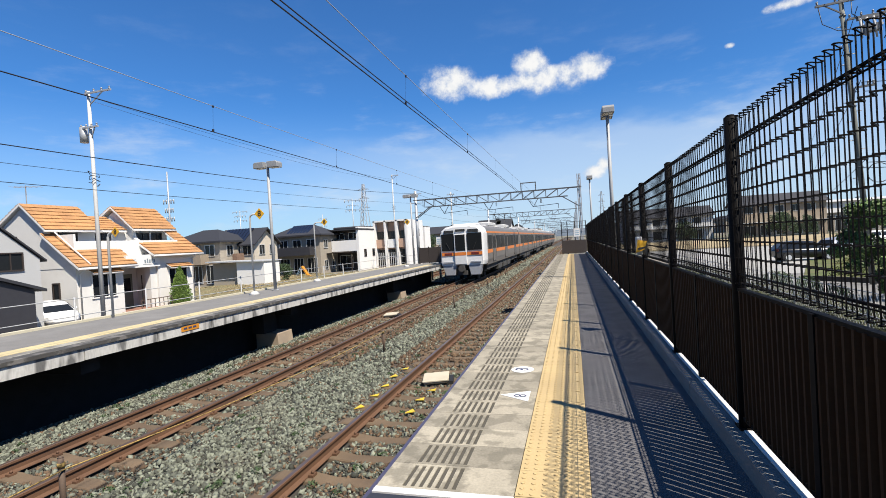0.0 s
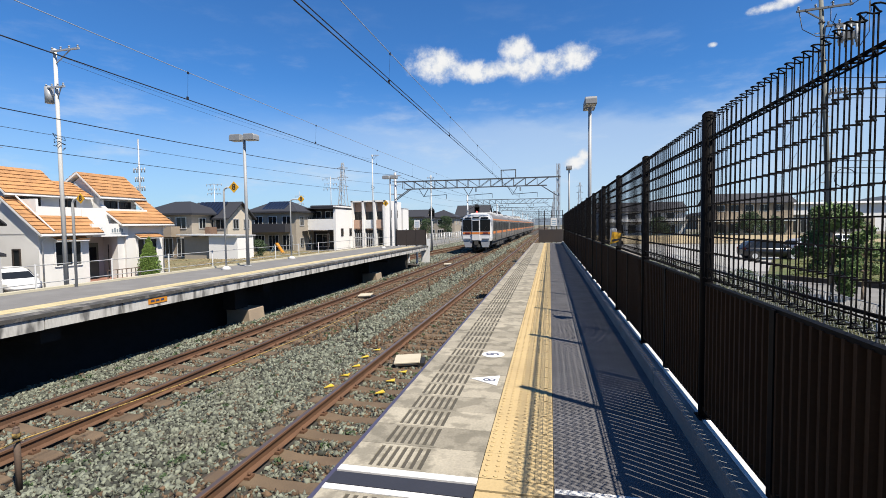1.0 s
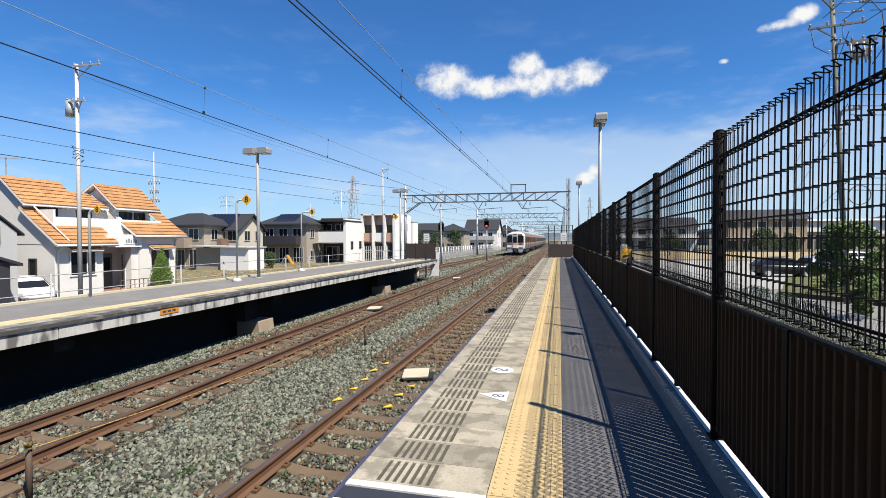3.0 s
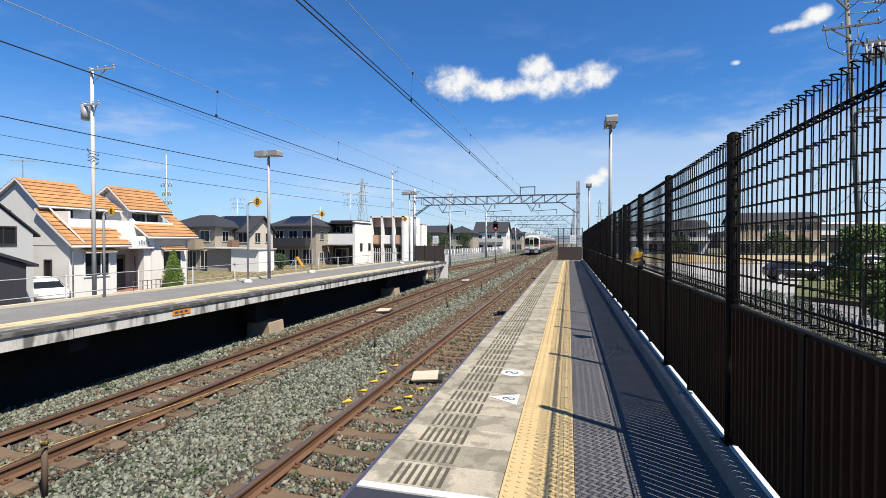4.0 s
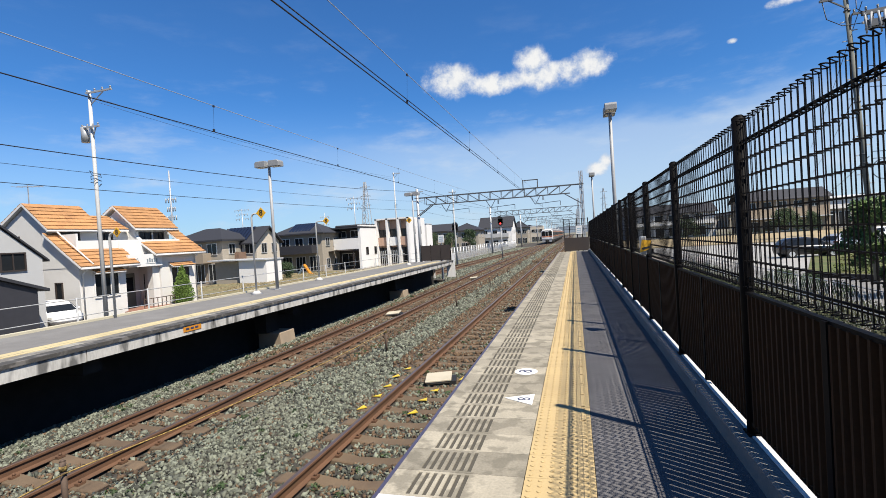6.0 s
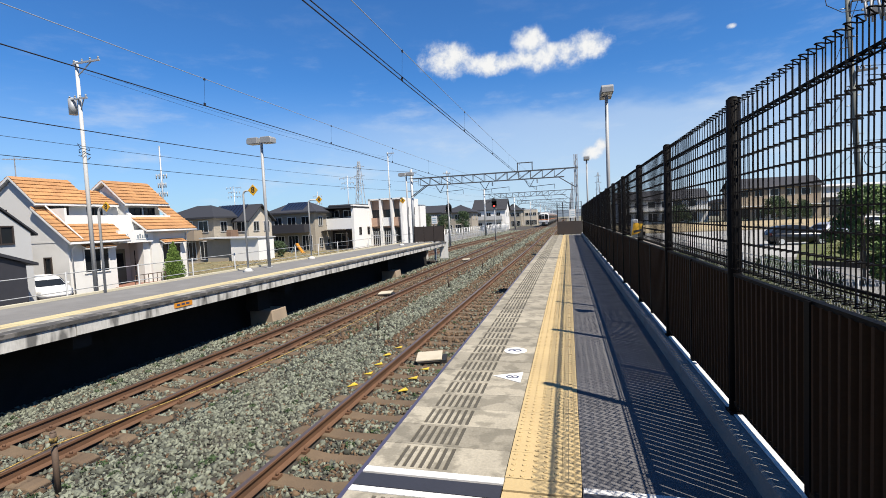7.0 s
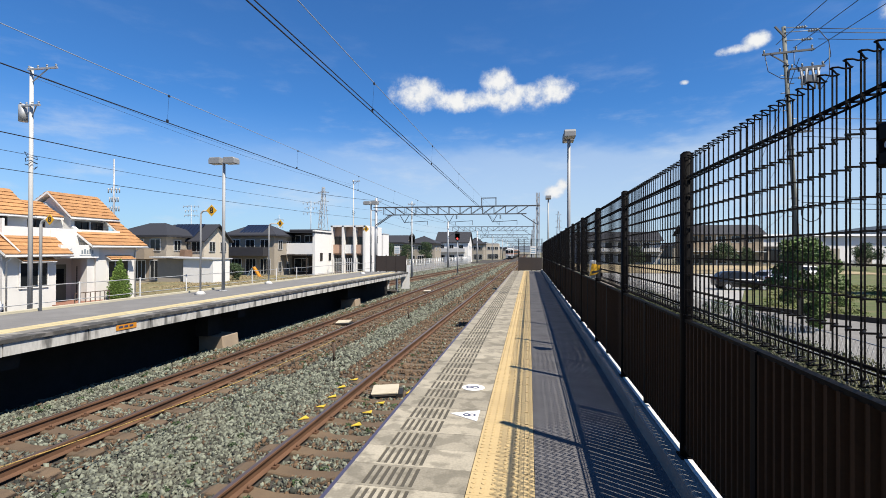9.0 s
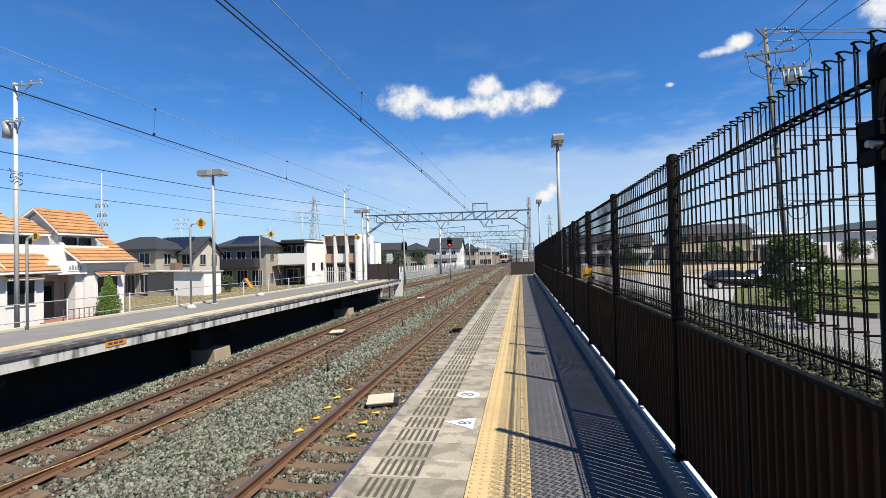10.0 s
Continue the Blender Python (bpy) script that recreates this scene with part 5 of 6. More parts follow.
def orange_house():
    h = empty("house", pose(0, 0, 0), "white rendered house with orange tiled gable roofs and balcony", "house", "houses beyond the tracks")
    g, X = GROUND_Z, -23.6
    boxes("wall", ((-31, X, 18.95, 21.6, g, 1.35), (-30.95, -25.3, 21.6, 24.0, g, 1.3), (-31, X, 24.0, 26.85, g, 1.75)), WHITE_WALL, h)
    # gable walls under the two upper roofs
    for y0, y1 in ((18.93, 21.7), (24.15, 26.8)):
        made("gable_wall", lambda bm: prism(bm, [(-30.9, 1.2), (-23.7, 1.2), (-23.7, 1.36), (-25.55, 2.9), (-25.55, 3.28), (-27.0, 4.6), (-30.9, 2.1)], "y", y0, y0 + 0.25), WHITE_WALL, h)
    boxes("upper_wall", ((-30, -25.6, 19.2, 21.7, 1.3, 3.3), (-30, -26.1, 21.7, 24.3, 1.3, 3.4), (-30, -25.6, 24.3, 26.8, 1.3, 3.4)), WHITE_WALL, h)
    # roofs
    roof_slab(h, 18.75, 21.85, -27.0, 4.78, -25.3, 3.30, ORANGE_TILE)
    roof_slab(h, 18.75, 21.85, -27.0, 4.78, -31.4, 2.1, ORANGE_TILE)
    roof_slab(h, 23.95, 27.3, -27.0, 4.93, -25.3, 3.42, ORANGE_TILE)
    roof_slab(h, 23.95, 27.3, -27.0, 4.93, -31.4, 2.2, ORANGE_TILE)
    roof_slab(h, 21.85, 23.95, -27.5, 4.3, -25.8, 3.35, ORANGE_TILE)
    roof_slab(h, 18.72, 19.55, -25.62, 3.12, -24.45, 2.2, ORANGE_TILE)
    roof_slab(h, 18.72, 22.15, -24.45, 2.2, -23.15, 1.22, ORANGE_TILE)
    roof_slab(h, 26.4, 27.4, -25.62, 3.42, -24.45, 2.55, ORANGE_TILE)
    roof_slab(h, 23.4, 27.4, -24.45, 2.55, -23.25, 1.72, ORANGE_TILE)
    # balcony with a broad white parapet
    boxes("balcony_wall", ((-24.6, -24.35, 19.55, 26.4, 1.5, 2.62), (-25.6, -24.36, 19.5, 19.62, 1.5, 3.0), (-25.6, -24.3, 21.9, 23.7, 1.25, 2.58), (-25.6, -24.4, 19.6, 26.35, 1.4, 1.55)), TRIM_WHITE, h, "white rendered balcony parapet")
    for a in ((19.7, 20.6), (22.1, 23.0), (24.5, 25.3), (25.6, 26.3)):
        windowed(h, "x", -25.6 if not 21.7 < a[0] < 24.4 else -26.1, a[0], a[1], 2.5, 3.1, DARK_TRIM)
    # gutters
    for y0, y1, x, z, yd, xd in ((18.72, 22.15, -23.12, 1.12, 19.1, -23.55), (23.4, 27.4, -23.22, 1.62, 26.75, -23.55)):
        made("gutter", lambda bm: tube(bm, (x, y0, z), (x, y1, z), 0.06, 8), TRIM_WHITE, h)
        made("downpipe", lambda bm: path_tube(bm, [(x, yd, z), (xd, yd, z - 0.3), (xd, yd, g)], 0.04, 6), TRIM_WHITE, h)
    for y0, y1, z in ((18.7, 21.9, 3.2), (23.95, 27.3, 3.3)):
        made("gutter", lambda bm: tube(bm, (-25.25, y0, z), (-25.25, y1, z), 0.05, 8), TRIM_WHITE, h)
    made("downpipe", lambda bm: path_tube(bm, [(-25.3, 19.2, 3.2), (-23.2, 19.45, 1.32)], 0.04, 6), TRIM_WHITE, h)
    # front windows with small tiled hoods
    windowed(h, "x", X, 19.75, 21.1, -0.45, 0.75, TRIM_WHITE, 2)
    roof_slab(h, 19.55, 21.3, X, 1.08, X + 0.42, 0.86, ORANGE_TILE, 0.06, "hood", True, 0.2)
    windowed(h, "x", X, 24.8, 26.2, -0.4, 0.75, TRIM_WHITE, 2)
    roof_slab(h, 24.6, 26.4, X, 1.1, X + 0.42, 0.86, ORANGE_TILE, 0.06, "hood", True, 0.2)
    # porch
    boxed("porch_beam", (-25.3, X, 21.6, 24.0, 1.0, 1.35), WHITE_WALL, h)
    pd = boxed("door", (-25.32, -25.22, 22.2, 23.6, g, 0.6), DOOR_GREEN, h, "grey green double door")
    for a in (22.35, 23.0):
        boxed("pane", (-25.24, -25.2, a, a + 0.45, -0.5, 0.35), WINDOW, pd)
    made("column", lambda bm: box(bm, -24.2, -23.75, 23.55, 24.0, g, 1.0), WHITE_WALL, h)
    boxed("side_window", (-24.3, -24.25, 23.4, 23.42, g, 0.5), WINDOW, h)
    boxed("porch_floor", (-25.3, -22.6, 21.4, 24.4, g, g + 0.12), BRICK_RED, h, "red brick porch paving")
    sb = boxed("sign_board", (X - 0.05, X + 0.12, 21.75, 24.05, 0.98, 1.72), TRIM_WHITE, h, "white shop sign board")
    for i in range(5):
        boxed("writing", (X + 0.12, X + 0.13, 22.95 + 0.16 * i, 23.05 + 0.16 * i, 1.22, 1.42 + 0.06 * (i % 2)), SIGN_GREY, sb)
    boxed("writing", (X + 0.12, X + 0.13, 22.85, 23.85, 1.13, 1.15), SIGN_GREY, sb)
    made("writing", lambda bm: (bar(bm, (X + 0.125, 22.0, 1.2), (X + 0.125, 22.35, 1.5), 0.02), bar(bm, (X + 0.125, 22.0, 1.35), (X + 0.125, 22.4, 1.35), 0.02)), SIGN_GREY, sb)
    # gable end openings and the aerial
    windowed(h, "y", 18.95, -28.2, -27.6, 2.2, 3.0, DARK_TRIM, 0)
    windowed(h, "y", 18.95, -25.2, -24.8, -0.9, 0.4, DARK_TRIM, 0)
    ant = made("aerial", lambda bm: (bar(bm, (-29, 20.5, 3.3), (-29, 20.5, 6.1), 0.04), bar(bm, (-29.5, 20.2, 6.0), (-28.4, 20.9, 6.0), 0.03), *[bar(bm, (-29.4 + 0.22 * i, 19.9 + 0.15 * i, 6.0), (-29.4 + 0.22 * i, 20.5 + 0.15 * i, 6.0), 0.02) for i in range(5)]), GALV, h)
    rail = empty("porch_railing", pose(-22.3, 21.5, g), "low brown railing in front of the porch", "railing")
    for i in range(8):
        made("baluster", lambda bm: bar(bm, (0, 0.3 * i, 0.0), (0, 0.3 * i, 0.75), 0.03), IRON, rail)
    made("rail", lambda bm: bar(bm, (0, 0, 0.75), (0, 2.1, 0.75), 0.04), IRON, rail)


SIGN_GREY = material("sign_grey", (0.16, 0.19, 0.21), 0.6, var=0.05, bump=0)


def grey_gable_house():
    h = empty("house", None, "pale grey rendered house with a dark gabled roof", "house", "houses beyond the tracks")
    g = GROUND_Z
    made("wall", lambda bm: prism(bm, [(6.2, g), (16.35, g), (16.35, 1.75), (11.3, 6.05), (6.2, 1.7)], "x", -31, -22.3), PALE_WALL, h)
    for y, s in ((16.6, 1), (5.8, -1)):
        made("roof", lambda bm: prism(bm, [(11.3, 6.2), (y, 6.2 - abs(y - 11.3) * 0.852), (y, 6.11 - abs(y - 11.3) * 0.852), (11.3, 6.11)], "x", -31.4, -22.2), DARK_TILE, h)
    windowed(h, "x", -22.3, 14.7, 15.6, 1.3, 2.0, DARK_TRIM, 1)
    windowed(h, "x", -22.3, 12.4, 14.0, -0.4, 0.8, DARK_TRIM, 1)
    made("lean_to_roof", lambda bm: prism(bm, [(11.0, 2.1), (15.6, 0.42), (15.6, 0.3), (11.0, 1.95)], "x", -22.28, -20.9), DARK_TILE, h, "dark lean-to roof")
    made("lean_to_wall", lambda bm: prism(bm, [(11.3, g), (15.2, g), (15.2, 0.42), (11.3, 1.83)], "x", -22.28, -21.05), RUBBER, h, "near-black lean-to wall")


PALE_WALL = material("pale_grey_render", (0.3402, 0.3439, 0.3439), 0.9, var=0.06, scale=1.0)


def far_house(name_label, x0, x1, y0, y1, ze, zr, wall, style, solar=0, upper=None, balcony=None):
    """An ordinary two-storey house: walls, roof, windows in both visible faces, balcony."""
    h = empty("house", None, name_label, "house", "houses beyond the tracks")
    g = GROUND_Z
    made("wall", lambda bm: box(bm, x0, x1, y0, y1, g, ze - 0.05), wall, h)
    if upper:
        boxed("upper_wall", (x0 - 0.02, x1 + 0.02, y0 - 0.02, y1 + 0.02, (g + ze) / 2, ze - 0.06), upper, h)
    if style == "hip":
        hip_roof(h, x0, x1, y0, y1, zr, ze, DARK_TILE)
        if solar:
            ym = (y0 + y1) / 2
            solar_rows(h, x0 + 1.7, x1 - 1.6, ym - 0.3, zr - 0.12, y0 + 0.1, ze + 0.2, solar)
    elif style == "gable":
        ym = (y0 + y1) / 2
        made("gable", lambda bm: prism(bm, [(y0, ze - 0.05), (y1, ze - 0.05), (ym, zr - 0.15)], "x", x0, x1), wall, h)
        gable_roof_x(h, x0, x1, y0, y1, zr, ze, DARK_TILE)
        if solar:
            solar_rows(h, x0 + 0.2, x1 - 1.2, ym - 0.2, zr - 0.05, y0 + 0.1, ze + 0.04, solar)
    else:
        boxed("parapet", (x0 - 0.06, x1 + 0.06, y0 - 0.06, y1 + 0.06, ze - 0.06, ze + 0.12), TRIM_WHITE, h)
        boxed("roof", (x0 + 0.3, x1 - 0.3, y0 + 0.3, y1 - 0.3, ze + 0.1, ze + 0.25), DARK_TILE, h)
    w = x1 - x0
    zu, zl = (g + ze) / 2 + 0.75, g + 0.5
    for f in (0.12, 0.42, 0.72):
        windowed(h, "y", y0 - 0.025, x0 + w * f, x0 + w * f + 1.1, zu, zu + 1.1)
        windowed(h, "y", y0, x0 + w * f, x0 + w * f + 1.3, zl - 0.3, zl + 1.5, None, 2)
    d = y1 - y0
    for f in (0.2, 0.65):
        windowed(h, "x", x1 + 0.025, y0 + d * f, y0 + d * f + 0.9, zu, zu + 1.0)
        windowed(h, "x", x1, y0 + d * f, y0 + d * f + 0.8, zl, zl + 1.1)
    if balcony:
        a, b, m = balcony
        z = (g + ze) / 2
        boxes("balcony_wall", ((a, b, y0 - 1.2, y0 - 1.1, z - 0.1, z + 0.95), (a, a + 0.1, y0 - 1.1, y0 - 0.03, z, z + 0.95), (b - 0.1, b, y0 - 1.1, y0 - 0.03, z, z + 0.95), (a, b, y0 - 1.1, y0 - 0.03, z - 0.1, z)), m, h)
    return h


def white_modern_house():
    h = empty("house", None, "white cubic house with a dark roof terrace and carport", "house", "houses beyond the tracks")
    g, x0, x1, y0, y1 = GROUND_Z, -30.4, -25.5, 57.0, 64.0
    boxes("wall", ((x0, x1 - 0.36, y0 + 1.6, y1, g, 3.7), (x0 - 0.02, x0 + 0.3, y0 - 0.02, y0 + 1.58, g, 2.4), (x1 - 0.35, x1, y0, y1, g, 4.1), (x0, x1 - 0.36, y0, y0 + 1.59, 1.0, 2.42), (x0, x0 + 0.25, y0 + 0.01, y0 + 1.59, 2.43, 3.7)), TRIM_WHITE, h)
    boxed("roof", (x0 - 0.2, x1 + 0.05, y0 - 0.2, y1, 3.72, 3.9), DARK_TILE, h)
    boxed("roof_slope", (x0 + 0.5, x1 - 0.2, y0 + 1.5, y1 - 0.5, 3.9, 4.25), DARK_TILE, h, bevel=0.12)
    boxed("dark_recess", (x0 + 0.3, x1 - 0.36, y0 + 1.5, y0 + 1.58, 2.4, 3.7), DARK_TRIM, h)
    boxed("garage_recess", (x0 + 0.3, x1 - 0.36, y0 + 1.5, y0 + 1.58, g, 1.0), DARK_TRIM, h)
    for a in (-29.6, -27.6):
        windowed(h, "y", y0 + 1.5, a, a + 1.3, 2.6, 3.4)
    windowed(h, "y", y0 + 1.5, -29, -27.2, -1.2, 0.4)
    for yy in (58.5, 61.2):
        windowed(h, "x", x1, yy, yy + 0.6, 0.2, 1.1, DARK_TRIM, 0)
    c = empty("carport", pose(-29.6, 55.5, g), "aluminium carport with a curved dark roof", "carport")
    for x in (0.1, 3.6):
        boxed("post", (x, x + 0.1, 0, 0.1, 0, 2.2), DARK_TRIM, c)
    made("roof", lambda bm: path_tube(bm, [(0, 0, 2.1), (0.3, 0, 2.4), (0.8, 0, 2.5), (3.7, 0, 2.5)], 0.06), DARK_TRIM, c)
    boxed("canopy", (0.2, 3.8, 0.0, 1.4, 2.44, 2.5), SOLAR, c)


def framed_house():
    h = empty("house", None, "pinkish beige house with tall white frame fins", "house", "houses beyond the tracks")
    g, x0, x1, y0, y1 = GROUND_Z, -25.6, -20.6, 62.0, 69.0
    boxed("wall", (x0, x1, y0 + 0.8, y1, g, 4.8), PINK_WALL, h)
    for x in (x0, x0 + 1.62, x0 + 3.3, x1 - 0.28):
        boxed("fin", (x, x + 0.28, y0, y0 + 0.85, g, 4.9), TRIM_WHITE, h)
    boxed("top_frame", (x0, x1, y0, y0 + 0.85, 4.72, 4.92), TRIM_WHITE, h)
    boxed("side_wall", (x1 - 0.05, x1 + 0.08, y0 + 0.1, y1, g, 4.92), TRIM_WHITE, h, "white side wall")
    for i in range(3):
        a = x0 + 0.28 + 1.66 * i
        windowed(h, "y", y0 + 0.79, a + 0.05, a + 1.25, 2.35, 3.35, DARK_TRIM)
        windowed(h, "y", y0 + 0.79, a + 0.05, a + 1.25, -1.3, 0.8, DARK_TRIM)
        boxed("balcony_front", (a, a + 1.35, y0 + 0.3, y0 + 0.4, 1.1, 2.3), PINK_WALL if i != 1 else MARK_WHITE, h)
    for yy in (63.8, 66.5):
        windowed(h, "x", x1 + 0.08, yy, yy + 0.5, 2.6, 3.6, DARK_TRIM, 0)
        windowed(h, "x", x1 + 0.08, yy, yy + 0.5, -0.2, 0.8, DARK_TRIM, 0)
    sl = empty("screen_fence", pose(-24.6, 60.2, g), "pale aluminium slatted screen before the house", "screen")
    for i in range(14):
        boxed("slat", (0.27 * i, 0.27 * i + 0.07, 0, 0.04, 0, 2.1), FRAME_ALU, sl)
    boxed("rail", (0, 3.8, 0.04, 0.08, 1.5, 1.58), FRAME_ALU, sl)


def more_houses():
    far_house("beige two-storey house with a dark hipped roof", -40.5, -34.2, 42, 47, 2.95, 4.3, BEIGE_WALL, "hip", 0, GREY_WALL, (-40, -35.6, BEIGE_WALL))
    far_house("cream house with solar panels on its gabled roof", -37.2, -32.3, 45.0, 49.2, 2.75, 4.3, CREAM_WALL, "gable", 8, None, (-37, -33.6, BROWN_WALL))
    far_house("grey house with a solar panelled hipped roof", -35.9, -29.4, 54, 58.5, 3.4, 4.75, GREY_WALL, "hip", 7, None, (-35.8, -30.2, RUBBER))
    far_house("white house with a dark gabled roof", -24.0, -15.2, 130, 139, 4.2, 7.0, TRIM_WHITE, "gable", 0, None, (-23.8, -16, PALE_WALL))
    far_house("dark roofed house behind a garden", -27.4, -20.5, 110, 118, 3.4, 5.2, GREY_WALL, "hip", 0)
    far_house("dark roofed house behind a garden", -33.5, -28, 112, 119, 3.8, 5.4, BEIGE_WALL, "gable", 0)
    far_house("grey house with a hipped roof", -20.5, -14.5, 168, 176, 4.2, 6.4, GREY_WALL, "hip", 0)
    far_house("beige house with a hipped roof", -15.5, -10.6, 190, 197, 4.5, 6.4, CREAM_WALL, "flat", 0)
    w = empty("white_annex", None, "slim windowless white annex block", "building")
    boxed("wall", (-22.3, -21.2, 72, 75, GROUND_Z, 4.1), TRIM_WHITE, w)
    boxed("coping", (-22.35, -21.15, 71.95, 75.05, 4.1, 4.2), FRAME_ALU, w)
    s = empty("shed", pose(-33.6, 40, GROUND_Z), "low white shed with a flat lean-to roof", "shed")
    boxed("wall", (2.9, 6.0, 0, 2.5, 0, 2.25), TRIM_WHITE, s)
    boxed("open_bay", (-0.2, 2.9, 0.4, 2.5, 0, 2.2), GREY_WALL, s)
    made("roof", lambda bm: prism(bm, [(-0.5, 2.45), (6.1, 2.3), (6.1, 2.2), (-0.5, 2.35)], "y", -0.3, 2.8), FRAME_ALU, s)
    sl = empty("garden_slide", pose(-30.0, 50.2, GROUND_Z), "small orange plastic garden slide", "slide")
    made("chute", lambda bm: prism(bm, [(0, 1.15), (0.15, 1.2), (0.9, 0.1), (1.4, 0.0), (1.4, -0.06), (0.8, 0.0)], "y", 0, 0.45), ORANGE_SIGN, sl)
    made("ladder", lambda bm: (bar(bm, (-0.7, 0.05, 0), (0.05, 0.05, 1.2), 0.06), bar(bm, (-0.7, 0.4, 0), (0.05, 0.4, 1.2), 0.06)), SHADE_BLUE, sl)


CREAM_WALL = material("cream_render", (0.3956, 0.3526, 0.2881), 0.85, var=0.06)


def distant_town():
    """Low roofs and sheds that close the view along the line."""
    rng = random.Random(3)
    bm = bmesh.new()
    for i in range(150):
        y = rng.uniform(230, 520)
        x = rng.choice((-1, 1)) * rng.uniform(14, 190)
        if x > 0:
            x += 10
        w, d, h = rng.uniform(6, 14), rng.uniform(6, 10), rng.uniform(4.5, 7.5)
        box(bm, x - w / 2, x + w / 2, y, y + d, GROUND_Z, GROUND_Z + h)
        prism(bm, [(x - w / 2 - 0.4, GROUND_Z + h), (x + w / 2 + 0.4, GROUND_Z + h), (x, GROUND_Z + h + 2)], "y", y - 0.4, y + d + 0.4)
        for f in bm.faces[-5:]:
            f.material_index = 1
    tagged(part("town_houses", bm, [GREY_WALL, DARK_TILE]), "distant low houses with dark roofs", "buildings", kind="stuff")
    hb = bmesh.new()
    n = 140
    prev = None
    for i in range(n + 1):
        a = radians(-75 + 150 * i / n)
        r = 2200
        hgt = 34 + 58 * min(1, max(0, (math.degrees(a) - 24) / 7)) + 22 * noise.noise(Vector((i * 0.09, 1.3, 0))) + 12 * noise.noise(Vector((i * 0.35, 4.0, 0)))
        p = (hb.verts.new((r * math.sin(a), r * math.cos(a), GROUND_Z)), hb.verts.new((r * math.sin(a) * 1.02, r * math.cos(a) * 1.02, max(6, hgt))), hb.verts.new((r * math.sin(a) * 1.2, r * math.cos(a) * 1.2, GROUND_Z)))
        if prev:
            hb.faces.new((prev[0], p[0], p[1], prev[1])), hb.faces.new((prev[1], p[1], p[2], prev[2]))
        prev = p
    tagged(part("backdrop_hills", hb, HAZY_HILL), "low wooded hills on the horizon", "hills", kind="structure")


orange_house()
grey_gable_house()
more_houses()
white_modern_house()
framed_house()
distant_town()


# ---- plants, cars and the side behind the fence ----
def leaf_cloud(name, clumps, mat, parent, n, size, seed):
    """Many small leaves, each a bent quad, in clumps given as (x, y, z, rx, ry, rz)."""
    rng = np.random.default_rng(seed)
    c = np.array(clumps)
    k = rng.integers(0, len(c), n)
    d = rng.normal(size=(n, 3))
    d /= np.linalg.norm(d, axis=1)[:, None]
    p = c[k, :3] + d * c[k, 3:] * rng.uniform(0.55, 1.08, (n, 1))
    u = rng.normal(size=(n, 3))
    u /= np.linalg.norm(u, axis=1)[:, None]
    w = np.cross(u, rng.normal(size=(n, 3)))
    w /= np.linalg.norm(w, axis=1)[:, None]
    s = size * rng.uniform(0.6, 1.3, (n, 1))
    v = np.stack([p - u * s, p + w * s * 0.5, p + u * s, p - w * s * 0.5], 1).reshape(-1)
    me = bpy.data.meshes.new(name)
    me.vertices.add(n * 4)
    me.vertices.foreach_set("co", v)
    me.loops.add(n * 4)
    me.loops.foreach_set("vertex_index", np.arange(n * 4, dtype=np.int32))
    me.polygons.add(n)
    me.polygons.foreach_set("loop_start", np.arange(0, n * 4, 4, dtype=np.int32))
    me.update()
    me.materials.append(mat)
    ob = new(name, me)
    ob.parent = parent
    return ob


def tree(x, y, h, r, mat=None, seed=1, n=7000, label="leafy green broadleaf tree with a thin trunk", low=0.3, puff=1.0):
    rng = random.Random(seed)
    t = empty("tree", pose(x, y, GROUND_Z), label, "tree", "trees")
    clumps = []

    def trunk(bm):
        p = Vector((0, 0, 0))
        for i in range(5):
            q = p + Vector((rng.uniform(-0.06, 0.06), rng.uniform(-0.06, 0.06), h * 0.17))
            tube(bm, p, q, 0.015 * h * (1 - 0.16 * i), 8, 0.015 * h * (1 - 0.16 * (i + 1)))
            p = q
            if i > 0:
                for j in range(4):
                    a = rng.uniform(0, 6.3)
                    l = r * rng.uniform(0.5, 1.0) * (1.15 - 0.15 * i)
                    e = p + Vector((math.cos(a) * l, math.sin(a) * l, l * rng.uniform(0.15, 0.7)))
                    tube(bm, p, e, 0.008 * h, 5, 0.002 * h)
                    clumps.append((e.x, e.y, e.z, 0.38 * r * puff, 0.38 * r * puff, 0.32 * r * puff))
        clumps.append((0, 0, h * 0.88, 0.4 * r, 0.4 * r, 0.35 * r))
    made("trunk", trunk, BARK, t)
    for i in range(10 if low > 0.15 else 26):
        a, f = rng.uniform(0, 6.3), rng.uniform(low, 0.95)
        rr = r * (1.0 - abs(f - 0.55) * 1.1) * rng.uniform(0.4, 0.95)
        clumps.append((math.cos(a) * rr, math.sin(a) * rr, h * f, 0.36 * r * puff, 0.36 * r * puff, 0.3 * r * puff))
    leaf_cloud("crown", clumps, mat or LEAF, t, n, 0.03 * r + 0.035, seed)
    return t


def conifer(x, y, h, r, seed):
    t = empty("conifer_shrub", pose(x, y, GROUND_Z), "clipped bright green conifer shrub beside the porch", "shrub")
    made("trunk", lambda bm: tube(bm, (0, 0, 0), (0, 0, h * 0.6), 0.05, 6), BARK, t)
    clumps = []
    for k in range(22):
        f = k / 22
        w = r * (1 - f) ** 0.8 * (0.62 + 0.38 * min(1, f * 5))
        clumps.append((0.05 * r * math.cos(k * 2.4), 0.05 * r * math.sin(k * 2.4), 0.1 + h * f, w, w, h * 0.07))
    leaf_cloud("crown", clumps, LEAF_YELLOW, t, 24000, 0.035, seed)


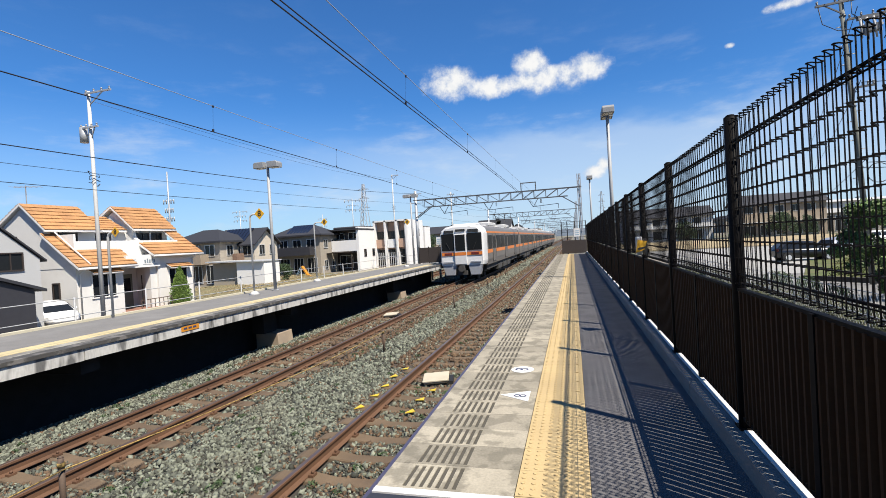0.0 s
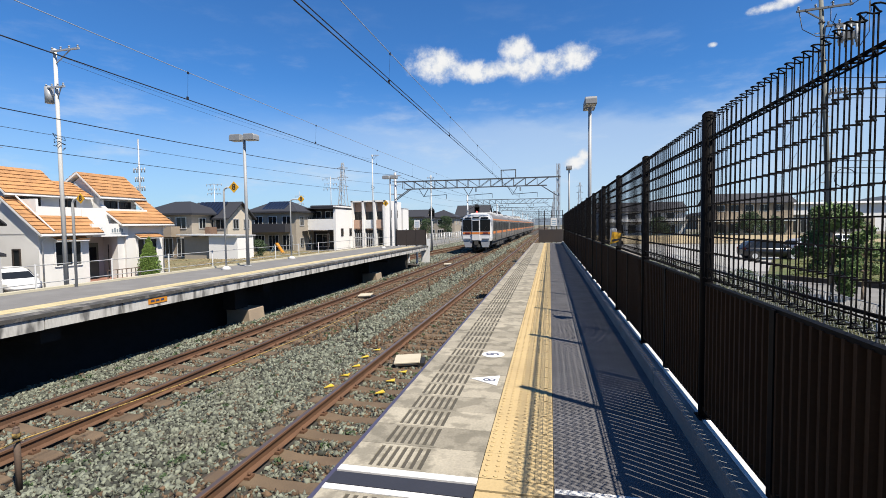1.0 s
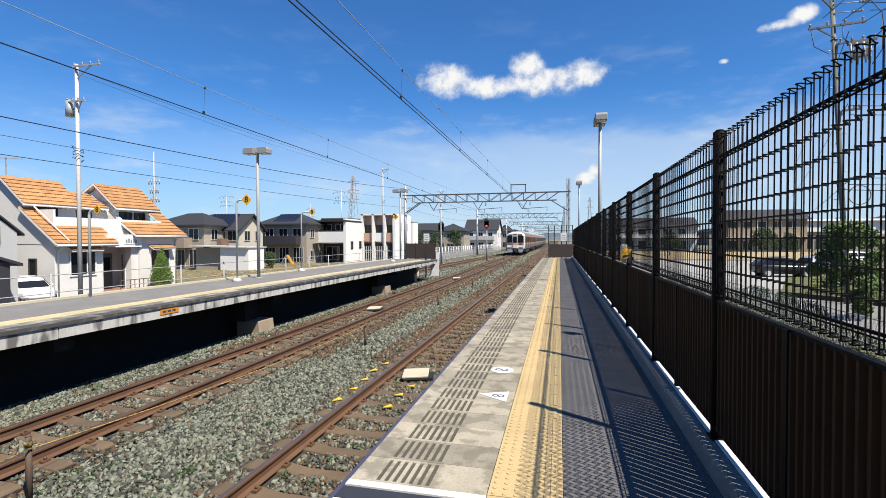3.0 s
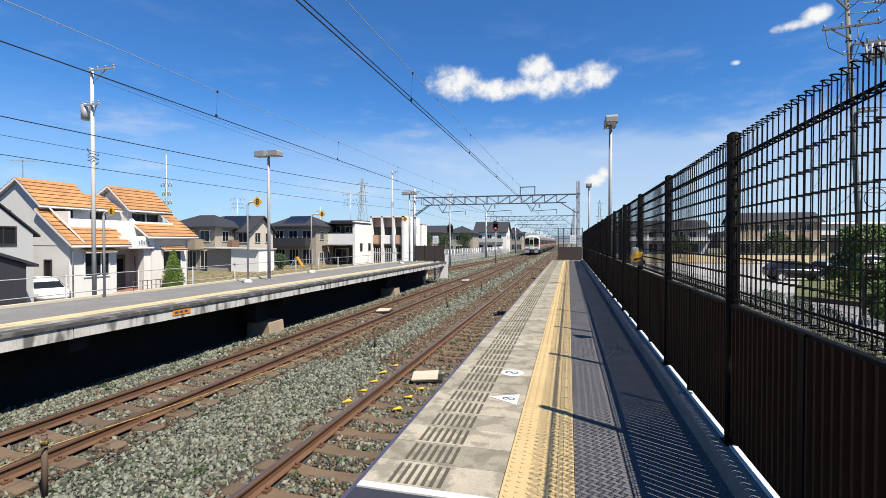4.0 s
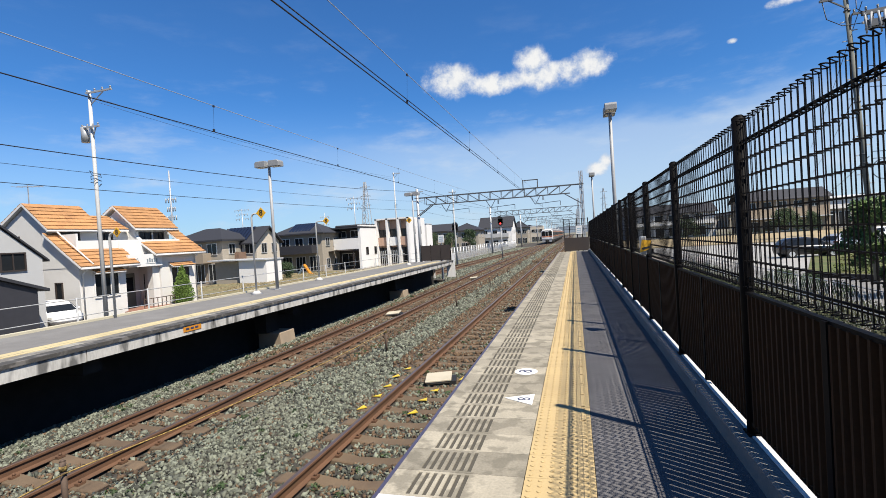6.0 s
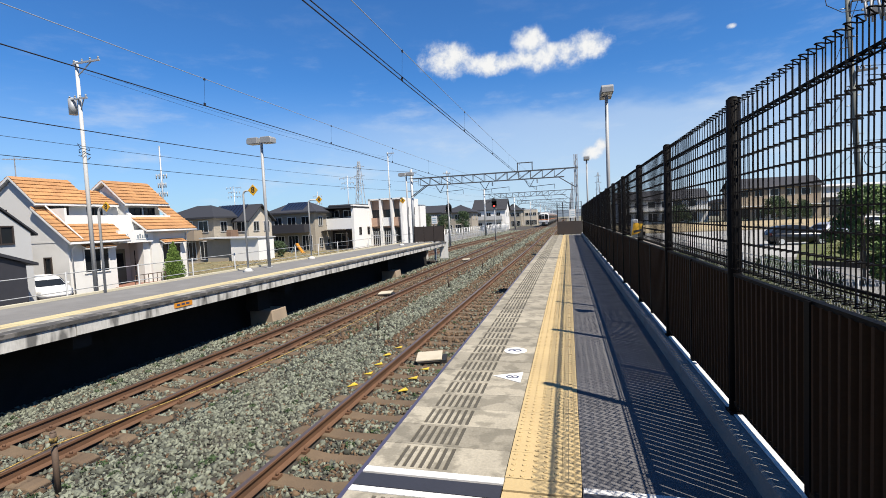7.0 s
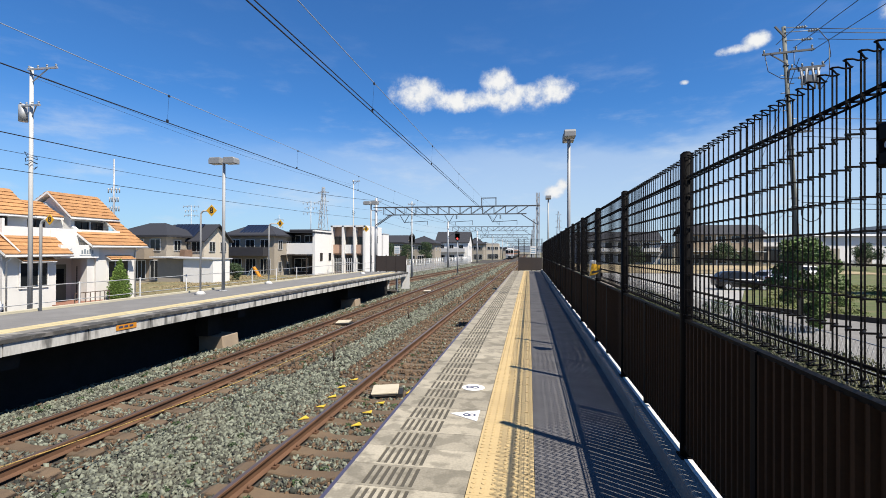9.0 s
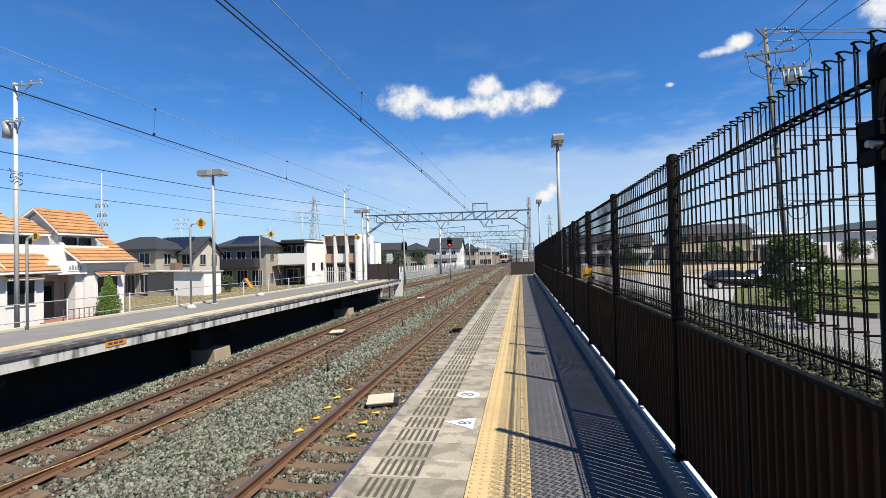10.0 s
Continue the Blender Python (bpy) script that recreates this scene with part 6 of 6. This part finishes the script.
def shrub_row(name, pts, r, mat, seed, n, label):
    s = empty(name, pose(0, 0, GROUND_Z), label, "shrubs")
    leaf_cloud("foliage", [(x, y, 0.45 * r, r, r, 0.6 * r) for x, y in pts], mat, s, n, 0.045, seed)
    made("stem", lambda bm: [tube(bm, (x, y, 0), (x, y, r * 0.5), 0.03, 5) for x, y in pts], BARK, s)
    return s


def car(x, y, rz, paint, label, z=None, size=1.0):
    """A hatchback: a rounded lower body, a cabin that narrows to the roof, glass all round, wheels in arches."""
    c = empty("car", pose(x, y, (GROUND_Z + 0.03) if z is None else z, 0, 0, rz), label, "car", "parked cars")

    def shell(bm):
        # stations along the car: x, sill, waist, half width at the waist
        st = ((-2.08, 0.45, 0.80, 0.62), (-2.0, 0.32, 0.92, 0.78), (-1.6, 0.24, 0.97, 0.84), (-0.4, 0.22, 0.95, 0.85), (0.9, 0.22, 0.93, 0.85), (1.5, 0.24, 0.86, 0.82), (1.95, 0.32, 0.72, 0.72), (2.08, 0.45, 0.60, 0.55))
        rings = []
        for px, lo, hi, w in st:
            m = (lo + hi) / 2
            rings.append([bm.verts.new((px, yy, zz)) for yy, zz in ((-w * 0.88, lo), (w * 0.88, lo), (w, m - 0.05), (w, m + 0.12), (w * 0.93, hi), (-w * 0.93, hi), (-w, m + 0.12), (-w, m - 0.05))])
        for p, q in zip(rings, rings[1:]):
            for i in range(8):
                bm.faces.new((p[i], p[(i + 1) % 8], q[(i + 1) % 8], q[i])).smooth = True
        bm.faces.new(rings[0]), bm.faces.new(rings[-1][::-1])
    made("body", shell, paint, c)

    def cabin(bm):
        st = ((-1.98, 0.93, 0.94, 0.70), (-1.62, 0.93, 1.36, 0.60), (-1.2, 0.93, 1.47, 0.58), (-0.2, 0.92, 1.50, 0.58), (0.45, 0.92, 1.42, 0.58), (0.75, 0.91, 1.26, 0.62), (1.28, 0.88, 0.90, 0.74))
        rings = []
        for px, lo, hi, w in st:
            k = min(1.0, (hi - lo) / 0.5)
            rings.append([bm.verts.new((px, yy, zz)) for yy, zz in ((-0.80, lo), (0.80, lo), (w + 0.04 * k, hi - 0.06 * k), (w - 0.1, hi), (-w + 0.1, hi), (-w - 0.04 * k, hi - 0.06 * k))])
        for p, q in zip(rings, rings[1:]):
            for i in range(6):
                bm.faces.new((p[i], p[(i + 1) % 6], q[(i + 1) % 6], q[i])).smooth = i in (2, 3, 4)
        bm.faces.new(rings[0]), bm.faces.new(rings[-1][::-1])
    made("cabin", cabin, paint, c)

    def pane(name, quad):
        bm = bmesh.new()
        f = bm.faces.new([bm.verts.new(p) for p in quad])
        bm.normal_update()
        top = bmesh.ops.extrude_face_region(bm, geom=[f])
        bmesh.ops.translate(bm, verts=[v for v in top["geom"] if isinstance(v, bmesh.types.BMVert)], vec=f.normal * 0.02)
        part(name, bm, WINDOW, c)
    for s in (-1, 1):
        pane("side_window", [(px, s * yy, zz) for px, yy, zz in ((0.98, 0.79, 0.97), (0.48, 0.655, 1.33), (-0.35, 0.645, 1.40), (-0.38, 0.80, 0.98))])
        pane("side_window", [(px, s * yy, zz) for px, yy, zz in ((-0.46, 0.80, 0.98), (-0.44, 0.645, 1.40), (-1.32, 0.65, 1.34), (-1.72, 0.78, 1.0))])
        for xx in (-1.3, 1.3):
            made("wheel_arch", lambda bm: tube(bm, (xx, s * 0.852, 0.33), (xx, s * 0.70, 0.33), 0.36, 18), TYRE, c)
            w = made("wheel", lambda bm: tube(bm, (xx, s * 0.87, 0.30), (xx, s * 0.66, 0.30), 0.30, 18), TYRE, c)
            made("rim", lambda bm: tube(bm, (xx, s * 0.885, 0.30), (xx, s * 0.87, 0.30), 0.2, 14), FRAME_ALU, w)
        made("headlight", lambda bm: prism(bm, [(1.72, s * 0.80), (1.98, s * 0.72), (2.06, s * 0.46), (1.9, s * 0.46)], "z", 0.60, 0.72), MARK_WHITE, c)
        made("tail_light", lambda bm: prism(bm, [(-1.93, s * 0.83), (-2.04, s * 0.76), (-2.08, s * 0.55), (-1.95, s * 0.55)], "z", 0.76, 0.95), LAMP_RED, c)
        made("mirror", lambda bm: box(bm, 0.78, 0.9, s * 0.9 - 0.07, s * 0.9 + 0.07, 0.95, 1.07), paint, c, bevel=0.02)
    pane("windscreen", [(1.24, -0.68, 0.93), (0.79, -0.58, 1.25), (0.79, 0.58, 1.25), (1.24, 0.68, 0.93)])
    pane("rear_window", [(-1.94, -0.64, 1.0), (-1.66, -0.55, 1.33), (-1.66, 0.55, 1.33), (-1.94, 0.64, 1.0)])
    if size != 1.0:
        for ob in c.children_recursive:
            ob.data.transform(Matrix.Scale(size, 4))
    return c


def far_railing():
    n = 24
    f = empty("back_railing", pose(-10.5, 0, GROUND_Z), "galvanised pipe railing with wire mesh behind the platform", "railing")
    top = 2.16
    for k in range(-8, n):
        y = 0.9 + 2.0 * k
        if y < 46:
            made("post", lambda bm: tube(bm, (0, y, 0), (0, y, top + 0.04), 0.021, 8), POLE_GREY, f)
    for z in (top, top - 0.42):
        made("rail", lambda bm: tube(bm, (0, -16, z), (0, 45, z), 0.011, 8), POLE_GREY, f)

    def net(bm):
        for i in range(0, 300):
            y = -15 + 0.2 * i
            bar(bm, (0, y, 0.6), (0, y + 0.4, 1.5), 0.006)
            bar(bm, (0, y + 0.4, 0.6), (0, y, 1.5), 0.006)
    tagged(made("wire_mesh", net, GALV, f), kind="stuff")


def platform_end_west():
    e = empty("end_fence", pose(-7.15, FAR_END - 0.15, FAR_Z), "dark brown panel fence at the platform end", "fence", "end fences")
    for k in range(3):
        boxed("panel", (-2.1 + 0.7 * k, -1.42 + 0.7 * k, 0, 0.05, 0.05, 1.1), DARK_TRIM, e)
    for x in (-2.12, -1.41, -0.71, 0.0):
        made("post", lambda bm: tube(bm, (x, 0.06, 0), (x, 0.06, 1.16), 0.035, 8), FENCE, e)
    g = empty("end_rail", pose(-8.2, FAR_END, FAR_Z), "white painted barrier at the platform end", "barrier")
    for x in (-0.9, -0.3, 0.3, 0.9):
        boxed("post", (x, x + 0.1, 0, 0.1, -1.2, 0.45), MARK_WHITE, g)
    for z in (0.05, 0.38):
        boxed("rail", (-0.9, 1.3, -0.03, 0.0, z, z + 0.1), MARK_WHITE, g)
    boxed("panel", (0.7, 1.3, -0.06, -0.03, -1.15, 0.48), MARK_WHITE, g)
    n = empty("warning_sign", pose(-8.35, FAR_END + 1.2, GROUND_Z), "small white notice board on a post behind the platform", "sign")
    boxed("post", (0.18, 0.24, 0.05, 0.11, 0, 3.4), POLE_GREY, n)
    boxed("board", (0, 0.42, 0, 0.04, 2.85, 3.4), MARK_WHITE, n)
    for i in range(3):
        boxed("writing", (0.06, 0.36, -0.005, 0, 2.94 + 0.14 * i, 3.0 + 0.14 * i), SHADE_BLUE, n)
    w = empty("white_fence", pose(-14.0, 52, GROUND_Z), "white mesh fence along the siding", "fence")
    for i in range(40):
        made("post", lambda bm: tube(bm, (0.05 * i, 1.5 * i, 0), (0.05 * i, 1.5 * i, 2.0), 0.04, 6), FRAME_ALU, w)
    for z in (0.35, 1.2, 1.95):
        made("rail", lambda bm: bar(bm, (0, 0, z), (1.95, 58.5, z), 0.05), FRAME_ALU, w)
    tagged(made("mesh", lambda bm: [bar(bm, (0.0333 * y, y, 0.2), (0.0333 * y, y, 1.95), 0.02) for y in [0.3 * k for k in range(195)]], FRAME_ALU, w), kind="stuff")


def grass_tufts(label, corners, count, blades, size, mat, seed):
    """Blades standing up out of a mown or dry plot, thicker in some places than in others."""
    rng = random.Random(seed)
    (xa, ya), (xb, yb), (xc, yc) = corners
    pts = []
    while len(pts) < count:
        u, v = rng.random(), rng.random()
        x, y = xa + (xb - xa) * u + (xc - xa) * v, ya + (yb - ya) * u + (yc - ya) * v
        if noise.noise(Vector((x * 0.35, y * 0.35, seed))) > rng.uniform(-0.5, 0.25):
            pts.append((x, y, 0.05, 0.35, 0.35, 0.03))
    root = empty("grass_tufts", pose(0, 0, GROUND_Z + 0.03), label, "grass", kind="stuff")
    leaf_cloud("foliage", pts, mat, root, blades, size, seed)


def east_side():
    grass_tufts("short green grass blades on the mown lawn", ((13.3, 28.0), (19.0, 39.5), (16.2, 24.6)), 260, 9000, 0.05, LAWN_BLADE, 51)
    grass_tufts("short green grass blades on the mown lawn", ((19.0, 39.5), (29.0, 52.0), (24.5, 31.5)), 420, 12000, 0.07, LAWN_BLADE, 52)
    car(18.0, 42.3, 0, CAR_BLACK, "black hatchback parked on the pale lot")
    car(22.6, 46.5, 25, CAR_SILVER, "silver hatchback parked on the pale lot")
    car(33, 62.0, 10, CAR_WHITE, "white car parked beyond the lot")
    tree(11.45, 20.6, 3.75, 1.05, LEAF, 5, 9000, low=0.1, puff=0.72)
    tree(12.6, 20.9, 3.2, 0.62, LEAF, 7, 2600, low=0.25, puff=0.8)
    tree(31.2, 82, 4.3, 1.9, LEAF_DARK, 6, 6000)
    tree(37.0, 88, 3.7, 1.6, LEAF_DARK, 8, 5000)
    tree(20.2, 92, 3.9, 1.8, LEAF_DARK, 9, 5000)
    tree(57, 92, 4.3, 2.2, LEAF_DARK, 10, 6000)
    tree(66, 96, 4.0, 2.0, LEAF_DARK, 12, 5000)
    tree(29.3, 37.4, 6.4, 2.8, LEAF, 13, 12000)
    rng = random.Random(4)
    shrub_row("verge_weeds", [(rng.uniform(3.4, 9.4), 2.5 + 0.045 * i + rng.uniform(-0.3, 0.3)) for i in range(800)], 0.42, VERGE, 21, 210000, "dry weeds along the platform verge")
    shrub_row("hedge", [(rng.uniform(10.2, 11.2), 21 + 0.8 * i) for i in range(10)], 0.5, LEAF_DARK, 22, 7000, "low green hedge beside the lot")
    shrub_row("hedge", [(14 + 2.1 * i + rng.uniform(-0.6, 0.6), 119.5 + rng.uniform(-0.8, 0.8)) for i in range(44)], 1.0, LEAF_DARK, 23, 16000, "dark clipped hedge in front of the buildings")
    # chain-link fence along the road
    f = empty("road_fence", pose(8.0, 0, GROUND_Z), "low galvanised mesh fence along the service road", "fence")
    for i in range(22):
        made("post", lambda bm: tube(bm, (0, 2.0 * i - 2, 0), (0, 2.0 * i - 2, 1.2), 0.022, 6), POLE_GREY, f)
    for z in (0.6, 1.18):
        made("rail", lambda bm: tube(bm, (0, -2, z), (0, 40, z), 0.015, 6), GALV, f)
    tagged(made("wire_mesh", lambda bm: [(bar(bm, (0, -2 + 0.14 * i, 0.05), (0, -1.5 + 0.14 * i, 1.15), 0.004), bar(bm, (0, -1.5 + 0.14 * i, 0.05), (0, -2 + 0.14 * i, 1.15), 0.004)) for i in range(280)], GALV, f), kind="stuff")
    # apartment row and low sheds behind
    g = GROUND_Z
    for x0, x1, y0, wall, lab in ((38.0, 54.5, 122, BEIGE_WALL, "grey and beige two-storey apartment row"), (13.5, 33.5, 127, PALE_WALL, "grey two-storey building with a flat roof")):
        h = empty("apartment_building", None, lab, "building", "buildings behind the lot")
        top = 6.0 if wall is BEIGE_WALL else 4.6
        boxed("wall", (x0, x1, y0, y0 + 9, g, top), wall, h)
        gable_roof_x(h, x0, x1, y0, y0 + 9, top + 2.1, top - 0.02, DARK_TILE, 0.6)
        k = 0
        x = x0 + 0.8
        while x < x1 - 1.6:
            windowed(h, "y", y0, x, x + 1.6, top - 2.2, top - 0.8)
            windowed(h, "y", y0, x, x + 1.9, -1.2, 0.9)
            if k % 2 == 0:
                boxed("wall_panel", (x - 0.35, x - 0.1, y0 - 0.1, y0, g, top - 0.1), TRIM_WHITE if k % 4 else DARK_TRIM, h)
            x += 3.0
            k += 1
        boxed("canopy", (x0, x1, y0 - 1.4, y0, 1.5, 1.7), FRAME_ALU, h)
    w = empty("warehouse", None, "long white warehouse with a shallow grey roof", "building", "buildings behind the lot")
    boxed("wall", (64, 140, 152, 185, g, 6.1), TRIM_WHITE, w)
    made("roof", lambda bm: prism(bm, [(151, 6.1), (186, 6.1), (168, 7.2)], "x", 63, 141), PALE_WALL, w)
    for i in range(9):
        boxed("door", (67 + 8 * i, 71 + 8 * i, 151.9, 152.02, g, 2.6), GREY_WALL, w)
    s = empty("store_building", None, "low dark fronted shop with a white fascia", "building", "buildings behind the lot")
    boxed("wall", (55, 70, 128, 140, g, 3.4), GREY_WALL, s)
    boxed("fascia", (54.7, 70.3, 127.6, 128, 2.9, 3.9), TRIM_WHITE, s)
    for i in range(5):
        windowed(s, "y", 128, 55.8 + 2.9 * i, 58.0 + 2.9 * i, -1.2, 2.2)
    ring = empty("cable_coil", pose(13.7, 25.1, 3.3), "coil of black cable hung on the pole", "cable")
    made("coil", lambda bm: path_tube(bm, [(0.42 * math.cos(a / 10 * math.pi) + 0.4, 0, 0.42 * math.sin(a / 10 * math.pi)) for a in range(21)], 0.018), WIRE, ring)
    ends = [(13.9 + 0.3 * i, z, 30, z + 0.4, 46) for i, z in enumerate((12.0, 11.8, 11.45))] + [(12.7 + 0.75 * i, z, -32, z + 0.3, 10.5 + 3.2 * i) for i, z in enumerate((11.3, 11.1, 10.9))]
    ends += [(13.8, z, 31, z + 0.2, 48) for z in (7.8, 7.3, 6.9, 4.1, 3.8, 3.55)] + [(13.7, z, 70, z - 0.6, 30) for z in (10.6, 7.4, 3.9)]
    for xa, z, yb, zb, xb in ends:
        ob = made("service_cable", lambda bm: span(bm, xa, 25.3, z, yb, zb, 0.3, 0.016, 12, xb), WIRE)
        tagged(ob, "thin black cable on the utility pole", "cable", "pole cables")


def west_side():
    grass_tufts("dry yellow and green grass on the plot between the houses", ((-33.5, 29.0), (-23.0, 29.0), (-33.5, 53.5)), 700, 14000, 0.04, STRAW, 53)
    car(-23.5, 17.5, -18, CAR_WHITE, "white compact car parked beside the house", GROUND_Z, 0.86)
    conifer(-22.7, 24.7, 2.35, 0.8, 3)
    tree(-31.7, 45.4, 1.15, 0.55, LEAF, 31, 1500, "small leafy garden tree on the dry grass plot", 0.35)
    tree(-28.4, 44.5, 1.65, 0.8, LEAF_DARK, 32, 3500, "bushy dark green garden tree on the dry grass plot", 0.12)
    shrub_row("garden_shrub", [(-18.9, 13.6), (-19.2, 13.2)], 0.5, LEAF_DARK, 33, 2500, "small dark green garden shrub")
    tree(-24.5, 100, 4.4, 1.7, LEAF_DARK, 14, 5000)
    tree(-20.5, 100, 4.9, 1.8, LEAF_DARK, 15, 6000)
    tree(-29, 102, 4.6, 1.8, LEAF_DARK, 16, 5000)
    for z, s in ((8.0, 0.35), (7.85, 0.45)):
        ob = made("service_cable", lambda bm: span(bm, -17, 14.9, z, 48, z + 0.4, s, 0.006, 12), WIRE)
        tagged(ob, "thin black cable on the utility pole", "cable", "pole cables")
    rng = random.Random(9)
    # tufts of weed in the ballast
    pts = []
    for i in range(230):
        y = 2.5 + 24 * rng.random() ** 1.4
        x = rng.choice((rng.uniform(-4.4, -2.6), rng.uniform(-4.4, -2.6), rng.uniform(-7.3, -6.6), rng.uniform(-2.0, -0.9)))
        pts.append((x, y, 0.28, 0.05 * rng.uniform(0.6, 1.8), 0.05 * rng.uniform(0.6, 1.8), 0.045))
    root = empty("ballast_weeds", pose(0, 0, GROUND_Z), "small green weeds growing in the ballast", "weeds", kind="stuff")
    leaf_cloud("foliage", pts, LEAF_DARK, root, 12000, 0.022, 41)


far_railing()
platform_end_west()
east_side()
west_side()


# ---- what moves ----
def motions():
    walk(train, [(t, pose(FAR_TRACK, 29.2 + 15.6 * t, RAIL_Z)) for t in (0.0, 2.5, 5.0, 7.5, 10.0)])


motions()
